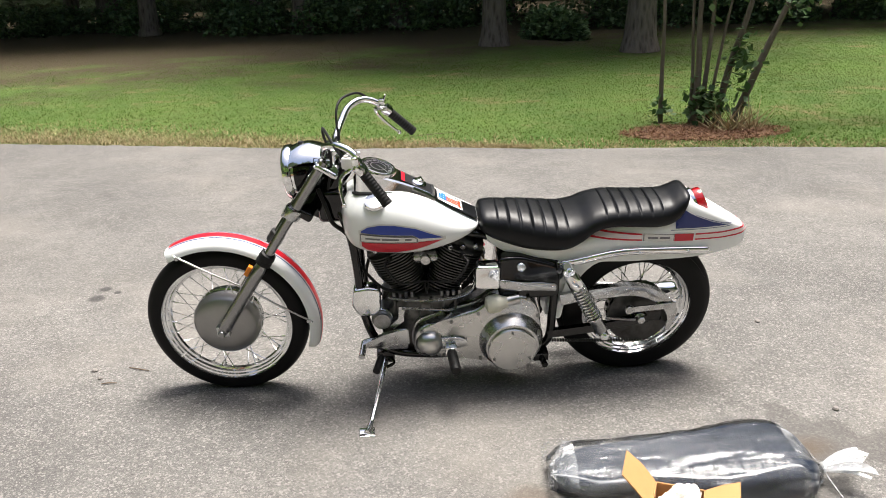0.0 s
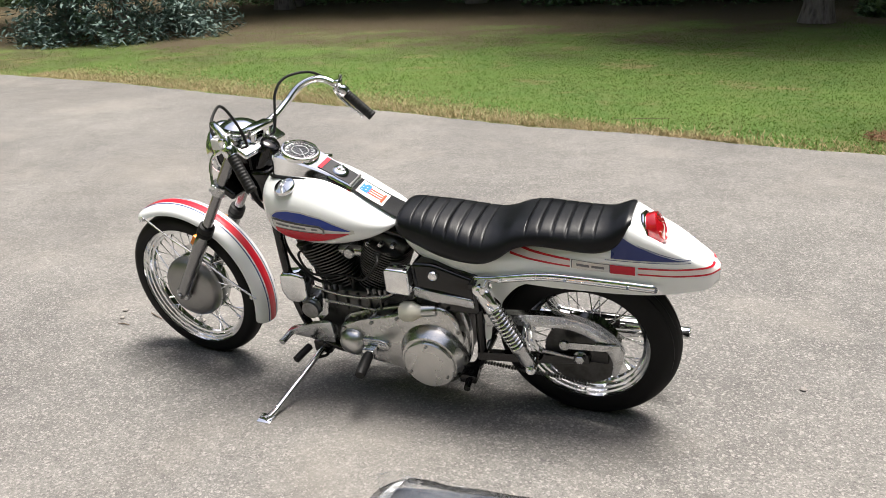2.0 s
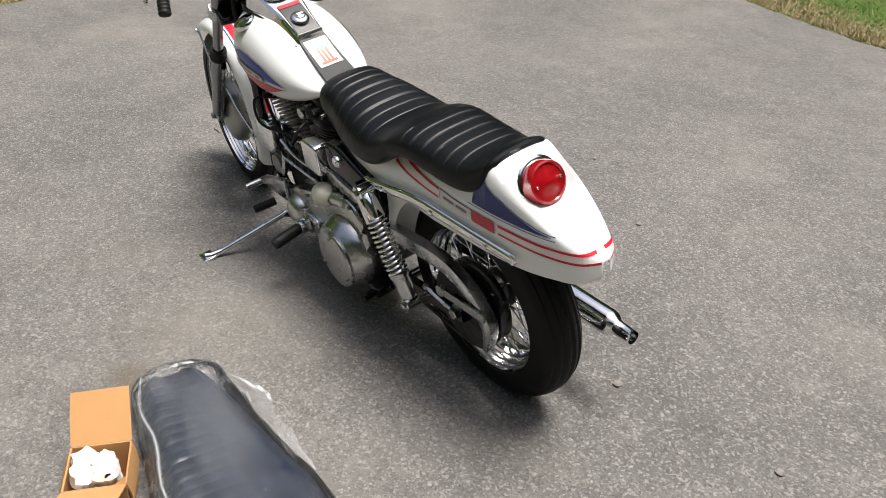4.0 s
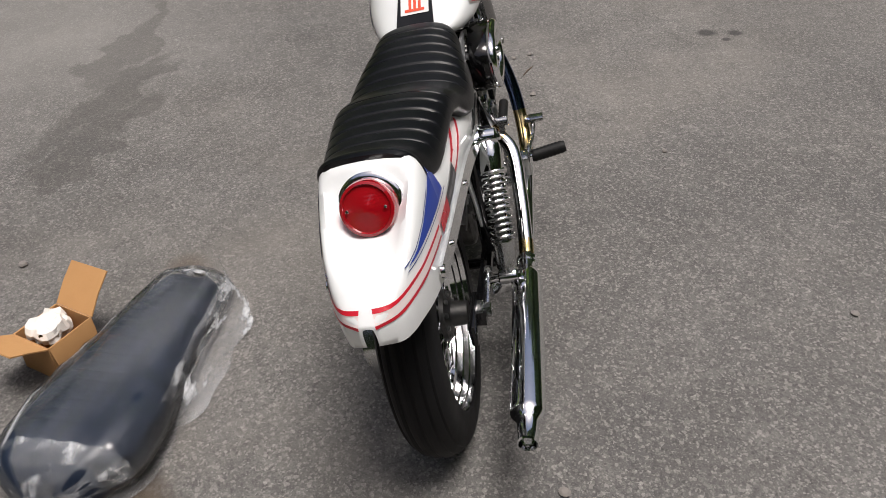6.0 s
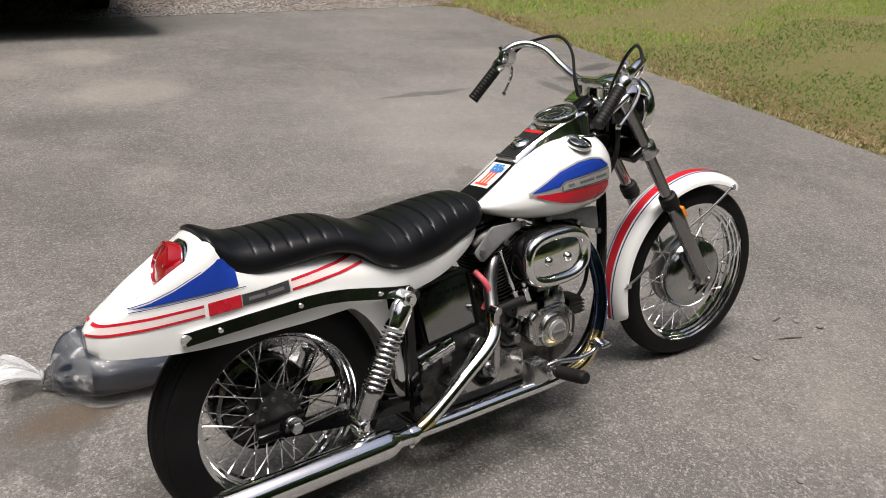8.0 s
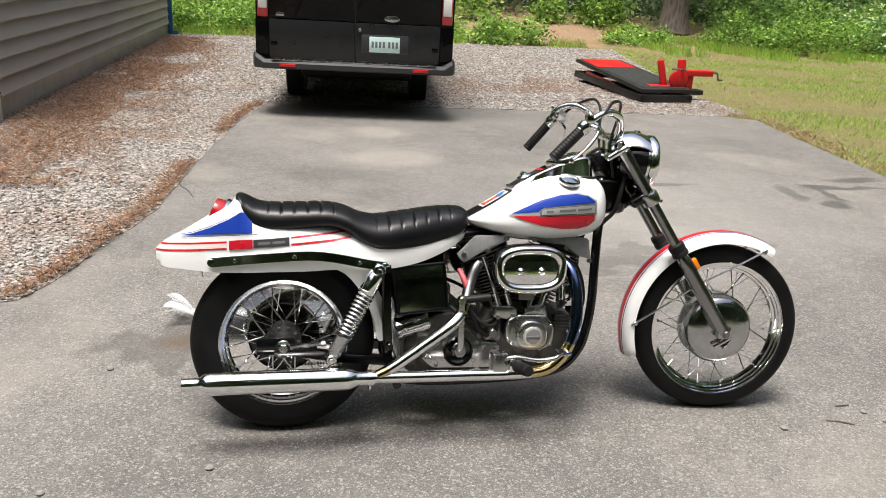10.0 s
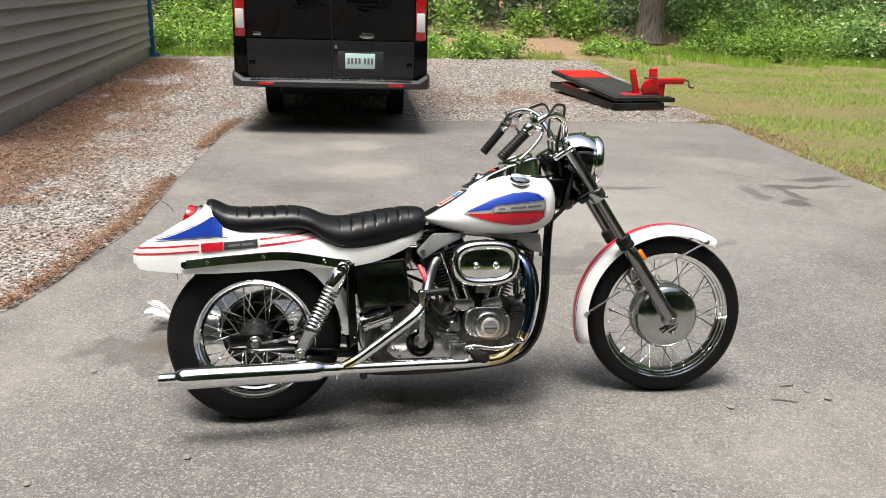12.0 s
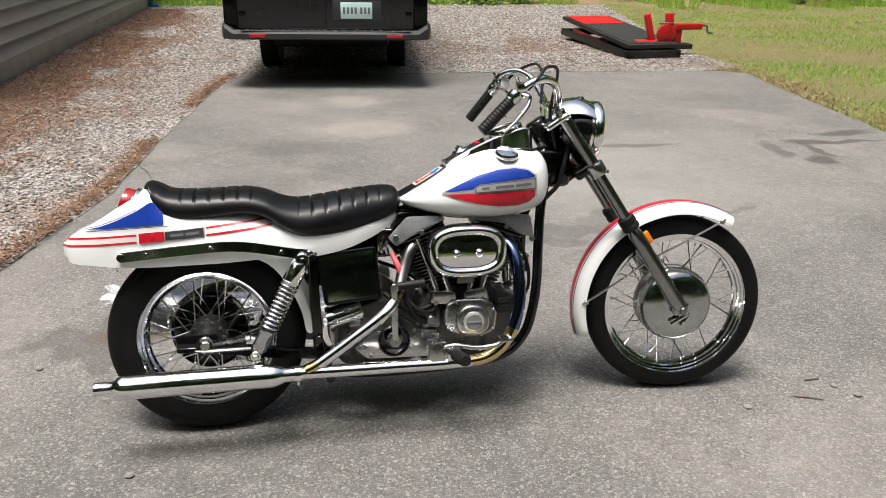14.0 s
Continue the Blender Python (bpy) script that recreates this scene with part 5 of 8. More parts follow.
def wrap(tree, s, z, half, x_from, sweep, n, lift):
    """A thin stripe round the tail at a height that follows z(x): cast outwards from the middle line."""
    v = []
    for i in range(n + 1):
        t = i / n
        a = radians(90 - t * sweep)
        o = Vector((min(x_from + 0.30 * t, 1.09), 0, 0))
        zz = z(o.x)
        for q in (zz - half, zz + half):
            d = Vector((math.cos(a), s * math.sin(a), 0))
            hit = tree.ray_cast(Vector((o.x, 0, q)), d)
            p = hit[0] + d * lift if hit[0] else Vector((o.x, 0, q))
            v.append(tuple(p))
    return v, [(2 * i, 2 * i + 1, 2 * i + 3, 2 * i + 2) for i in range(n)]


def side_film(s, lower, upper, x0, x1, n, lift, rows=5):
    """A film on the tail's side that follows its section, between two heights."""
    v = []
    for i in range(n + 1):
        x = x0 + (x1 - x0) * i / n
        ring = [(p[2], p[1]) for p in tail_ring(x)]
        half = [ring[-1]]
        for q in reversed(ring[:-1]):
            if q[0] <= half[-1][0] or q[1] < 0.62 * smooth_table(x, TAIL)[2]:
                break
            half.append(q)
        a, b = lower(x), min(upper(x), half[-1][0])
        for j in range(rows + 1):
            z = a + (max(b, a + 0.0004) - a) * j / rows
            y = lerp_table(z, half)[0]
            v.append((x, s * (y + lift * 0.8), z + lift * 0.9))
    k = rows + 1
    return v, [(i * k + j, i * k + j + 1, (i + 1) * k + j + 1, (i + 1) * k + j) for i in range(n) for j in range(rows)]


stripe = line((0.50, 0.690), (0.62, 0.672), (0.80, 0.655), (0.92, 0.648), (1.02, 0.640), (1.15, 0.634))
for s in SIDES:
    for off in (-0.0105, 0.0105):
        bp("red_stripe", skin(tail_tree, s, lambda x: stripe(x) + off - 0.0028, lambda x: stripe(x) + off + 0.0028, 0.555, 0.745, 24, 0.0016, 1), RED, body, "thin red stripe", 0)
        bp("red_stripe", wrap(tail_tree, s, lambda x: stripe(x) + off, 0.0028, 0.945, 80, 40, 0.0016), RED, body, "thin red stripe", 0)
    bp("pale_stripe", skin(tail_tree, s, lambda x: stripe(x) - 0.0078, lambda x: stripe(x) + 0.0078, 0.555, 0.745, 24, 0.0012, 1), PINK, body, "pale red band between the stripes", 0)
    bp("pale_stripe", wrap(tail_tree, s, lambda x: stripe(x), 0.0078, 0.945, 80, 40, 0.0012), PINK, body, "pale red band between the stripes", 0)
    bp("red_reflector", skin(tail_tree, s, lambda x: stripe(x) - 0.0145, lambda x: stripe(x) + 0.0145, 0.865, 0.937, 6, 0.004, 2), RED, body, "red side reflector", 0)
    bp("name_badge", skin(tail_tree, s, lambda x: stripe(x) - 0.0125, lambda x: stripe(x) + 0.0125, 0.752, 0.862, 8, 0.0030, 2), BADGE_DARK if s > 0 else SILVER, body, "narrow badge strip", 0)
    bp("badge_edge", skin(tail_tree, s, lambda x: stripe(x) - 0.0135, lambda x: stripe(x) + 0.0135, 0.749, 0.865, 8, 0.0018, 2), SILVER if s > 0 else GREY_BAR, body, "", 0)
    bp("badge_lettering", [skin(tail_tree, s, lambda x: stripe(x) - 0.004, lambda x: stripe(x) + 0.004, 0.765 + 0.045 * k, 0.803 + 0.045 * k, 4, 0.0036, 1) for k in range(2)], GREY_BAR, body, "", 0)
    lo, hi = line((0.84, 0.684), (0.90, 0.682), (1.09, 0.672)), line((0.84, 0.735), (0.900, 0.748), (0.94, 0.724), (1.0, 0.697), (1.05, 0.680), (1.09, 0.672))
    # the left flash takes the darker navy, the right one the brighter blue
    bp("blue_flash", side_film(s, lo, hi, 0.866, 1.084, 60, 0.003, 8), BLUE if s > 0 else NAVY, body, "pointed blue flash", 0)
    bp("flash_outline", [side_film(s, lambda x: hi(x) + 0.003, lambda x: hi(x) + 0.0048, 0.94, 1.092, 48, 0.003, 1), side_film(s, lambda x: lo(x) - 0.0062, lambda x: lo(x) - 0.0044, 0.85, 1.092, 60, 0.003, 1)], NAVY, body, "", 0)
    # chrome strut along the lower edge
    bar = [(0.445, 0.140, 0.570), (0.50, 0.140, 0.578), (0.56, 0.140, 0.590), (0.63, 0.137, 0.602), (0.70, 0.133, 0.606), (0.80, 0.125, 0.600), (0.90, 0.116, 0.592), (0.995, 0.106, 0.583)]
    rail = [(p.x, p.y * s, p.z) for p in smooth_path(bar, 6)]
    fs = bp("fender_strut", strap(rail, 0.029, 0.008, (0, -0.17, 1)) if s > 0 else crowned(rail, 0.026, 0.016, (0, 0.12, 1)), CHROME, label="chrome fender strut")
    fs.location = (0.0, 0.005, -0.002)
    for x in (0.447, 0.993):
        p = lerp_table(x, bar)
        bp("strut_end", rod((x, (p[0] - 0.005) * s, p[1]), (x, (p[0] + 0.005) * s, p[1]), 0.0128, 20, 0.001), CHROME, fs)
    for x in (0.53, 0.735, 0.92):
        p = lerp_table(x, bar)
        bp("bolt", rod((x, p[0] * s, p[1]), (x, (p[0] + (0.0085 if s > 0 else 0.013)) * s, p[1]), 0.0062, 10, 0.001), CHROME, fs)
# inner fender before the rear wheel
arc = []
for i in range(20):
    a = radians(112 + 68 * i / 19)
    w = 0.108 - 0.045 * (i / 19) ** 2
    ro, ri = 0.355, 0.318
    c = Vector((math.cos(a), 0, math.sin(a)))
    arc.append([REAR + c * ri + Vector((0, -w, 0)), REAR + c * ro + Vector((0, -w * 0.95, 0)), REAR + c * (ro + 0.006) + Vector((0, 0, 0)), REAR + c * ro + Vector((0, w * 0.95, 0)), REAR + c * ri + Vector((0, w, 0)),
                REAR + c * (ri + 0.004) + Vector((0, w - 0.005, 0)), REAR + c * (ro - 0.006) + Vector((0, w * 0.9, 0)), REAR + c * (ro - 0.006) + Vector((0, -w * 0.9, 0)), REAR + c * (ri + 0.004) + Vector((0, -w + 0.005, 0))])
bp("inner_fender", loft(arc), WHITE, label="white lower fender before the wheel", sharp=50)
for s in SIDES:
    wedge = [(0.60, 0.575), (0.50, 0.568), (0.478, 0.47), (0.445, 0.345), (0.448, 0.315), (0.468, 0.320), (0.480, 0.385), (0.520, 0.475), (0.575, 0.540), (0.64, 0.565)]
    bp("inner_fender", slab([(p.x, p.y) for p in smooth_path([(a, b, 0) for a, b in wedge], 3)], 0.100 * s, 0.106 * s, 0.001), WHITE)

# tail light
TL = Vector((0.954, 0.004, 0.725))
m = along(TL, TL + Vector((1.0, 0, 0.42)))
tl = bp("tail_light", at(lathe([(0.044, -0.03), (0.057, -0.012), (0.060, 0.004), (0.060, 0.014), (0.055, 0.018), (0.048, 0.018)], 40), m), CHROME, label="round chrome tail light base")
tl.location = (0.0, 0.008, -0.010)
bp("lens", at(lathe([(0.050, 0.012), (0.0510, 0.020), (0.0504, 0.036), (0.048, 0.046), (0.043, 0.048), (0.041, 0.044), (0.024, 0.046), (0.009, 0.052), (0, 0.053)], 40), m), LENS, tl, "red plastic lens")
for x in (0.034, -0.034):
    bp("screw", rod(m @ Vector((x, 0, 0.042)), m @ Vector((x, 0, 0.050)), 0.003, 8), CHROME, tl)
bp("plate_bracket", [box((1.030, -0.022, 0.535), (1.036, 0.022, 0.580), 0.002), box((1.031, -0.022, 0.515), (1.035, -0.010, 0.540), 0.002)], DULL_CHROME, label="bare licence plate bracket")

# seat: pleated two-step saddle
SEAT = [(0.158, 0.704, 0.738, 0.062), (0.168, 0.690, 0.756, 0.092), (0.20, 0.668, 0.763, 0.108), (0.25, 0.645, 0.762, 0.116), (0.32, 0.626, 0.754, 0.134), (0.40, 0.618, 0.742, 0.146), (0.47, 0.622, 0.734, 0.149), (0.52, 0.645, 0.742, 0.144), (0.57, 0.682, 0.763, 0.134), (0.63, 0.697, 0.775, 0.128), (0.72, 0.690, 0.774, 0.123), (0.80, 0.683, 0.774, 0.118), (0.85, 0.689, 0.779, 0.110), (0.885, 0.710, 0.796, 0.100), (0.905, 0.748, 0.803, 0.090), (0.918, 0.776, 0.801, 0.070)]


def seat_ring(x):
    zb, zt, w = smooth_table(x, SEAT)
    zm = zb + 0.40 * (zt - zb)
    pleat = 0.0
    for x0, x1 in ((0.222, 0.474), (0.608, 0.818)):
        if x0 <= x <= x1:
            pleat = 0.0075 * (1 - abs(math.sin(math.pi * (x - x0) / 0.042))) ** 5
    pts = []
    for k in range(40):
        a = 2 * math.pi * k / 40
        c, t = math.cos(a), math.sin(a)
        if t >= 0:
            up = abs(t) ** 0.62
            y = w * math.copysign(abs(c) ** 0.78, c) * (1 - 0.13 * up)
            flat = max(0.0, 1 - (abs(y) / (w * 0.94)) ** 8)
            pts.append((x, y, zm + (zt - zm) * up - pleat * flat * (1 if t > 0.12 else 0)))
        else:
            pts.append((x, w * math.copysign(abs(c) ** 0.5, c) * (1 - 0.03 * abs(t)), zm + (zm - zb) * -abs(t) ** 0.6))
    return pts


xs = [0.158 + (0.918 - 0.158) * i / 300 for i in range(301)]
seat = bp("seat", loft([seat_ring(x) for x in xs]), LEATHER, label="black pleated leather two-step seat", sharp=70)
seat.location = (0.0, 0.003, -0.008)
# fuel tank: two rounded halves
TANK = [(-0.326, 0.735, 0.805, 0.050), (-0.318, 0.705, 0.832, 0.090), (-0.295, 0.672, 0.856, 0.122), (-0.25, 0.652, 0.872, 0.143), (-0.19, 0.642, 0.876, 0.153), (-0.11, 0.638, 0.862, 0.155), (-0.02, 0.646, 0.822, 0.146), (0.06, 0.662, 0.772, 0.125), (0.12, 0.683, 0.738, 0.098), (0.150, 0.698, 0.722, 0.072), (0.166, 0.706, 0.714, 0.035)]


ROLL = radians(4.0)


def tank_ring(x, n=44):
    zb, zt, w = smooth_table(x, TANK)
    zm = zb + 0.44 * (zt - zb)
    pts = []
    for k in range(n):
        a = 2 * math.pi * k / n
        c, t = math.cos(a), math.sin(a)
        h = (zt - zm) if t >= 0 else (zm - zb) + 0.024 * max(0.0, -c) ** 0.6 * min(1.0, (zt - zb) / 0.2)
        y = w * math.copysign(abs(c) ** (0.95 if t >= 0 else 0.60), c)
        dip = 0.010 * math.exp(-(y / 0.028) ** 2) if t > 0 else 0.0
        pts.append((x, y, zm + h * math.copysign(abs(t) ** (0.94 if t >= 0 else 0.72), t) - dip * (zt - zb) / 0.22))
    return [(x, y * math.cos(ROLL) - (z - 0.76) * math.sin(ROLL), 0.76 + (z - 0.76) * math.cos(ROLL) + y * math.sin(ROLL)) for x, y, z in pts]


xs = [-0.326 + (0.166 + 0.326) * (0.5 - 0.5 * math.cos(math.pi * i / 60)) for i in range(61)]
tank_mesh = loft([tank_ring(x) for x in xs])
tank = bp("fuel_tank", tank_mesh, WHITE, label="white teardrop fuel tank with blue and red emblem", sharp=70)
tank_tree = BVHTree.FromPolygons(tank_mesh[0], tank_mesh[1])
for s in SIDES:
    up = line((-0.262, 0.776), (-0.235, 0.795), (-0.195, 0.803), (-0.14, 0.800), (-0.07, 0.783), (-0.02, 0.760), (0.03, 0.736))
    dn = line((-0.262, 0.718), (-0.235, 0.697), (-0.20, 0.689), (-0.14, 0.688), (-0.07, 0.699), (-0.02, 0.714), (0.03, 0.732))
    pt, pb = line((-0.27, 0.772), (-0.08, 0.757), (-0.065, 0.748), (-0.06, 0.742), (0.03, 0.7335)), line((-0.27, 0.738), (-0.08, 0.732), (-0.065, 0.730), (-0.06, 0.734), (0.03, 0.7325))
    up, dn, pt, pb = [(lambda g: (lambda x: g(x) - 0.0165 + 0.0185 * s))(g) for g in (up, dn, pt, pb)]
    bp("emblem_outline", skin(tank_tree, s, lambda x: dn(x) - 0.005, lambda x: up(x) + 0.005, -0.266, 0.036, 40, 0.0012, 8), SILVER, tank, "", 0)
    bp("blue_band", skin(tank_tree, s, lambda x: pt(x) + 0.003, up, -0.258, 0.026, 40, 0.0022, 4), BLUE, tank, "blue upper band of the emblem", 0)
    bp("red_band", skin(tank_tree, s, dn, lambda x: pb(x) - 0.003, -0.258, 0.026, 40, 0.0022, 4), RED, tank, "red lower band of the emblem", 0)
    bp("plate_edge", skin(tank_tree, s, lambda x: pb(x) + 0.0005, lambda x: pt(x) - 0.0005, -0.261, -0.063, 30, 0.0040, 4), GREY_BAR, tank, "", 0)
    bp("emblem_plate", skin(tank_tree, s, lambda x: pb(x) + 0.0035, lambda x: pt(x) - 0.0035, -0.257, -0.068, 30, 0.0052, 4), SILVER, tank, "silver centre plate", 0)
    bp("emblem_lettering", [skin(tank_tree, s, lambda x: 0.5 * (pb(x) + pt(x)) - 0.0035, lambda x: 0.5 * (pb(x) + pt(x)) + 0.0035, a, b, 6, 0.0058, 1) for a, b in ((-0.243, -0.192), (-0.186, -0.128), (-0.108, -0.085))], GREY_BAR, tank, "", 0)
    cp = Vector((-0.176 if s > 0 else -0.205, 0.105 * s, 0.836 + 0.006 * s))
    nm = along(cp, cp + Vector((-0.10, 0.42 * s, 1)))
    bp("filler_cap", at(lathe([(0.036, 0), (0.038, 0.004), (0.038, 0.011), (0.034, 0.016), (0.018, 0.019), (0, 0.020)], 28), nm), CHROME, tank, "chrome filler cap")
bp("tank_seam", tube([(x, 0.0, smooth_table(x, TANK)[0] - 0.002) for x in [-0.31 + 0.45 * i / 20 for i in range(21)]], 0.004, 6), WHITE, tank)

# dash console with the speedometer
DASH = [(-0.275, 0.862, 0.905, 0.050), (-0.262, 0.862, 0.925, 0.062), (-0.22, 0.862, 0.922, 0.066), (-0.15, 0.858, 0.898, 0.060), (-0.08, 0.838, 0.866, 0.048), (-0.01, 0.805, 0.828, 0.042), (0.004, 0.800, 0.818, 0.040)]
rings = []
for i in range(29):
    x = -0.275 + 0.279 * i / 28
    zb, zt, w = smooth_table(x, DASH)
    rings.append([(x, -w - 0.012, zb - 0.012), (x, -w - 0.004, zb + 0.4 * (zt - zb)), (x, -w, zt - 0.005), (x, -w + 0.006, zt), (x, w - 0.006, zt), (x, w, zt - 0.005), (x, w + 0.004, zb + 0.4 * (zt - zb)), (x, w + 0.012, zb - 0.012)])
con = bp("console", loft(rings), CHROME, label="chrome tank-top console", sharp=30)
bp("console_gasket", [tube([(-0.28 + 0.285 * i / 20, s * (smooth_table(-0.275 + 0.279 * i / 20, DASH)[2] + 0.014), smooth_table(-0.275 + 0.279 * i / 20, DASH)[0] - 0.006) for i in range(21)], 0.005, 6) for s in SIDES], RUBBER, con)
SP = Vector((-0.192, 0.0, 0.912))
sm = along(SP, SP + Vector((0.32, 0, 1)))
bp("speedometer", at(lathe([(0.058, -0.012), (0.066, -0.004), (0.067, 0.008), (0.063, 0.014), (0.057, 0.015), (0.054, 0.010), (0.054, -0.004)], 48), sm), CHROME, con, "round chrome-rimmed speedometer")
bp("dial_face", at(lathe([(0.0545, 0.002), (0, 0.002)], 40), sm), DIAL, con, "black dial")
marks = []
for i in range(25):
    a = radians(-130 + 260 * i / 24)
    l = 0.013 if i % 2 == 0 else 0.007
    mm = sm @ Matrix.Rotation(a, 4, 'Z')
    marks.append(at(box((0.049 - l, -0.0021, 0.0022), (0.049, 0.0021, 0.003), 0), mm))
marks.append(at(lathe([(0.026, 0.0024), (0.028, 0.0026), (0.026, 0.0028)], 32), sm))
marks.append(at(box((-0.036, -0.001, 0.0045), (0.008, 0.001, 0.0055), 0), sm @ Matrix.Rotation(radians(50), 4, 'Z')))
bp("dial_marks", marks, DIAL_WHITE, con, "white dial marks and pointer", 0)
bp("dial_glass", at(lathe([(0.056, 0.012), (0.03, 0.0155), (0, 0.0165), (0, 0.0150), (0.03, 0.014), (0.056, 0.0105)], 36), sm), GLASS, con, "clear dial glass")


def on_dash(x, y, lift=0.002):
    return Vector((x, y, smooth_table(x, DASH)[1] + lift))


def dash_patch(x0, x1, y0, y1, lift, n=6):
    r = [[on_dash(x0 + (x1 - x0) * i / n, y0, lift), on_dash(x0 + (x1 - x0) * i / n, y1, lift)] for i in range(n + 1)]
    return loft(r, False, False)


bp("switch_panel", dash_patch(-0.112, -0.004, -0.036, 0.036, 0.002), DIAL, con, "black switch panel", 0)
bp("red_strip", dash_patch(-0.110, -0.098, -0.036, 0.036, 0.0035), RED, con, "red warning strip", 0)
q = on_dash(-0.05, 0.0, 0.0)
bp("ignition_switch", [at(lathe([(0.027, 0), (0.028, 0.005), (0.024, 0.010), (0.015, 0.012), (0.013, 0.018), (0.006, 0.020), (0, 0.020)], 28), along(q, q + Vector((0.4, 0, 1)))), at(box((-0.012, -0.004, 0.014), (0.012, 0.004, 0.024), 0.002), along(q, q + Vector((0.4, 0, 1))))], CHROME, con, "chrome ignition switch")
bp("console_trim", [tube([on_dash(0.000, -0.040, 0.002), on_dash(0.002, 0.0, 0.004), on_dash(0.000, 0.040, 0.002)], 0.005, 8)], STEEL, con)


# leather strip with the sticker, from console to seat
def tank_top(x, y, lift):
    hit = tank_tree.ray_cast(Vector((x, y if abs(y) > 1e-4 else 1e-4, 1.2)), Vector((0, 0, -1)))
    return Vector((x, y, (hit[0].z if hit[0] else 0.7) + lift))


def top_patch(x0, x1, w0, w1, lift, n=14, k=6, y0=-1, y1=1):
    r = []
    for i in range(n + 1):
        x = x0 + (x1 - x0) * i / n
        w = w0 + (w1 - w0) * i / n
        z = max(tank_top(x, w * 0.9, 0).z, tank_top(x, 0.001, 0).z)
        r.append([Vector((x, w * (y0 + (y1 - y0) * j / k), z + lift)) for j in range(k + 1)])
    return loft(r, False, False)


strip = bp("tank_strip", top_patch(-0.002, 0.156, 0.042, 0.050, 0.0045), LEATHER, tank, "black leather tank strip", 0)
bp("sticker", top_patch(0.015, 0.104, 0.037, 0.037, 0.0065), FILM_WHITE, tank, "white sticker with a stars-and-stripes figure", 0)
bp("sticker_blue", [top_patch(0.021, 0.050, 0.037, 0.037, 0.0080, 4, 2, -0.55, 0.55), top_patch(0.031, 0.046, 0.037, 0.037, 0.0080, 2, 2, 0.55, 0.78)], FILM_BLUE, tank, "", 0)
bp("sticker_red", [top_patch(0.046, 0.094, 0.037, 0.037, 0.0080, 4, 1, -0.42 + 0.34 * j, -0.22 + 0.34 * j) for j in range(3)] + [top_patch(0.090, 0.098, 0.037, 0.037, 0.0080, 2, 2, -0.7, 0.7)], FILM_RED, tank, "", 0)
bp("sticker_stars", [top_patch(0.026 + 0.010 * (j % 2), 0.029 + 0.010 * (j % 2), 0.037, 0.037, 0.0090, 1, 1, -0.42 + 0.2 * j, -0.34 + 0.2 * j) for j in range(5)], FILM_WHITE, tank, "", 0)

# engine: crankcase, two finned cylinders, heads and rocker boxes
eng = bp("crankcase", [slab(rounded([(-0.20, 0.21), (-0.215, 0.33), (-0.14, 0.425), (0.04, 0.435), (0.12, 0.36), (0.12, 0.18), (-0.05, 0.155)], 0.05), -0.085, 0.065, 0.012), slab(rounded([(0.10, 0.19), (0.10, 0.37), (0.22, 0.40), (0.36, 0.36), (0.38, 0.20), (0.30, 0.165)], 0.04), -0.07, 0.060, 0.012)], CAST, label="cast alloy crankcase and gearbox")
for base, tip, nm in (((-0.088, 0.0, 0.415), (-0.178, 0.0, 0.635), "front"), ((0.018, 0.0, 0.415), (0.108, 0.0, 0.635), "rear")):
    m = along(base, tip)
    H = (Vector(tip) - Vector(base)).length
    cy = bp("cylinder", at(lathe([(0.052, 0), (0.052, H), (0, H)], 24), m), FIN, eng, "dark finned %s cylinder" % nm)
    fins = []
    for i in range(17):
        h = 0.012 + i * 0.0126
        w = 0.068 + 0.036 * (max(0, i - 4) / 12) ** 0.8
        o = [(p[0], p[1]) for p in oval(0, 0, 2 * w, 2 * min(w, 0.086), 28, 0.72)]
        v = [(p[0], p[1], h) for p in o] + [(p[0], p[1], h + 0.0046) for p in o]
        k = len(o)
        fins.append(at((v, [tuple(range(k)), tuple(range(k, 2 * k))] + [(j, (j + 1) % k, k + (j + 1) % k, k + j) for j in range(k)]), m))
    for fvf in fins:
        bp("cooling_fin", fvf, FIN, cy, sharp=30)
    bp("rocker_box", [at(slab(rounded([(-0.060, H - 0.036), (-0.066, H - 0.004), (-0.045, H + 0.016), (0.045, H + 0.016), (0.066, H - 0.004), (0.060, H - 0.036)], 0.015), -0.075, 0.075, 0.01), m )], CAST, eng, "cast alloy rocker box")
    e = 1 if nm == "rear" else -1
    for j in range(2):
        foot = Vector((-0.019 + e * (0.030 + 0.039 * j), 0.098, 0.412))
        head = Vector((-0.019 + e * (0.086 + 0.042 * j), 0.090, 0.592))
        d = (head - foot).normalized()
        bp("pushrod_tube", [rod(foot, head, 0.0068, 12), rod(foot, foot + d * 0.050, 0.0095, 12), rod(foot + d * 0.050, foot + d * 0.056, 0.0125, 12), rod(head - d * 0.014, head, 0.010, 12)], CHROME, eng, "chrome pushrod tube")
    bp("lifter_block", [slab(rounded([(-0.019 + e * 0.010, 0.372), (-0.019 + e * 0.014, 0.420), (-0.019 + e * 0.088, 0.428), (-0.019 + e * 0.098, 0.385)], 0.012), 0.060, 0.116, 0.006)] + [rod((-0.019 + e * x, 0.11, 0.385), (-0.019 + e * x, 0.124, 0.385), 0.007, 6) for x in (0.025, 0.080)], ALU, eng, "alloy lifter block")
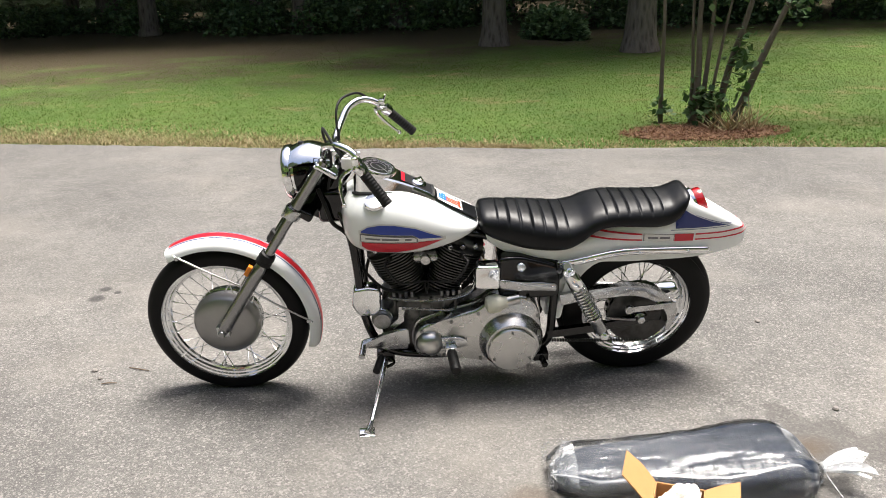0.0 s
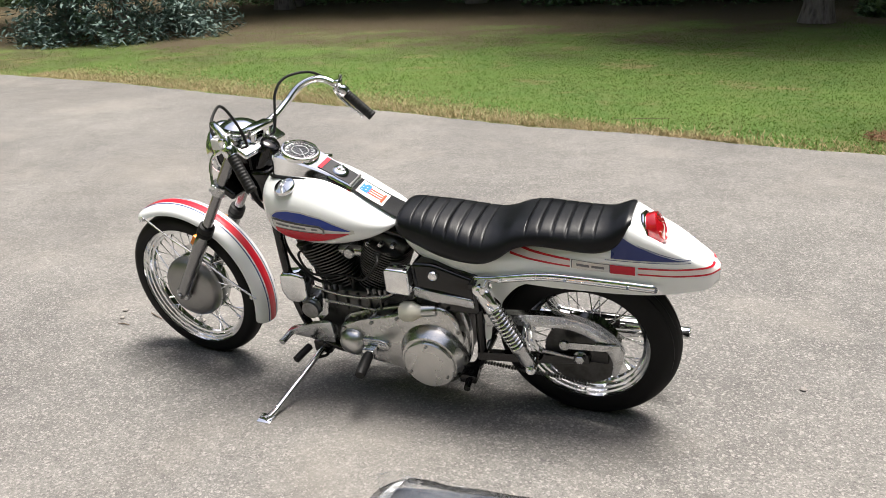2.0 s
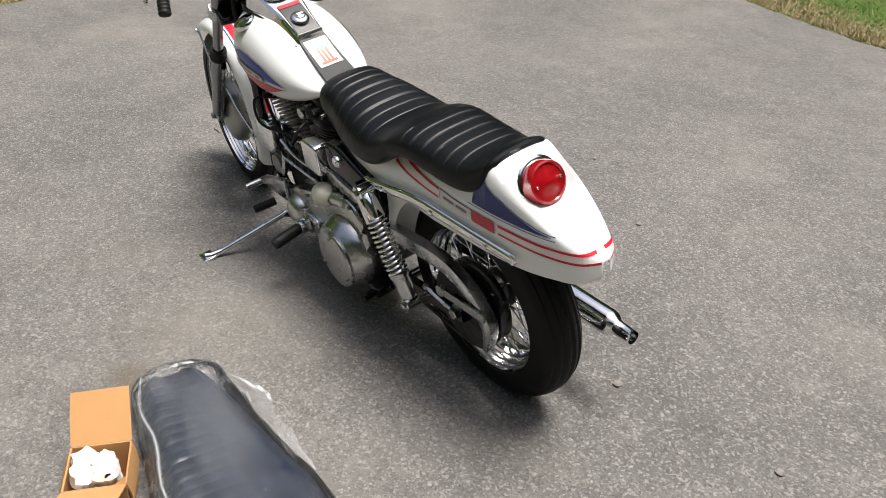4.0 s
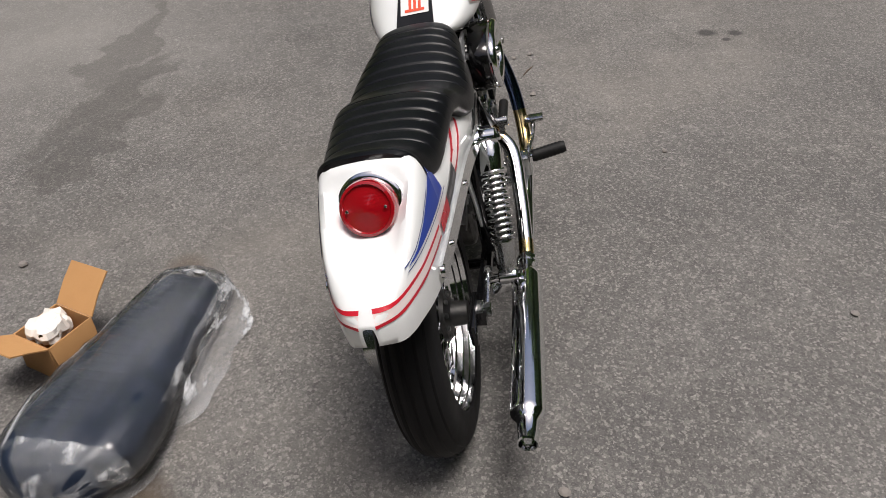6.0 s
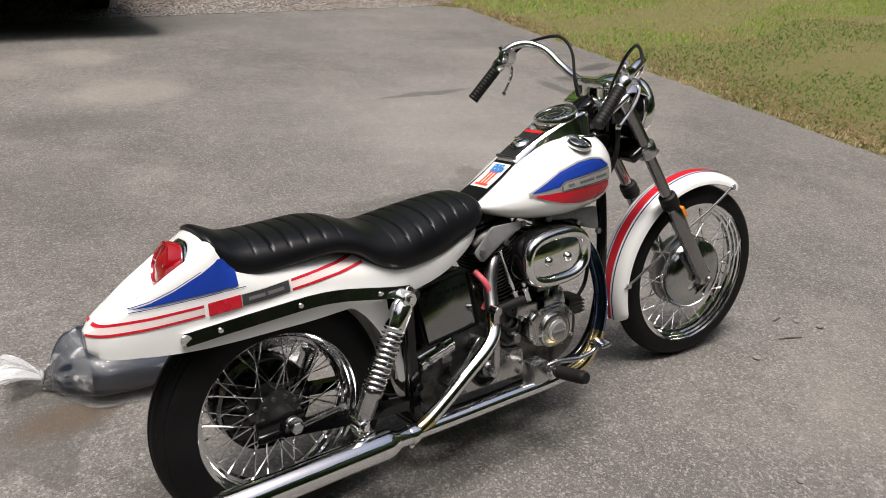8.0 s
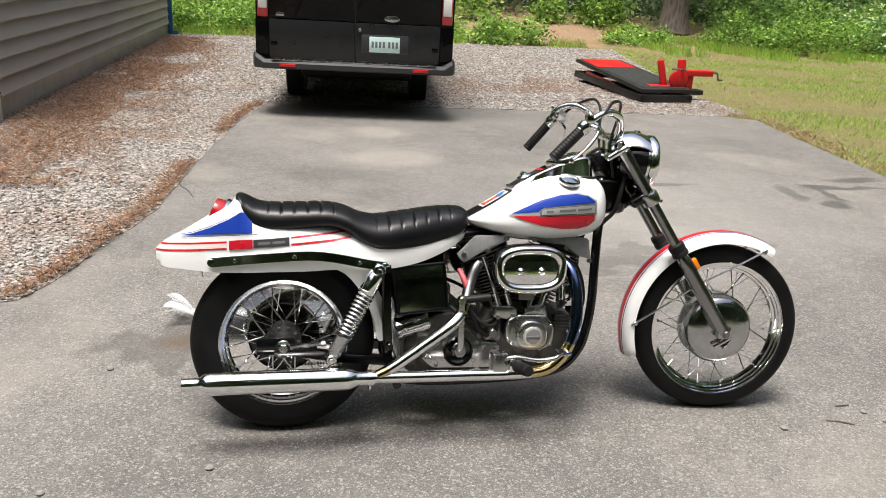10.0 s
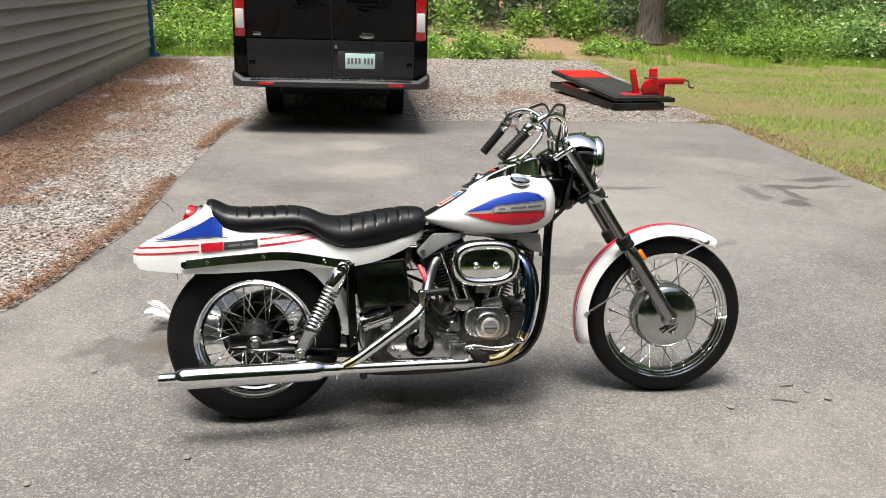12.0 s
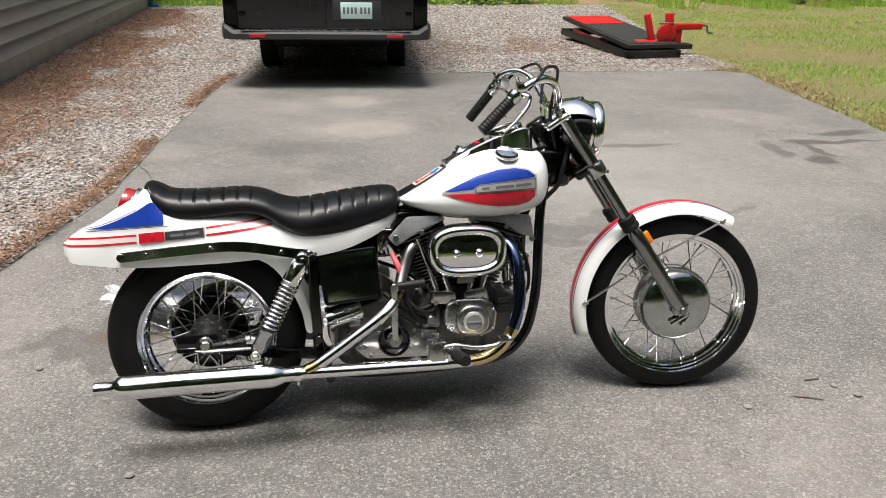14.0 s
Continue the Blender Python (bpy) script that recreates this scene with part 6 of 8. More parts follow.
for outline in ([(0.205, 0.600), (0.142, 0.663), (0.035, 0.662), (0.028, 0.646), (0.108, 0.613), (0.179, 0.570)], [(-0.035, 0.666), (-0.256, 0.652), (-0.266, 0.580), (-0.222, 0.590), (-0.167, 0.630), (-0.08, 0.640)]):
    mt = bp("engine_mount", slab(rounded(outline, 0.010, 3), 0.094, 0.103, 0.003), GREY_PAINT, eng, "grey head bracket plate")
    for k in (0, 2, 4):
        x, z = outline[k][0] * 0.86 + outline[3][0] * 0.14, outline[k][1] * 0.86 + outline[3][1] * 0.14 - 0.006
        bp("bolt", rod((x, 0.100, z), (x, 0.111, z), 0.009, 6), STEEL, mt)

# right side: air cleaner, timing cover, exhaust, battery box, kick starter
ac = bp("air_cleaner", slab(oval(-0.036, 0.556, 0.246, 0.160, 56, 0.72), 0.105, 0.158, 0.004), BLACK, label="oval chrome air cleaner")
ring = []
for k in range(73):
    c, t = math.cos(2 * math.pi * k / 72), math.sin(2 * math.pi * k / 72)
    ring.append((-0.036 + 0.108 * math.copysign(abs(c) ** 0.72, c), 0.166, 0.556 + 0.066 * math.copysign(abs(t) ** 0.72, t)))
bp("cover_rim", tube(ring, 0.0155, 14, False), CHROME, ac, "heavy chrome rim")
bp("cover_face", slab(oval(-0.036, 0.556, 0.205, 0.122, 48, 0.72), 0.152, 0.168, 0.003), CHROME, ac, "mirror-bright cover face")
for dx in (-0.036, 0.036):
    bp("cover_screw", [at(lathe([(0, 0.012), (0.006, 0.011), (0.0115, 0.006), (0.013, 0), (0, 0)], 18), across((-0.036 + dx, 0.168, 0.550)))], CHROME, ac, "chrome dome screw")
bp("carburettor", [rod((-0.036, 0.03, 0.52), (-0.036, 0.12, 0.52), 0.03, 18), box((-0.07, 0.05, 0.44), (-0.01, 0.11, 0.50), 0.008)], CAST, eng)
tc = bp("timing_cover", [slab(rounded([(-0.133, 0.285), (-0.140, 0.355), (-0.103, 0.395), (-0.001, 0.397), (0.034, 0.373), (0.035, 0.312), (0.014, 0.284), (-0.088, 0.267)], 0.022, 5), 0.060, 0.126, 0.010, 3), slab(rounded([(-0.110, 0.285), (-0.115, 0.340), (-0.080, 0.378), (-0.030, 0.378), (0.000, 0.345), (-0.002, 0.285), (-0.06, 0.270)], 0.03, 5), 0.120, 0.138, 0.014, 4)] + [rod((x, 0.12, z), (x, 0.131, z), 0.0055, 8) for x, z in ((-0.125, 0.355), (-0.095, 0.387), (0.0, 0.388), (0.026, 0.362), (0.024, 0.305), (-0.085, 0.275), (-0.124, 0.29))], ALU, label="grey alloy timing cover")
bp("points_cover", [at(lathe([(0.034, 0), (0.033, 0.005), (0.028, 0.008), (0, 0.010)], 32), across((-0.058, 0.136, 0.322)))], SILVER, tc, "round points cover")
bp("points_badge", [at(lathe([(0.026, 0.0085), (0.024, 0.0105), (0, 0.0118)], 28), across((-0.058, 0.136, 0.322))), box((-0.082, 0.144, 0.318), (-0.034, 0.1495, 0.326), 0.002)], GREY_BAR, tc)
front_pipe = smooth_path([(-0.135, 0.050, 0.580), (-0.165, 0.09, 0.575), (-0.190, 0.130, 0.540), (-0.200, 0.160, 0.470), (-0.193, 0.182, 0.375), (-0.158, 0.193, 0.285), (-0.090, 0.198, 0.225), (0.02, 0.200, 0.213), (0.20, 0.200, 0.214), (0.36, 0.200, 0.215), (0.50, 0.200, 0.217)], 7)
ex = bp("exhaust_pipe", tube(front_pipe[46:], 0.0195, 18), CHROME, label="chrome exhaust pipe")
bp("blued_bend", tube(front_pipe[:34], 0.0198, 18), BLUED, ex, "heat-blued pipe bend")
bp("golden_bend", tube(front_pipe[33:47], 0.0198, 18), BRASS, ex, "heat-yellowed pipe bend")
rear_pipe = smooth_path([(0.095, 0.06, 0.575), (0.130, 0.085, 0.560), (0.158, 0.105, 0.50), (0.182, 0.140, 0.435), (0.225, 0.188, 0.385), (0.33, 0.198, 0.312), (0.43, 0.200, 0.245), (0.475, 0.200, 0.222)], 7)
bp("exhaust_pipe", tube(rear_pipe[25:44], 0.0185, 18), CHROME, ex, "chrome rear exhaust pipe")
bp("dark_bend", tube(rear_pipe[:22], 0.0186, 18), STEEL, ex, "dark upper pipe bend")
bp("golden_bend", tube(rear_pipe[21:26], 0.0188, 18), BRASS, ex, "heat-yellowed pipe bend")
bp("golden_end", tube(rear_pipe[43:], 0.0188, 18), BRASS, ex, "heat-yellowed pipe end")
mu = bp("muffler", at(lathe([(0.015, 0.0), (0.022, 0.0), (0.023, 0.012), (0.0235, 0.055), (0.027, 0.062), (0.034, 0.078), (0.0365, 0.092), (0.0365, 0.515), (0.034, 0.527), (0.026, 0.538), (0.021, 0.545), (0.0205, 0.592), (0.022, 0.596), (0.0185, 0.598), (0.0175, 0.56), (0, 0.55)], 36), along((0.485, 0.200, 0.216), (1.079, 0.200, 0.214))), CHROME, label="long chrome muffler")
bp("muffler_hanger", box((0.60, 0.12, 0.225), (0.625, 0.20, 0.262), 0.004), CHROME, mu)
bp("muffler_clamp", [at(lathe([(0.022, 0), (0.0265, 0.001), (0.0265, 0.015), (0.022, 0.016)], 28), along((0.492, 0.2, 0.216), (1.0, 0.2, 0.215))), rod((0.50, 0.2, 0.180), (0.50, 0.2, 0.200), 0.006, 6)], CHROME, mu)
COVER = surface("polished_cover", (0.30, 0.31, 0.31), 0.12, 1.0, vary=0.08, bump=0.004)
LEANING = Matrix.Translation((0, 0.138, 0.49)) @ Matrix.Rotation(radians(9), 4, 'X') @ Matrix.Translation((0, -0.130, -0.49))
bb = bp("battery_box", at(slab(rounded([(0.232, 0.420), (0.245, 0.582), (0.428, 0.566), (0.408, 0.405)], 0.012), 0.015, 0.128, 0.004), LEANING), BLACK, label="black battery box with slotted cover")
bp("box_cover", at(slab(rounded([(0.240, 0.428), (0.251, 0.574), (0.422, 0.559), (0.403, 0.412)], 0.008), 0.126, 0.133, 0.002), LEANING), COVER, bb, "polished slotted cover")
for j in range(6):
    x, z = 0.262 + 0.026 * j, 0.545 - 0.0023 * j
    bp("vent_slot", at(slab([(x, z - 0.010), (x, z), (x + 0.018, z - 0.0016), (x + 0.018, z - 0.0116)], 0.131, 0.1338, 0), LEANING), BLACK, bb)
bp("box_lip", at(strap([(0.240, 0.1345, 0.428), (0.251, 0.1345, 0.574), (0.422, 0.1345, 0.559), (0.403, 0.1345, 0.412), (0.240, 0.1345, 0.428)], 0.005, 0.005, (0, 1, 0)), LEANING), BLACK, bb, "raised black edge")
bp("box_frame", [strap([(0.437, 0.125, 0.60), (0.437, 0.125, 0.40), (0.43, 0.122, 0.22)], 0.022, 0.012, (1, 0, 0)), rod((0.43, 0.10, 0.30), (0.43, 0.145, 0.30), 0.012, 10)], BLACK)
gb = bp("gearbox_cover", [slab(rounded([(0.200, 0.372), (0.114, 0.303), (0.050, 0.295), (0.050, 0.209), (0.284, 0.215), (0.325, 0.255), (0.262, 0.300), (0.235, 0.340)], 0.016), 0.055, 0.112, 0.006)], ALU, label="alloy gearbox side cover")
for x, z in ((0.07, 0.28), (0.07, 0.222), (0.13, 0.300), (0.27, 0.226), (0.30, 0.258), (0.245, 0.30)):
    bp("bolt", rod((x, 0.108, z), (x, 0.119, z), 0.0065, 6), STEEL, gb)
bp("kick_boss", at(lathe([(0.050, 0), (0.051, 0.010), (0.046, 0.014), (0.043, 0.010), (0.038, 0.009), (0, 0.009)], 32), across((0.196, 0.110, 0.272))), BLACK, gb, "black round release cover")
ks = bp("kick_starter", [at(lathe([(0.024, 0), (0.025, 0.006), (0.020, 0.012), (0.018, 0.028), (0, 0.029)], 24), across((0.198, 0.138, 0.283))), strap([(0.199, 0.165, 0.268), (0.199, 0.168, 0.300), (0.198, 0.170, 0.380), (0.198, 0.172, 0.462)], 0.018, 0.015, (1, 0, 0)), rod((0.199, 0.11, 0.281), (0.199, 0.175, 0.281), 0.012, 14), rod((0.198, 0.158, 0.460), (0.198, 0.190, 0.460), 0.0125, 14)], DULL_CHROME, label="folded chrome kick starter")
bp("kick_pedal", rod((0.192, 0.176, 0.460), (0.102, 0.178, 0.468), 0.0125, 14), RUBBER, ks, "black rubber pedal")
bp("regulator_box", [box((-0.20, 0.03, 0.33), (-0.145, 0.10, 0.385), 0.006)] + [box((-0.205, 0.025, 0.336 + 0.011 * i), (-0.14, 0.104, 0.340 + 0.011 * i), 0.001) for i in range(4)], FIN, label="dark ribbed regulator")
for pts, r in (([(0.165, 0.085, 0.440), (0.150, 0.105, 0.400), (0.128, 0.110, 0.349), (0.090, 0.100, 0.322)], 0.0115), ([(0.22, 0.08, 0.42), (0.165, 0.11, 0.375), (0.110, 0.105, 0.365), (0.06, 0.09, 0.375)], 0.008), ([(0.075, 0.09, 0.31), (0.060, 0.105, 0.345), (0.060, 0.10, 0.39), (0.085, 0.085, 0.44)], 0.006), ([(0.17, 0.07, 0.50), (0.135, 0.10, 0.45), (0.13, 0.10, 0.41), (0.15, 0.08, 0.37)], 0.007)):
    bp("hose", tube(smooth_path(pts, 6), r, 10), RUBBER, label="black rubber hose")
bp("oil_pump", [box((0.045, 0.05, 0.30), (0.10, 0.10, 0.36), 0.008), rod((0.075, 0.09, 0.33), (0.075, 0.118, 0.33), 0.014, 8), rod((0.10, 0.08, 0.35), (0.10, 0.11, 0.36), 0.009, 6)], STEEL, label="dark alloy oil pump")
sm2 = bp("starter_motor", [rod((0.395, 0.075, 0.345), (0.290, 0.085, 0.378), 0.036, 24), rod((0.398, 0.075, 0.344), (0.385, 0.076, 0.348), 0.040, 24), rod((0.325, 0.08, 0.367), (0.312, 0.082, 0.371), 0.039, 24)], CHROME, label="chrome starter motor can")
bp("terminal", rod((0.340, 0.10, 0.375), (0.345, 0.130, 0.385), 0.008, 8), STEEL, sm2)
bp("terminal", rod((0.372, 0.10, 0.352), (0.378, 0.124, 0.348), 0.007, 6), STEEL, sm2)
bp("bracket", box((0.30, 0.09, 0.325), (0.335, 0.112, 0.345), 0.004), STEEL, sm2)
bp("brake_pedal", [tube(smooth_path([(0.07, 0.205, 0.262), (0.02, 0.215, 0.272), (-0.05, 0.222, 0.262), (-0.11, 0.226, 0.268), (-0.135, 0.228, 0.286)], 6), 0.0075, 10), box((-0.155, 0.205, 0.283), (-0.115, 0.262, 0.296), 0.005), box((0.045, 0.16, 0.20), (0.10, 0.215, 0.285), 0.008), strap([(0.08, 0.20, 0.24), (0.00, 0.21, 0.236)], 0.02, 0.014, (0, 0, 1))], ALU, label="alloy brake pedal and bracket")
for s in SIDES:
    c = Vector((0.022, 0.205 * s, 0.243)) if s > 0 else Vector((0.045, -0.185, 0.252))
    e = Vector((0.005, 0.325 * s, 0.255)) if s > 0 else Vector((0.055, -0.292, 0.240))
    d = (e - c).normalized()
    ribs = [(0, 0), (0.016, 0.0)] + [(0.0195 if i % 2 else 0.0175, 0.004 + 0.0055 * i) for i in range(17)] + [(0.016, 0.100), (0, 0.100)]
    pg = bp("foot_peg", at(lathe(ribs, 20), along(c + d * 0.015, e)), RUBBER, label="black ribbed rubber foot peg")
    bp("peg_bracket", [rod(c - d * 0.08, c + d * 0.02, 0.011, 12), box(c + Vector((-0.022, -0.018, -0.018)), c + Vector((0.022, 0.018, 0.018)), 0.006)], CHROME, pg, "chrome peg bracket")

# left side: primary case, derby cover, oil tank, horn, shifter, stand
prim = [(-0.088, 0.215), (-0.094, 0.275), (-0.075, 0.325), (0.02, 0.360), (0.15, 0.398), (0.195, 0.440), (0.225, 0.452), (0.325, 0.448), (0.365, 0.415), (0.385, 0.34), (0.386, 0.245), (0.362, 0.175), (0.30, 0.148), (0.22, 0.158), (0.10, 0.182), (-0.05, 0.192)]
pc = bp("primary_cover", slab(rounded(prim, 0.03, 4), -0.075, -0.150, 0.014, 3), ALU, label="polished alloy primary chain cover")
bp("cover_lip", slab(rounded([(x + (0.006 if x > 0.1 else -0.006), z + (0.006 if z > 0.28 else -0.006)) for x, z in prim], 0.03, 4), -0.070, -0.098, 0.003), ALU, pc)
bp("clutch_dome", at(lathe([(0.122, 0), (0.120, 0.015), (0.112, 0.032), (0.103, 0.046), (0.098, 0.054), (0, 0.054)], 48), across((0.274, -0.142, 0.256), -1)), ALU, pc, "domed clutch housing")
bp("derby_cover", at(lathe([(0.0925, 0.050), (0.0925, 0.060), (0.089, 0.064), (0.04, 0.066), (0, 0.0665)], 48), across((0.274, -0.142, 0.248), -1)), ALU, pc, "round derby cover")
for a in (1.57, 3.66, 5.76):
    bp("screw", at(lathe([(0, 0.0705), (0.0045, 0.070), (0.005, 0.064)], 10), across((0.272 + 0.077 * math.cos(a), -0.142, 0.248 + 0.077 * math.sin(a)), -1)), STEEL, pc)
bp("front_boss", at(lathe([(0.052, 0), (0.051, 0.012), (0.044, 0.028), (0.028, 0.040), (0.012, 0.044), (0, 0.045)], 32), across((-0.032, -0.145, 0.262), -1)), ALU, pc)
bp("inspection_plate", [slab(oval(0.045, 0.262, 0.128, 0.050, 36, 0.8), -0.146, -0.162, 0.003), slab(oval(0.045, 0.262, 0.108, 0.036, 36, 0.8), -0.160, -0.165, 0.001)], DULL_CHROME, pc, "oval inspection plate")
for x, z in ((-0.06, 0.315), (0.05, 0.352), (0.15, 0.383), (0.22, 0.440), (0.335, 0.436), (0.372, 0.36), (0.374, 0.23), (0.31, 0.165), (0.16, 0.178), (0.02, 0.20)):
    bp("screw", rod((x, -0.148, z), (x, -0.156, z), 0.0065, 8), STEEL, pc)
bp("solenoid_cone", [at(lathe([(0.020, -0.02), (0.026, 0.0), (0.034, 0.012), (0.034, 0.045), (0.028, 0.056), (0.012, 0.062), (0, 0.063)], 28), along((0.235, -0.158, 0.432), (0.12, -0.168, 0.424)))], TAN, label="cream plastic starter boot")
bp("starter_tube", [rod((0.225, -0.158, 0.432), (0.30, -0.140, 0.436), 0.022, 18)], ALU, label="alloy starter housing")
ot = bp("oil_tank", slab(rounded([(0.225, 0.450), (0.222, 0.605), (0.30, 0.610), (0.446, 0.565), (0.452, 0.430), (0.30, 0.432)], 0.025), -0.02, -0.140, 0.012, 3), BLACK, label="black oil tank with bright band")
bp("tank_band", slab(rounded([(0.228, 0.482), (0.226, 0.520), (0.30, 0.510), (0.436, 0.494), (0.438, 0.460), (0.30, 0.472)], 0.010), -0.118, -0.148, 0.006), DULL_CHROME, ot, "bright metal band")
bp("oil_cap", at(lathe([(0.0175, 0), (0.018, 0.010), (0.015, 0.014), (0.0135, 0.0125), (0.009, 0.0125), (0.008, 0.016), (0, 0.017)], 24), across((0.304, -0.138, 0.572), -1)), CHROME, ot, "chrome oil cap")
bp("regulator_cover", slab(rounded([(0.136, 0.500), (0.138, 0.594), (0.225, 0.592), (0.226, 0.496)], 0.016), -0.115, -0.170, 0.007, 3), CHROME, label="square chrome regulator cover")
bp("horn_cover", [slab(rounded([(-0.312, 0.420), (-0.305, 0.492), (-0.245, 0.500), (-0.205, 0.490), (-0.205, 0.400), (-0.230, 0.374), (-0.290, 0.376)], 0.018), -0.070, -0.125, 0.012, 3), box((-0.29, -0.075, 0.40), (-0.22, -0.03, 0.47), 0.008)], CHROME, label="chrome horn cover")
bp("horn_arm", [strap([(-0.24, -0.06, 0.40), (-0.20, -0.05, 0.37), (-0.16, -0.04, 0.36)], 0.03, 0.006, (0, 1, 0))], STEEL)
bp("shift_linkage", [strap([(-0.275, -0.165, 0.275), (-0.20, -0.150, 0.300), (-0.125, -0.140, 0.318)], 0.022, 0.012, (0, 0, 1)), rod((-0.275, -0.145, 0.275), (-0.285, -0.225, 0.268), 0.012, 12), strap([(-0.17, -0.125, 0.325), (-0.135, -0.13, 0.36), (-0.13, -0.12, 0.41)], 0.022, 0.010, (1, 0, 0)), rod((-0.13, -0.125, 0.405), (0.05, -0.105, 0.375), 0.005, 8), box((-0.21, -0.15, 0.235), (-0.11, -0.11, 0.30), 0.010), slab(rounded([(-0.29, 0.255), (-0.285, 0.285), (-0.17, 0.32), (-0.11, 0.335), (-0.105, 0.26), (-0.2, 0.250)], 0.012), -0.140, -0.156, 0.004)], DULL_CHROME, label="worn chrome shift lever and bracket")
bp("shift_peg", [rod((-0.215, -0.16, 0.215), (-0.235, -0.235, 0.205), 0.014, 12)], RUBBER)
st = bp("side_stand", [tube([(-0.195, -0.085, 0.170), (-0.205, -0.14, 0.160), (-0.228, -0.25, 0.128), (-0.258, -0.385, 0.092)], [0.013, 0.011, 0.010, 0.010], 12), tube([(-0.256, -0.378, 0.094), (-0.266, -0.415, 0.0875), (-0.273, -0.437, 0.093)], [0.010, 0.014, 0.012], 12), slab(rounded([(-0.30, 0.084), (-0.30, 0.092), (-0.245, 0.092), (-0.245, 0.084)], 0.003), -0.405, -0.450, 0.002)], CHROME, label="chrome side stand")
bp("stand_bracket", [box((-0.235, -0.11, 0.145), (-0.165, -0.065, 0.20), 0.010), tube(smooth_path([(-0.20, -0.10, 0.18), (-0.17, -0.125, 0.16), (-0.205, -0.15, 0.155)], 5), 0.006, 8)], BLACK, st)
bp("loose_wire", [tube(smooth_path([(0.19, 0.08, 0.545), (0.178, 0.11, 0.515), (0.17, 0.115, 0.48), (0.178, 0.10, 0.44)], 5), 0.009, 10)], WIRE, label="faded red wire sleeve")
for p in ([(0.23, -0.05, 0.50), (0.15, -0.09, 0.46), (0.09, -0.095, 0.42), (0.05, -0.09, 0.38)], [(-0.20, 0.08, 0.60), (-0.25, 0.07, 0.50), (-0.26, 0.05, 0.40), (-0.2, 0.06, 0.35)], [(0.16, 0.10, 0.42), (0.12, 0.12, 0.37), (0.07, 0.11, 0.36), (0.05, 0.10, 0.41)], [(-0.30, -0.05, 0.66), (-0.27, -0.08, 0.57), (-0.20, -0.09, 0.48), (-0.12, -0.09, 0.45)]):
    bp("oil_line", tube(smooth_path(p, 6), 0.006, 8), RUBBER, label="black oil line")
bp("rear_step", [box((0.36, -0.16, 0.155), (0.42, -0.11, 0.19), 0.006), rod((0.39, -0.13, 0.17), (0.40, -0.20, 0.165), 0.012, 10)], BLACK, label="black folded passenger peg")

# small engine fittings on the left
for e in (-1, 1):
    c = Vector((-0.035 + 0.125 * e, -0.080, 0.600))
    bp("spark_plug_boot", [rod(c, c + Vector((0.012 * e, -0.045, 0.012)), 0.010, 10), tube(smooth_path([c + Vector((0.012 * e, -0.045, 0.012)), c + Vector((0.02 * e, -0.075, 0.0)), c + Vector((-0.03 * e, -0.085, -0.06)), (-0.035, -0.095, 0.50), (-0.035, -0.08, 0.44)], 6), 0.0045, 8)], RUBBER, eng, "black spark plug boot and lead")
    for k in range(4):
        x = -0.035 + e * (0.055 + 0.022 * k)
        bp("base_nut", rod((x, -0.078, 0.425), (x, -0.078, 0.447), 0.0075, 6), STEEL, eng)
    for k in range(3):
        x = -0.035 + e * (0.090 + 0.045 * k)
        bp("rocker_bolt", rod((x, -0.070, 0.632), (x, -0.092, 0.632), 0.009, 10), DULL_CHROME, eng)
bp("intake_manifold", [tube([(-0.11, -0.01, 0.575), (-0.07, -0.045, 0.575), (0.0, -0.045, 0.575), (0.04, -0.01, 0.575)], 0.022, 14), rod((-0.036, -0.02, 0.575), (-0.036, -0.075, 0.575), 0.020, 14)], ALU, eng, "alloy intake manifold")
gen = bp("generator", [rod((-0.205, -0.02, 0.345), (-0.205, -0.118, 0.350), 0.038, 24), rod((-0.205, -0.116, 0.350), (-0.205, -0.126, 0.350), 0.033, 24)], STEEL, eng, "dark steel generator")
bp("generator_band", rod((-0.205, -0.09, 0.349), (-0.205, -0.105, 0.3495), 0.0405, 24), CHROME, gen)
bp("crankcase_rib", [box((-0.16 + 0.045 * k, -0.100, 0.355), (-0.150 + 0.045 * k, -0.070, 0.425), 0.003) for k in range(6)], CAST, eng, "cast ribs of the crankcase")
bp("breather_pipe", tube(smooth_path([(-0.18, -0.10, 0.44), (-0.08, -0.108, 0.425), (0.04, -0.112, 0.430), (0.12, -0.105, 0.45), (0.15, -0.09, 0.50)], 6), 0.0055, 8), DULL_CHROME, eng, "thin metal breather pipe")


# ---- house wall with lapped siding ----
SIDING = surface("grey_brown_siding", (0.36, 0.342, 0.32), 0.6, vary=0.08, scale=1.5, fine=60, bump=0.05)
CONCRETE = worn("foundation_concrete", (0.44, 0.415, 0.37), (0.30, 0.29, 0.24), 0.85, 0.0, 3, 0.6, 0.3)
TRIM = surface("white_trim", (0.72, 0.71, 0.68), 0.5, vary=0.06)
BLUE_METAL = surface("blue_downspout", (0.03, 0.12, 0.26), 0.4, vary=0.08)
ROOFING = speckled("roof_shingles", ((0.06, 0.06, 0.06), (0.09, 0.085, 0.08), (0.12, 0.115, 0.11), (0.07, 0.07, 0.065)), 40)
house = thing("house", pose(0, 0, 0), "house with grey-brown lapped siding on a concrete foundation", "house")
Y0, Y1, X0 = -5.2, -14.6, 3.44
piece("foundation", Build().add(*box((X0, Y1, -0.1), (X0 + 0.25, Y0, 0.235), 0.004)), CONCRETE, house, "bare concrete foundation")
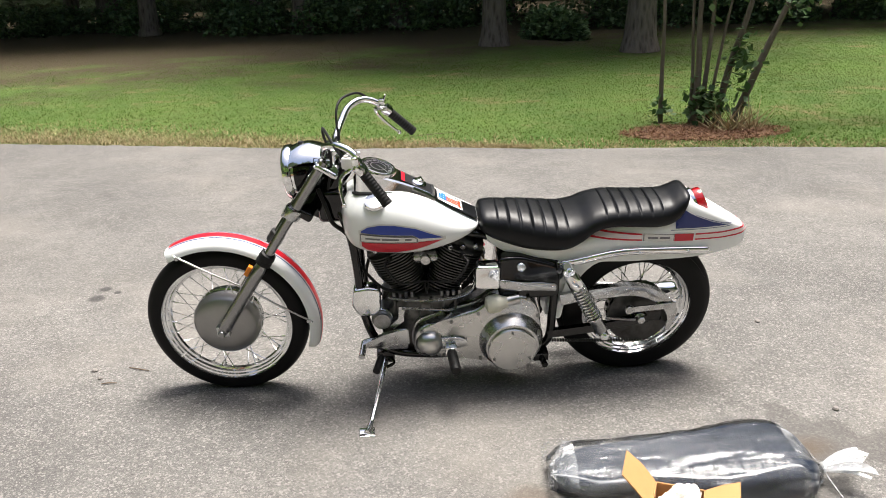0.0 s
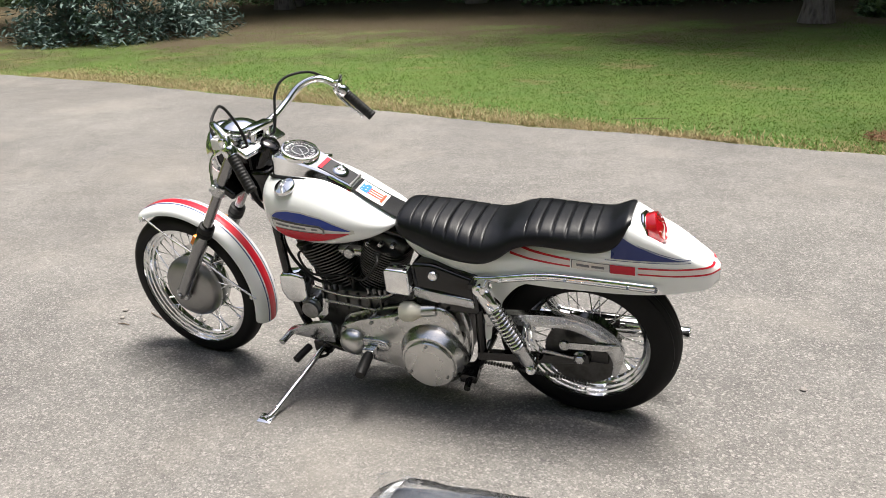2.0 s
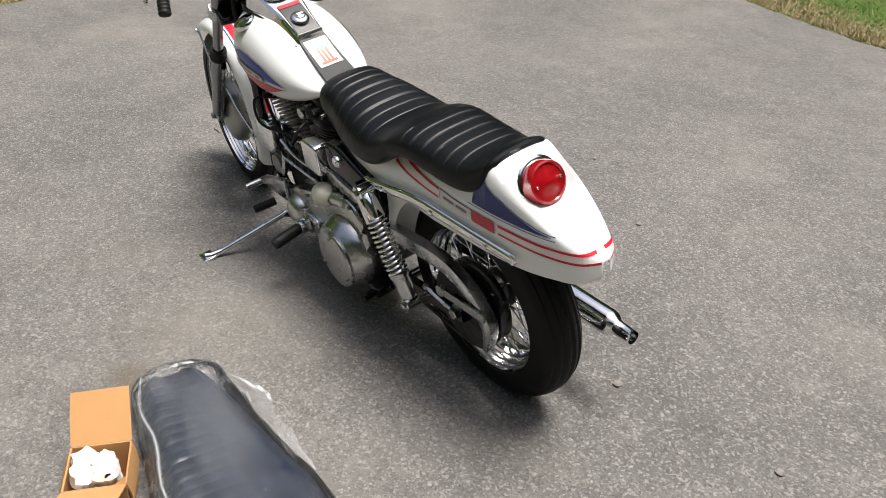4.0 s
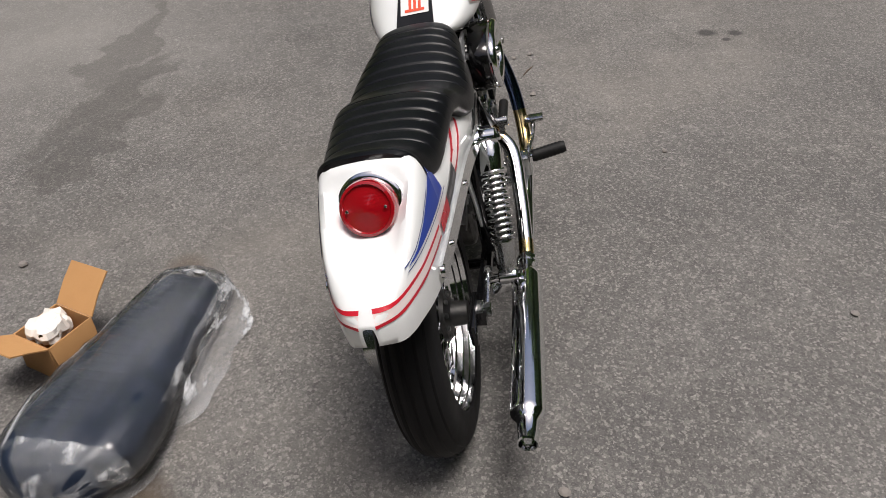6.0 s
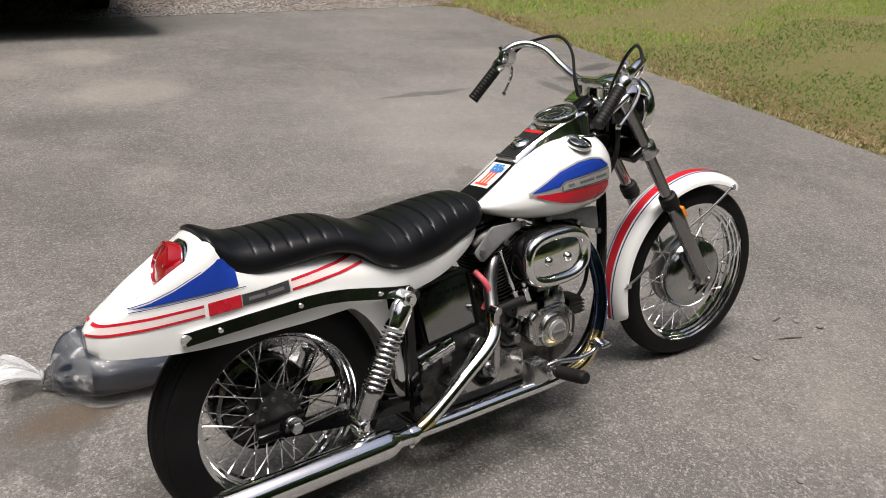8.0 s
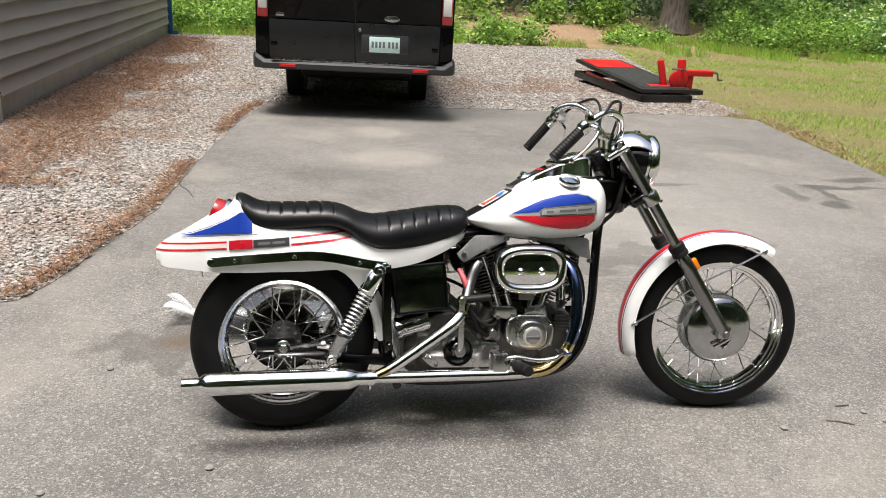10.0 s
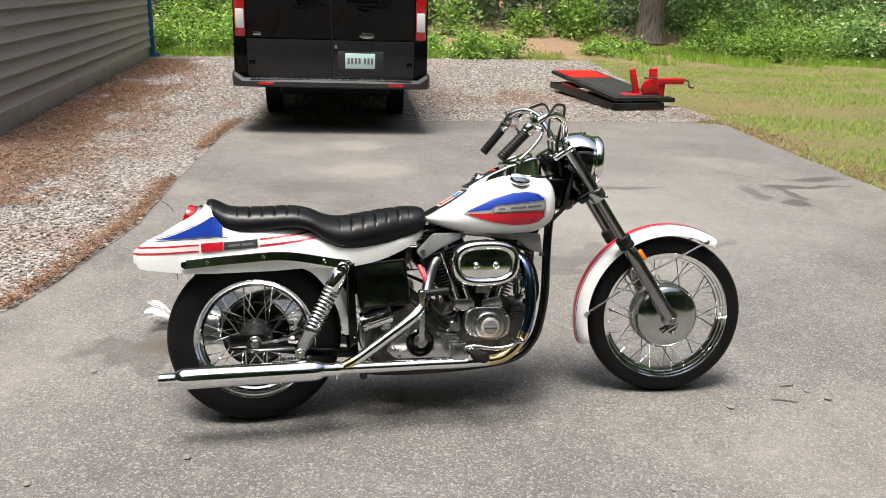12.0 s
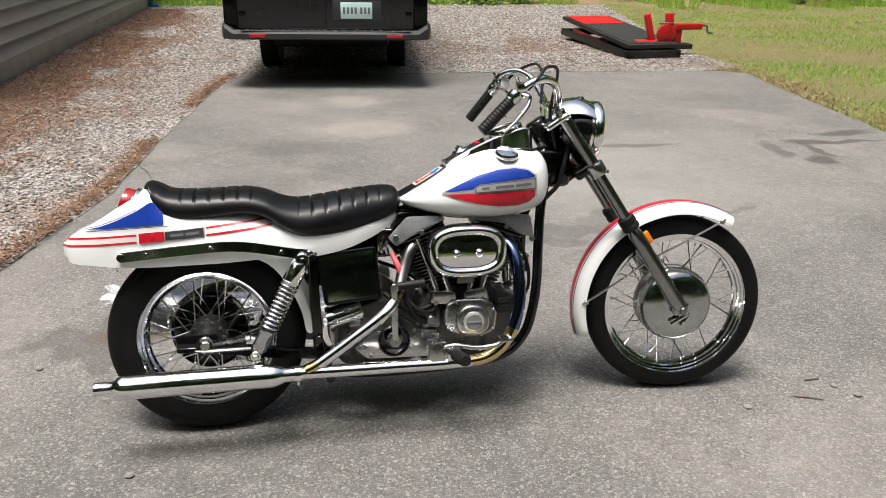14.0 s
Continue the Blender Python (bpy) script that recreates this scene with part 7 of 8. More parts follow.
hw = piece("wall", Build().add(*box((X0 - 0.005, Y1, 0.225), (X0 + 0.2, Y0, 2.9), 0)).add(*box((X0 + 0.2, Y0 - 0.2, -0.1), (X0 + 7, Y0, 2.9), 0)).add(*box((X0 + 0.2, Y1, -0.1), (X0 + 7, Y1 + 0.2, 2.9), 0)), SIDING, house)
lap = mesh_of("siding_board", Build().add([(0, Y1, 0), (0, Y0 - 0.09, 0), (-0.050, Y0 - 0.09, 0.0), (-0.050, Y1, 0.0), (0, Y1, 0.175), (0, Y0 - 0.09, 0.175), (-0.004, Y0 - 0.09, 0.175), (-0.004, Y1, 0.175), (-0.051, Y0 - 0.09, 0.012), (-0.051, Y1, 0.012)],
                                          [(0, 1, 2, 3), (3, 2, 8, 9), (9, 8, 6, 7), (7, 6, 5, 4), (4, 5, 1, 0), (1, 5, 6, 8, 2), (0, 3, 9, 7, 4)]), SIDING, 0)
for i in range(17):
    shared("siding_board", lap, hw, pose(X0 - 0.005, 0, 0.222 + 0.158 * i))
piece("corner_trim", Build().add(*box((X0 - 0.04, Y0 - 0.10, 0.02), (X0 + 0.10, Y0 + 0.03, 2.9), 0.006)), TRIM, house, "white corner board")
piece("corner_trim", Build().add(*box((X0 - 0.035, Y1 - 0.02, 0.22), (X0 + 0.08, Y1 + 0.09, 2.9), 0.006)), TRIM, house, "white corner board")
piece("downspout", Build().add(*box((X0 - 0.12, Y1 - 0.02, 0.05), (X0 - 0.03, Y1 + 0.055, 2.9), 0.012)).add(*box((X0 - 0.22, Y1 - 0.02, 0.02), (X0 - 0.03, Y1 + 0.055, 0.09), 0.012)), BLUE_METAL, house, "blue metal downspout")
piece("roof", Build().add(*box((X0 - 0.10, Y1 - 0.4, 2.9), (X0 + 7.4, Y0 + 0.4, 3.05), 0.02)), ROOFING, house, "grey shingled roof")

# ---- van ----
VAN_BLACK = surface("van_black_paint", (0.003, 0.003, 0.0034), 0.06, vary=0.1, bump=0.004, Specular_IOR_Level=0.2)
VAN_GREY = surface("van_lower_paint", (0.013, 0.0135, 0.015), 0.3, vary=0.08, bump=0.01)
PLASTIC = surface("bumper_plastic", (0.028, 0.030, 0.033), 0.55, vary=0.1, bump=0.05)
LAMP_RED = surface("lamp_red", (0.50, 0.01, 0.015), 0.12, vary=0.08, Coat_Weight=0.8)
LAMP_WHITE = surface("lamp_clear", (0.75, 0.75, 0.76), 0.15, vary=0.05, Coat_Weight=0.8)
PLATE = surface("plate_pale_green", (0.58, 0.78, 0.76), 0.35, vary=0.08)
DARK_GLASS = surface("tinted_glass", (0.008, 0.009, 0.010), 0.04, vary=0.05, bump=0.0, Coat_Weight=1.0)
van = thing("van", pose(0.245, -5.95, 0, 0, 0, -4.5), "black cargo van parked with its rear to the yard", "van")


def van_ring(y, w, z0, z1, lean=0.10):
    o = rounded([(-w, z0), (-w, z0 + 0.75), (-w + lean, z1), (w - lean, z1), (w, z0 + 0.75), (w, z0)], 0.09, 4)
    return [(x, y, z) for x, z in o]


piece("body", Build().add(*loft([van_ring(0.00, 0.93, 0.58, 2.45), van_ring(-0.05, 0.985, 0.53, 2.52), van_ring(-0.25, 1.0, 0.50, 2.56), van_ring(-4.2, 1.0, 0.46, 2.56), van_ring(-4.9, 0.96, 0.42, 2.0), van_ring(-5.6, 0.90, 0.42, 1.25), van_ring(-5.75, 0.80, 0.45, 0.9)])), VAN_BLACK, van, "glossy black van body", sharp=40)
for s in SIDES:
    x0, x1 = sorted((0.006 * s, 0.845 * s))
    d = piece("rear_door", Build().add(*box((x0, -0.02, 0.965), (x1, 0.028, 2.30), 0.012)), VAN_BLACK, van, "glossy black rear door")
    piece("lower_panel", Build().add(*box((x0, -0.02, 0.575), (x1, 0.026, 0.955), 0.012)), VAN_GREY, d, "dull dark lower door panel")
    piece("window_glass", Build().add(*box((x0 + 0.10, 0.02, 1.45), (x1 - 0.10, 0.034, 2.10), 0.01)), DARK_GLASS, d, "dark tinted window")
    piece("hinge", Build().add(*box((0.80 * s - 0.03, 0.015, 0.70), (0.80 * s + 0.03, 0.04, 0.74), 0.006)), VAN_BLACK, d)
    x0, x1 = sorted((0.855 * s, 0.965 * s))
    tlp = piece("tail_lamp", Build().add(*box((x0, -0.12, 0.965), (x1, 0.016, 1.75), 0.02)), LAMP_RED, van, "tall red and clear tail lamp")
    piece("clear_section", Build().add(*box((x0 + 0.012, -0.10, 1.05), (x1 - 0.012, 0.022, 1.24), 0.01)), LAMP_WHITE, tlp, "clear reversing section")
    piece("corner_post", Build().add(*box((min(0.85 * s, 0.985 * s), -0.12, 0.60), (max(0.85 * s, 0.985 * s), 0.010, 0.955), 0.02)), VAN_BLACK, van)
    for yy in (-1.42, -5.0):
        wv = piece("wheel", Build().add(*lathe([(0.0, 0.02), (0.16, 0.03), (0.20, 0.0), (0.21, 0.02)], 28), Matrix.Translation((0.745 * s, yy, 0.345)) @ Matrix.Rotation(radians(90 * s), 4, 'Y')), STEEL, van, "dark steel wheel")
        piece("tyre", Build().add(*lathe([(0.20, 0.02), (0.225, 0.055), (0.325, 0.06), (0.343, 0.05), (0.345, 0.03), (0.345, -0.11), (0.343, -0.132), (0.325, -0.14), (0.20, -0.13), (0.0, -0.12)], 36), Matrix.Translation((0.745 * s, yy, 0.345)) @ Matrix.Rotation(radians(90 * s), 4, 'Y')), TYRE, wv, "black road tyre")
    piece("bumper_reflector", Build().add(*box((0.66 * s - 0.08, 0.095, 0.500), (0.66 * s + 0.08, 0.112, 0.530), 0.006)), LAMP_RED, van, "red bumper reflector")
bar = []
for x, y in ((-1.02, -0.35), (-1.02, -0.08), (-0.99, 0.03), (-0.90, 0.085), (-0.6, 0.10), (0, 0.105), (0.6, 0.10), (0.90, 0.085), (0.99, 0.03), (1.02, -0.08), (1.02, -0.35)):
    k = 1.0 if abs(x) < 0.95 else 1.1
    bar.append([(x * 0.97, y - 0.10, 0.475), (x, y - 0.015, 0.478), (x, y, 0.49), (x, y, 0.535 * k), (x * 0.99, y - 0.02, 0.565 * k), (x * 0.97, y - 0.13, 0.565 * k)])
piece("bumper", Build().add(*loft(bar)), PLASTIC, van, "grey plastic step bumper", sharp=30)
piece("step_tread", Build().add(*box((-0.82, 0.0, 0.562), (0.82, 0.09, 0.572), 0.003)), DULL_CHROME, van)
piece("door_seam", Build().add(*box((-0.005, 0.0, 0.575), (0.005, 0.02, 2.3), 0)), DIAL, van)
piece("license_plate", Build().add(*box((-0.445, 0.030, 0.675), (-0.140, 0.038, 0.828), 0.004)), PLATE, van, "pale green plate with dark bars")
for k in range(7):
    x = -0.425 + 0.037 * k + (0.018 if k > 2 else 0)
    piece("plate_bar", Build().add(*box((x, 0.036, 0.722), (x + 0.022, 0.041, 0.782), 0)), GREY_BAR, van)
piece("plate_recess", Build().add(*box((-0.53, 0.018, 0.660), (-0.06, 0.030, 0.845), 0.006)), PLASTIC, van)
piece("door_handle", Build().add(*box((-0.46, 0.02, 1.30), (-0.16, 0.06, 1.36), 0.01)), VAN_BLACK, van)
piece("emblem", Build().add(*slab(oval(-0.36, 1.005, 0.155, 0.062, 28), 0.026, 0.036, 0.003)), DULL_CHROME, van, "bright oval emblem")
piece("badge", Build().add(*box((0.70, 0.026, 0.985), (0.78, 0.033, 1.02), 0.003)), DULL_CHROME, van)
piece("lock", Build().add(*rod((0.045 - 0.09, 0.02, 0.885), (0.045 - 0.09, 0.04, 0.885), 0.018, 16)), DULL_CHROME, van)
piece("door_lettering", Build().add(*box((0.18, 0.026, 1.405), (0.62, 0.031, 1.455), 0)).add(*box((-0.62, 0.026, 1.405), (-0.20, 0.031, 1.455), 0)), LAMP_WHITE, van, "white lettering worn away")
# plain box, matte black to deepen the shade below the van
piece("underbody", Build().add(*box((-0.62, -5.3, 0.28), (0.62, -0.9, 0.50), 0.05)), RUBBER, van)

# ---- motorcycle lift lying on the gravel ----
LIFT_RED = surface("lift_red_paint", (0.50, 0.012, 0.015), 0.35, vary=0.1)
LIFT_BLACK = worn("lift_black_paint", (0.008, 0.008, 0.008), (0.022, 0.020, 0.018), 0.45, 0.0, 8, 0.5, 0.1)
GRIT = speckled("grit_deck", ((0.008, 0.0085, 0.008), (0.014, 0.015, 0.014), (0.035, 0.037, 0.035), (0.011, 0.012, 0.011)), 90)
lift = thing("motorcycle_lift", pose(-3.50, -7.55, 0.02, -1.2, 0, 6), "black and red steel motorcycle lift lying on the gravel", "lift")
piece("base", Build().add(*box((-0.74, -2.15, 0.0), (-0.66, 0.0, 0.09), 0.008)).add(*box((-0.08, -2.15, 0.0), (0.0, 0.0, 0.09), 0.008)).add(*box((-0.74, -0.08, 0.0), (0.0, 0.0, 0.095), 0.008)).add(*box((-0.74, -2.15, 0.0), (0.0, -2.07, 0.09), 0.008)), LIFT_BLACK, lift, "black channel base")
DECK = Matrix.Translation((0, 0, 0.01)) @ Matrix.Rotation(radians(-2.6), 4, 'X')
piece("deck", Build().add(*box((-0.74, -2.15, 0.105), (0.0, -0.02, 0.155), 0.008), DECK), LIFT_BLACK, lift, "black raised deck")
piece("deck_grit", Build().add(*box((-0.68, -1.48, 0.152), (-0.06, -0.10, 0.160), 0.002), DECK), GRIT, lift, "gritty black tread")
piece("red_ramp", Build().add(*box((-0.68, -2.12, 0.152), (-0.06, -1.50, 0.162), 0.002), DECK), LIFT_RED, lift, "red ramp plate")
piece("scissor_arm", Build().add(*strap([(-0.04, -0.3, 0.05), (-0.04, -1.8, 0.115)], 0.05, 0.02, (0, 0, 1))).add(*strap([(-0.70, -0.3, 0.05), (-0.70, -1.8, 0.115)], 0.05, 0.02, (0, 0, 1))), LIFT_RED, lift, "red scissor arm")
vise = piece("wheel_vise", Build().add(*box((-0.70, -0.46, 0.158), (-0.22, -0.18, 0.185), 0.008)).add(*slab([(-0.60 + 0.13 * math.cos(a), 0.27 + 0.12 * math.sin(a)) for a in [math.pi * 2 * i / 20 for i in range(20)]], -0.20, -0.16, 0.006)), LIFT_RED, lift, "red front wheel vise")
for x, dx in ((-0.47, 0.11), (-0.72, 0.02)):
    piece("clamp_post", Build().add(*at(box((-0.045, -0.04, 0), (0.045, 0.04, 0.34), 0.008), along((x, -0.30, 0.17), (x + dx, -0.34, 0.60)))), LIFT_RED, vise)
piece("side_arm", Build().add(*box((-1.18, -0.38, 0.30), (-0.70, -0.28, 0.375), 0.010)).add(*box((-0.90, -0.36, 0.12), (-0.80, -0.30, 0.31), 0.010)), LIFT_RED, vise)
piece("side_rail", Build().add(*box((-1.05, -0.42, 0.06), (-0.72, -0.25, 0.12), 0.010)), LIFT_BLACK, lift)
piece("crank", Build().add(*tube(smooth_path([(-1.16, -0.33, 0.34), (-1.26, -0.33, 0.34), (-1.29, -0.33, 0.26), (-1.36, -0.33, 0.25)], 4), 0.014, 8)), STEEL, lift)
piece("vise_handle", Build().add(*tube([(-0.5, -0.20, 0.40), (-0.62, -0.18, 0.40), (-0.65, -0.1, 0.40)], 0.014, 8)), STEEL, lift)


# ---- seat in a clear plastic bag ----
def film_material():
    """Clear film: mostly see-through, with white crease lines painted in as glints and a wet gloss."""
    n = Nodes("clear_plastic_film")
    along_bag = n.node("ShaderNodeMapping", {"Vector": n.co, "Rotation": (0, 0, radians(10)), "Scale": (0.22, 1.0, 0.8)}).outputs[0]
    w = n.noise(7.0, 5, 0.6, along_bag)
    fold = n.noise(5.0, 3, 0.5, along_bag)
    nor = n.bump(w, 0.55, 0.05, n.bump(fold, 0.4, 0.02))
    n.done((0.84, 0.86, 0.89), 0.25, 0.0, nor)
    tr = n.node("ShaderNodeBsdfTransparent")
    crease = n.ramp(n.math('ABSOLUTE', n.math('SUBTRACT', n.noise(3.6, 2, 0.4, along_bag), 0.5)), 0.012, 0.0, 0.0, 0.42)
    fac = n.math('ADD', n.math('ADD', n.ramp(w, 0.46, 0.72, 0.022, 0.12), n.ramp(fold, 0.62, 0.70, 0.0, 0.20)), crease)
    mx = n.node("ShaderNodeMixShader", {0: fac, 1: tr.outputs[0], 2: n.bsdf.outputs[0]})
    gl = n.node("ShaderNodeBsdfGlossy", {"Roughness": 0.11, "Normal": nor})
    fr = n.node("ShaderNodeFresnel", {"IOR": 1.46, "Normal": nor})
    m2 = n.node("ShaderNodeMixShader", {0: fr.outputs[0], 1: mx.outputs[0], 2: gl.outputs[0]})
    n.t.links.new(m2.outputs[0], n.t.nodes["Material Output"].inputs[0])
    return n.mat


def milky_material(name, lo, hi):
    n = Nodes(name)
    long = n.node("ShaderNodeMapping", {"Vector": n.co, "Rotation": (0, 0, radians(25)), "Scale": (0.4, 1.0, 1.0)}).outputs[0]
    f = n.noise(22, 4, 0.6, long)
    n.done((0.80, 0.82, 0.84), 0.2, 0.0, n.bump(f, 0.8, 0.02))
    tr = n.node("ShaderNodeBsdfTransparent")
    mx = n.node("ShaderNodeMixShader", {0: n.math('ADD', n.ramp(f, 0.54, 0.70, lo, hi), n.ramp(n.noise(7, 4, 0.6), 0.45, 0.7, 0.0, hi * 0.25)), 1: tr.outputs[0], 2: n.bsdf.outputs[0]})
    n.t.links.new(mx.outputs[0], n.t.nodes["Material Output"].inputs[0])
    return n.mat


VINYL = surface("dark_blue_black_vinyl", (0.010, 0.017, 0.033), 0.42, vary=0.15, bump=0.05)
FILM, MILKY, LOOSE = film_material(), milky_material("bunched_film", 0.35, 0.95), milky_material("loose_film", 0.12, 0.70)
PUCKER = milky_material("puckered_film", 0.03, 0.50)
# axis of the bag along the ground
P0, P1 = Vector((0.335, -0.795, 0)), Vector((1.145, -0.838, 0))
AX = (P1 - P0).normalized()
SD = Vector((-AX.y, AX.x, 0))


def lump(rows, t, k, n, wob=0.0):
    """One ring of a lying bundle: rows of t, half width, height, sideways shift."""
    w, h, sh = smooth_table(t, rows)
    h *= 0.84
    a = 2 * math.pi * k / n
    c, s = math.cos(a), math.sin(a)
    y = w * math.copysign(abs(c) ** 0.8, c)
    z = h * (0.42 + (0.58 if s > 0 else 0.42) * math.copysign(abs(s) ** 0.8, s))
    p = P0 + (P1 - P0) * t + SD * (y + sh) + Vector((0, 0, 0.004 + z))
    if wob:
        u = Vector((p.x * 4.5, p.y * 11, p.z * 11))
        q = noise.noise(u) * wob * 0.5 + (0.2 - abs(noise.noise(u * 1.7 + Vector((3, 1, 2))))) * wob * 0.8
        p += (SD * c + Vector((0, 0, max(s, 0)))) * q
    return p


PACK = [(0.03, 0.055, 0.060, 0.01), (0.07, 0.082, 0.085, 0.01), (0.2, 0.104, 0.105, 0.01), (0.4, 0.126, 0.125, 0.01), (0.6, 0.150, 0.142, 0.01), (0.75, 0.166, 0.160, 0.012), (0.88, 0.158, 0.168, 0.01), (0.95, 0.132, 0.150, 0.0), (0.99, 0.090, 0.118, 0.0), (1.015, 0.045, 0.080, 0.0)]
BAGT = [(0.0, 0.075, 0.080, 0.015), (0.05, 0.108, 0.100, 0.02), (0.2, 0.128, 0.118, 0.02), (0.4, 0.145, 0.136, 0.012), (0.6, 0.166, 0.152, 0.01), (0.78, 0.180, 0.172, 0.012), (0.9, 0.166, 0.174, 0.01), (0.97, 0.115, 0.135, 0.0), (1.02, 0.045, 0.085, 0.0), (1.05, 0.018, 0.055, 0.0)]
packed = thing("packed_seat", pose(0, 0, 0), "dark motorcycle seat wrapped in a clear plastic bag on the asphalt", "wrapped seat")
pad = []
for i in range(151):
    row = []
    for k in range(36):
        p = lump(PACK, 0.03 + 0.985 * i / 150, k, 36)
        a = 2 * math.pi * k / 36
        # a rolled edge along both sides and a shallow middle
        p.z += 0.012 * max(0.0, math.sin(a)) * (math.exp(-((abs(math.cos(a)) - 0.62) / 0.16) ** 2) - 0.5 * math.exp(-(math.cos(a) / 0.3) ** 2))
        u = 0.03 + 0.985 * i / 150
        if math.sin(a) > 0 and 0.12 < u < 0.86:
            p.z -= 0.006 * (1 - abs(math.sin(math.pi * u / 0.043))) ** 3 * min(1.0, 3 * math.sin(a)) * min(1.0, max(0.12, -1.6 * math.cos(a)))
        row.append(p)
    pad.append(row)
piece("seat_pad", Build().add(*loft(pad)), VINYL, packed, "dark blue-black vinyl seat", sharp=60)
film = [[lump(BAGT, 1.05 * i / 150, k, 110, 0.016) for k in range(110)] for i in range(151)]
piece("plastic_bag", Build().add(*loft(film)), FILM, packed, "clear wrinkled plastic bag", sharp=60)


def flap_sheet(u0, u1, side, reach, high, seed):
    """A loose sheet of film that falls from the bundle to the ground and lies there in folds."""
    rows = []
    for i in range(13):
        t = i / 12
        row = []
        for k in range(41):
            u = k / 40
            w, h, sh = smooth_table(u0 + (u1 - u0) * u, BAGT)
            full = math.sin(math.pi * min(1.0, max(0.0, u))) ** 0.45
            out = w * 0.86 + (reach * (0.8 + 0.35 * noise.noise(Vector((u * 5, seed, 0))))) * t * full
            e = P0 + (P1 - P0) * (u0 + (u1 - u0) * u) + SD * (side * out + sh)
            row.append(e + Vector((0, 0, high * (1 - t) ** 1.7 + 0.006 + 0.022 * abs(noise.noise(e * 12 + Vector((seed, 0, 0)))) * (1 - 0.6 * t))))
        rows.append(row)
    return loft(rows, False, False)


piece("bag_flap", Build().add(*flap_sheet(-0.02, 0.68, 1, 0.115, 0.085, 2)), LOOSE, packed, "loose clear flap of the bag", sharp=60)
piece("bag_flap", Build().add(*flap_sheet(0.10, 1.02, -1, 0.035, 0.06, 5)), LOOSE, packed, "loose clear flap of the bag", sharp=60)
piece("bag_flap", Build().add(*flap_sheet(0.60, 1.02, 1, 0.030, 0.06, 7)), LOOSE, packed, "loose clear flap of the bag", sharp=60)
# white puckers where the film is gathered, and the tied tail
gather = [[lump(BAGT, 0.90 + 0.15 * i / 20, k, 60, 0.016) + AX * 0.002 + (SD * math.cos(6.2832 * k / 60) + Vector((0, 0, 1)) * max(0, math.sin(6.2832 * k / 60))) * (0.004 + 0.004 * math.sin(k * 2.1)) for k in range(60)] for i in range(21)]
piece("gathered_film", Build().add(*loft(gather, True, False)), PUCKER, packed, "puckered white film", sharp=60)
mouth = []
for i in range(16):
    t = i / 15
    w, h, sh = smooth_table(max(0.0, 0.09 - 0.09 * t), BAGT)
    c = P0 + (P1 - P0) * (0.10 - 0.085 * t) + SD * sh
    row = []
    for k in range(60):
        a = 2 * math.pi * k / 60
        f = (1.05 - 0.72 * t ** 3) * (1 + 0.04 * t * math.sin(5 * a + 1) + 0.03 * t * math.sin(11 * a))
        z = h * 0.84 * (0.5 + (0.62 + 0.10 * t) * math.sin(a) * f * (1 - 0.35 * t))
        row.append(c + SD * w * f * math.cos(a) + Vector((0, 0, max(0.004, z + 0.01))) + AX * 0.006 * t * math.sin(7 * a))
    mouth.append(row)
piece("bag_mouth", Build().add(*loft(mouth, True, False)), LOOSE, packed, "crumpled open end of the clear bag", sharp=60)
KNOT = P1 + AX * 0.040 + Vector((0, 0, 0.050))
tail = []
for i in range(14):
    t = i / 13
    w = 0.012 + 0.050 * t ** 0.7
    c = KNOT + AX * 0.100 * t + SD * -0.03 * t + Vector((0, 0, 0.035 * t + 0.012 * math.sin(3 * t)))
    tail.append([c + SD * w * math.cos(a) * (1 + 0.25 * math.sin(7 * a)) + Vector((0, 0, (0.010 + 0.022 * t) * math.sin(a))) + AX * 0.018 * math.sin(5 * a) * t for a in [2 * math.pi * k / 28 for k in range(28)]])
piece("bag_tail", Build().add(*loft(tail, True, False)), MILKY, packed, "twisted white tail of the bag", sharp=60)
piece("bag_tie", Build().add(*lathe([(0.014, -0.006), (0.019, -0.003), (0.019, 0.003), (0.014, 0.006)], 16), along(KNOT, KNOT + AX)).add(*tube(smooth_path([KNOT, KNOT + AX * 0.01 - SD * 0.04 - Vector((0, 0, 0.02)), KNOT + AX * 0.03 - SD * 0.09 - Vector((0, 0, 0.046))], 5), 0.002, 6)), MILKY, packed, "white tie")

# ---- open carton with packing paper ----
CARD = worn("corrugated_card", (0.46, 0.25, 0.10), (0.38, 0.19, 0.075), 0.8, 0.0, 6, 0.5, 0.08)
CARD_IN = worn("card_inside", (0.50, 0.27, 0.105), (0.42, 0.22, 0.085), 0.8, 0.0, 6, 0.4, 0.08)
PAPER = surface("packing_paper", (0.80, 0.77, 0.72), 0.7, vary=0.05)
carton = thing("cardboard_box", pose(0.664, -1.045, 0.0, 0, 0, -22), "small open cardboard box holding crumpled white paper", "box")
L2, W2, H2, T2 = 0.070, 0.066, 0.112, 0.004
for nm, a, b in (("side_panel", (-L2, -W2, 0), (-L2 + T2, W2, H2)), ("side_panel", (L2 - T2, -W2, 0), (L2, W2, H2)), ("side_panel", (-L2, W2 - T2, 0), (L2, W2, H2)), ("side_panel", (-L2, -W2, 0), (L2, -W2 + T2, H2)), ("bottom_panel", (-L2, -W2, 0.001), (L2, W2, 0.005))):
    piece(nm, Build().add(*box(a, b, 0.0012, 1)), CARD, carton)


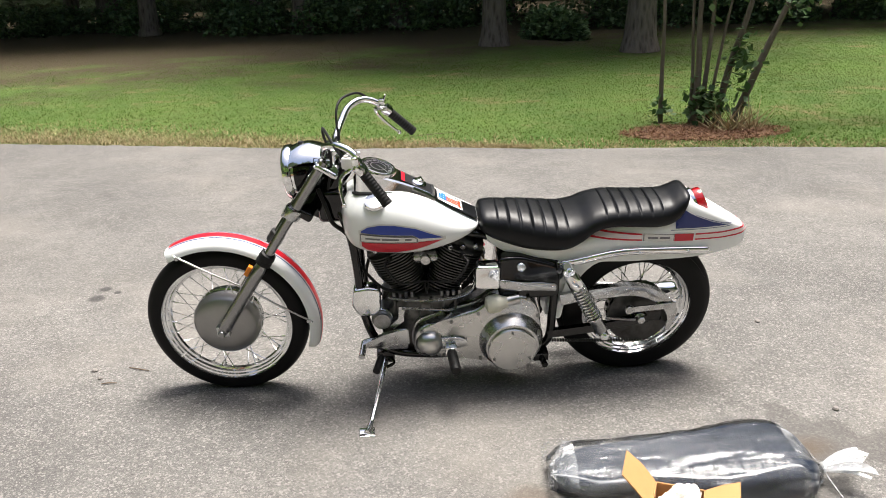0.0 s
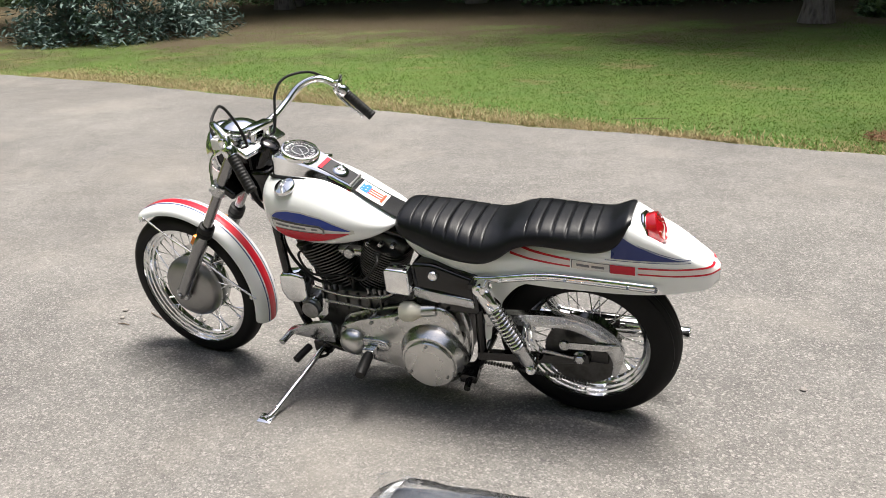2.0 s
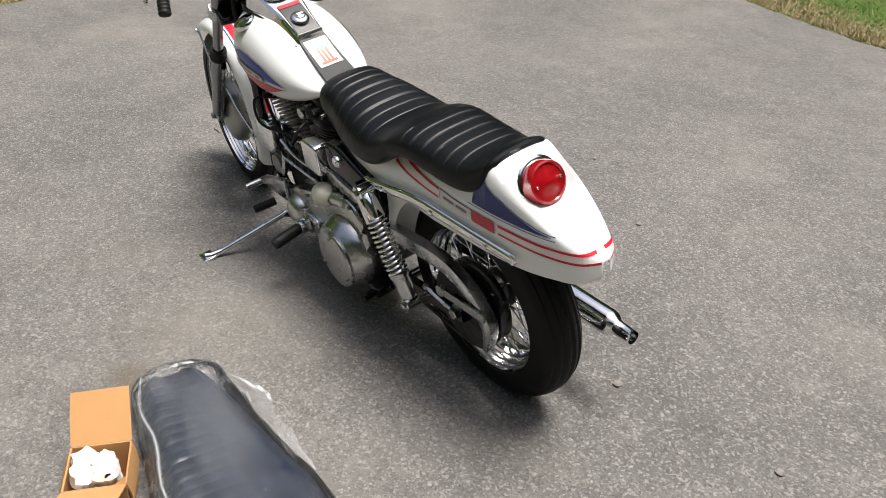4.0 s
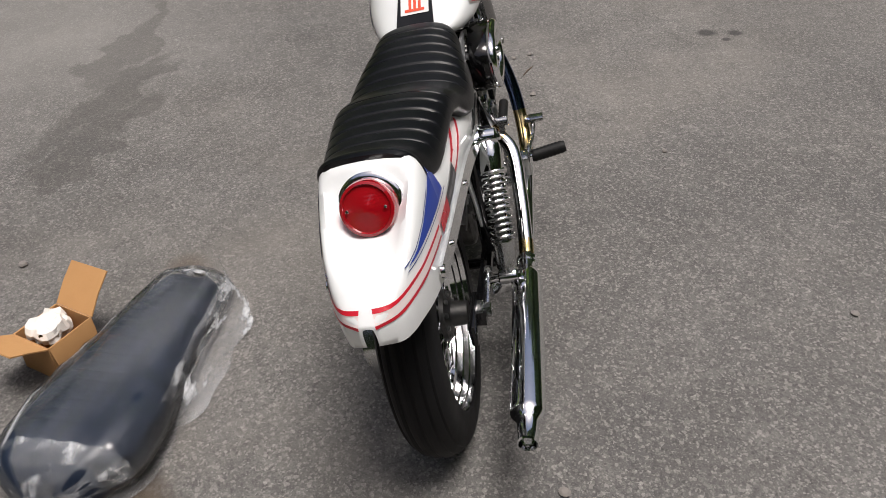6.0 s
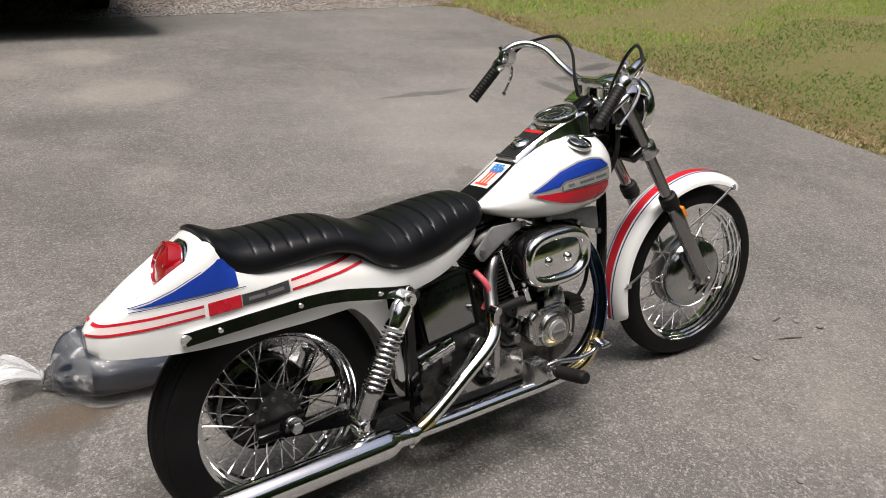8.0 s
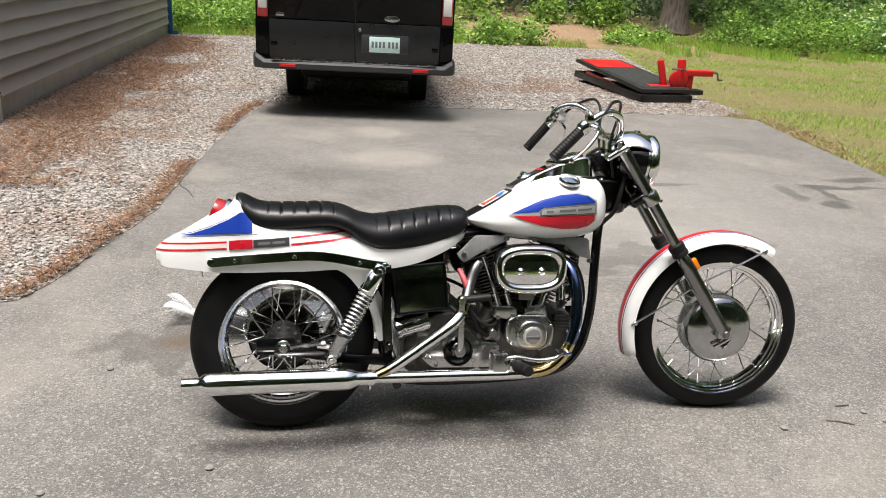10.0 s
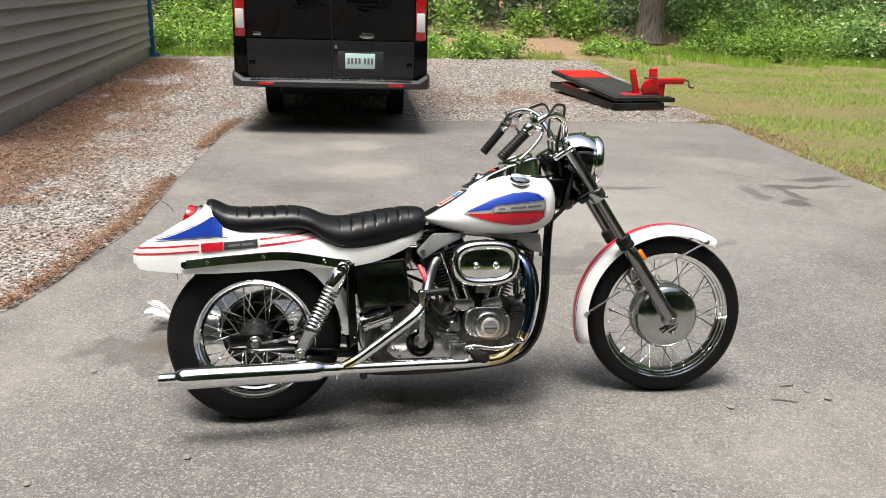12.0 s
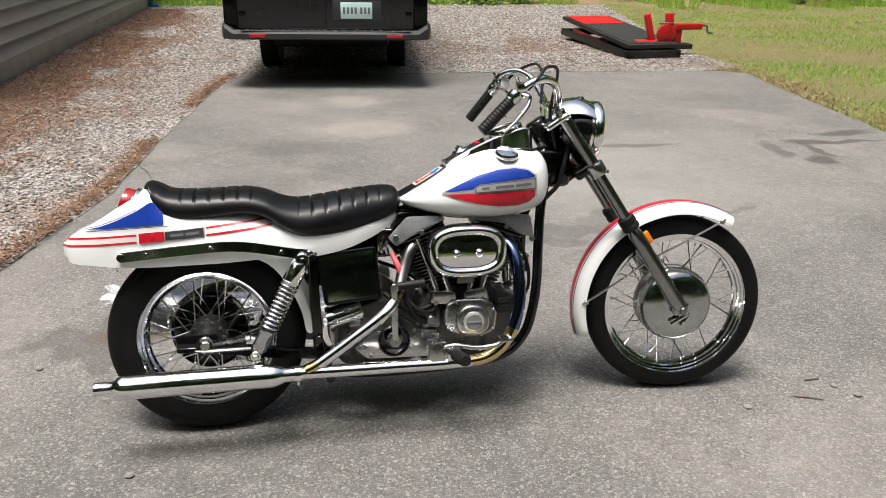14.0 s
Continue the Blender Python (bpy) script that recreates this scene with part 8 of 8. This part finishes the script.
def flap(base, turn, size, wide, bend):
    r = [[Vector((0, -wide, 0)), Vector((0, wide, 0))], [Vector((size * 0.5, -wide * 1.0, bend)), Vector((size * 0.5, wide, bend * 0.7))], [Vector((size, -wide * 0.96, 0)), Vector((size * 0.97, wide * 0.95, bend * 0.6))]]
    rr = [[p for p in q] + [p - Vector((0, 0, 0.0035)) for p in reversed(q)] for q in r]
    return at(loft(rr), Matrix.Translation(base) @ turn)


RY = lambda d: Matrix.Rotation(radians(d), 4, 'Y')
RZ = lambda d: Matrix.Rotation(radians(d), 4, 'Z')
piece("flap", Build().add(*flap((-L2, 0, H2), RZ(180) @ RY(-46), 0.125, W2, 0.006)), CARD_IN, carton, "raised brown flap")
piece("flap", Build().add(*flap((L2, 0, H2), RY(-26), 0.105, W2, 0.006)), CARD_IN, carton, "drooping brown flap")
piece("flap", Build().add(*flap((0, -W2, H2), RZ(-90) @ RY(70), 0.06, L2 * 0.95, 0.003)), CARD_IN, carton)
piece("flap", Build().add(*flap((0, W2, H2), RZ(90) @ RY(82), 0.06, L2 * 0.95, 0.003)), CARD_IN, carton)
piece("printed_label", Build().add(*box((-L2 + 0.02, W2, 0.035), (L2 - 0.012, W2 + 0.001, H2 - 0.010), 0)), GREY_BAR, carton, "dark printed label")
rnd = random.Random(4)
for i in range(9):
    c = Vector((rnd.uniform(-0.034, 0.034), rnd.uniform(-0.032, 0.032), 0.098 + rnd.uniform(-0.01, 0.022)))
    v, f = lathe([(0, -0.028), (0.02, -0.022), (0.03, -0.008), (0.032, 0.006), (0.024, 0.02), (0, 0.026)], 14)
    v = [Vector(p) * (1 + 0.5 * noise.noise(Vector(p) * 60 + Vector((i * 7, 0, 0)))) + c for p in v]
    piece("crumpled_paper", Build().add(v, f), PAPER, carton, sharp=20)
piece("small_part", Build().add(*rod((0.03, 0.02, 0.128), (0.055, 0.03, 0.126), 0.008, 10)), BLACK, carton, "small black part on the paper")

# ---- shrub in the mulch bed ----
shrub = thing("shrub", pose(2.75, 5.1, 0.0), "leggy lilac shrub with bare grey stems and broad leaves", "shrub")
SHRUB_BARK = worn("shrub_bark", (0.12, 0.10, 0.08), (0.20, 0.17, 0.14), 0.85, 0.0, 20, 0.5, 0.3)
rnd = random.Random(17)
stems = [((-0.30, 0.18), (-0.33, 0.22), 0.022), ((-0.02, 0.02), (0.03, 0.12), 0.032), ((0.06, 0.06), (0.16, 0.10), 0.024), ((-0.04, 0.05), (-0.02, 0.2), 0.018), ((0.22, 0.05), (0.62, 0.15), 0.034), ((0.42, 0.10), (1.02, 0.05), 0.036), ((0.10, 0.0), (0.30, -0.1), 0.016)]
tips = []
for (a, b), (c, d), r in stems:
    pts = [Vector((a, b, -0.02)), Vector((a + (c - a) * 0.3 + rnd.uniform(-.02, .02), b + (d - b) * 0.3, 0.5)), Vector((a + (c - a) * 0.65 + rnd.uniform(-.02, .02), b + (d - b) * 0.6, 1.0)), Vector((c, d, 1.55)), Vector((c + (c - a) * 0.5, d, 2.3))]
    piece("stem", Build().add(*tube(smooth_path(pts, 4), [r * (1.15 - 0.045 * i) for i in range(17)], 9)), SHRUB_BARK, shrub)
    tips.append(pts)
rng = np.random.default_rng(61)
q = np.concatenate([rng.normal((0.08, -0.02, 0.22), (0.10, 0.08, 0.11), (170, 3)), rng.normal((0.42, 0.02, 0.62), (0.09, 0.08, 0.16), (110, 3)), rng.normal((0.25, 0.05, 1.38), (0.16, 0.14, 0.10), (150, 3)), rng.normal((0.95, 0.05, 1.15), (0.10, 0.1, 0.12), (50, 3)),
                    rng.normal((1.92, 0.1, 1.36), (0.16, 0.15, 0.12), (130, 3)), rng.normal((0.4, 0.1, 2.1), (0.7, 0.5, 0.3), (900, 3)), rng.normal((-0.30, 0.2, 0.12), (0.08, 0.06, 0.06), (40, 3))])
q[:, 2] = np.abs(q[:, 2])
c = scatter_cards("foliage", q[:, 0], q[:, 1], q[:, 2], 0.085, SHRUB_LEAVES, 62, slim=0.75)
c.parent = shrub
x = rng.normal(3.05, 0.12, 120)
y = rng.normal(4.75, 0.05, 120)
tagged(scatter_cards("dead_stalks", x, y, np.full(120, 0.01), 0.26, DRY_BLADES, 63, 0.9, 0.05, "blade"), "dead straw-coloured stalks on the mulch", "stalks", kind="stuff")

# ---- blue spruce beside the lawn ----
spr = thing("spruce", pose(-12.0, 11.6, 0), "dense blue-grey spruce with branches to the ground", "tree")
piece("trunk", Build().add(*tube([(0, 0, -0.02), (0, 0, 2.5), (0, 0, 6.5)], [0.16, 0.11, 0.02], 10)), BARK, spr)
rng = np.random.default_rng(71)
n = 26000
a, h = rng.uniform(0, 2 * np.pi, n), rng.uniform(0, 1, n) ** 1.5
lobe = 1 + 0.22 * np.sin(a * 7 + h * 23) + 0.12 * np.sin(a * 13 + h * 41)
r = (1 - h) * 2.1 * lobe * rng.uniform(0.45, 1.0, n) ** 0.5
c = scatter_cards("crown", r * np.cos(a), r * np.sin(a), 0.12 + h * 6.2 - 0.12 * r + 0.15 * rng.normal(0, 1, n), 0.15, SPRUCE, 72, slim=0.28)
c.parent = spr

# ---- loose bits on the drive ----
PEBBLE = surface("pebble_grey", (0.24, 0.22, 0.20), 0.8, vary=0.2)
TWIG = surface("twig_brown", (0.14, 0.10, 0.07), 0.8, vary=0.2)
for i, (px, py, sz) in enumerate(((1.0, 0.265, 0.012), (-0.996, 0.162, 0.012), (1.466, 0.359, 0.011), (-1.375, 0.07, 0.010), (0.276, -1.376, 0.014), (-0.535, 0.644, 0.010), (1.44, -0.42, 0.012), (-1.42, 0.14, 0.011), (0.35, 1.05, 0.010), (-0.2, 1.35, 0.009))):
    v, f = lathe([(0, 0), (0.9, 0.15), (1.1, 0.5), (0.7, 0.95), (0, 1.05)], 8)
    v = [Vector(p) * sz * (1 + 0.35 * noise.noise(Vector(p) * 2 + Vector((i * 5, 0, 0)))) for p in v]
    tagged(piece("pebble", Build().add(v, f), PEBBLE, sharp=30, m=pose(px, py, 0.0)), "small grey pebble on the asphalt", "pebble", "pebbles on the driveway")
for px, py, a, l in ((-1.236, 0.135, 160, 0.10), (0.1, 5.0, 20, 0.5), (-1.32, 0.02, 5, 0.06)):
    tagged(piece("twig", Build().add(*tube([(-l / 2, 0, 0.004), (0, 0.01 * l, 0.006), (l / 2, -0.03 * l, 0.004)], [0.002, 0.003, 0.002], 6)), TWIG, m=pose(px, py, 0, 0, 0, a)), "thin dry twig on the ground", "twig")


def crack(pts, seed):
    """A narrow open crack in the asphalt, as a thin dark seam set on it."""
    rnd = random.Random(seed)
    p = [Vector((x + rnd.uniform(-.02, .02), y + rnd.uniform(-.02, .02), 0.002)) for x, y in pts]
    return tube(smooth_path(p, 5), 0.0028, 4)


CRACK = surface("crack_dirt", (0.06, 0.055, 0.048), 0.9, vary=0.2)
tagged(piece("crack", Build().add(*crack([(1.68, -3.42), (1.60, -3.30), (1.57, -3.15), (1.50, -3.04), (1.47, -2.85)], 1)).add(*crack([(1.57, -3.15), (1.62, -3.05), (1.60, -2.95)], 2)), CRACK), "thin dark crack in the asphalt", "crack", kind="structure")
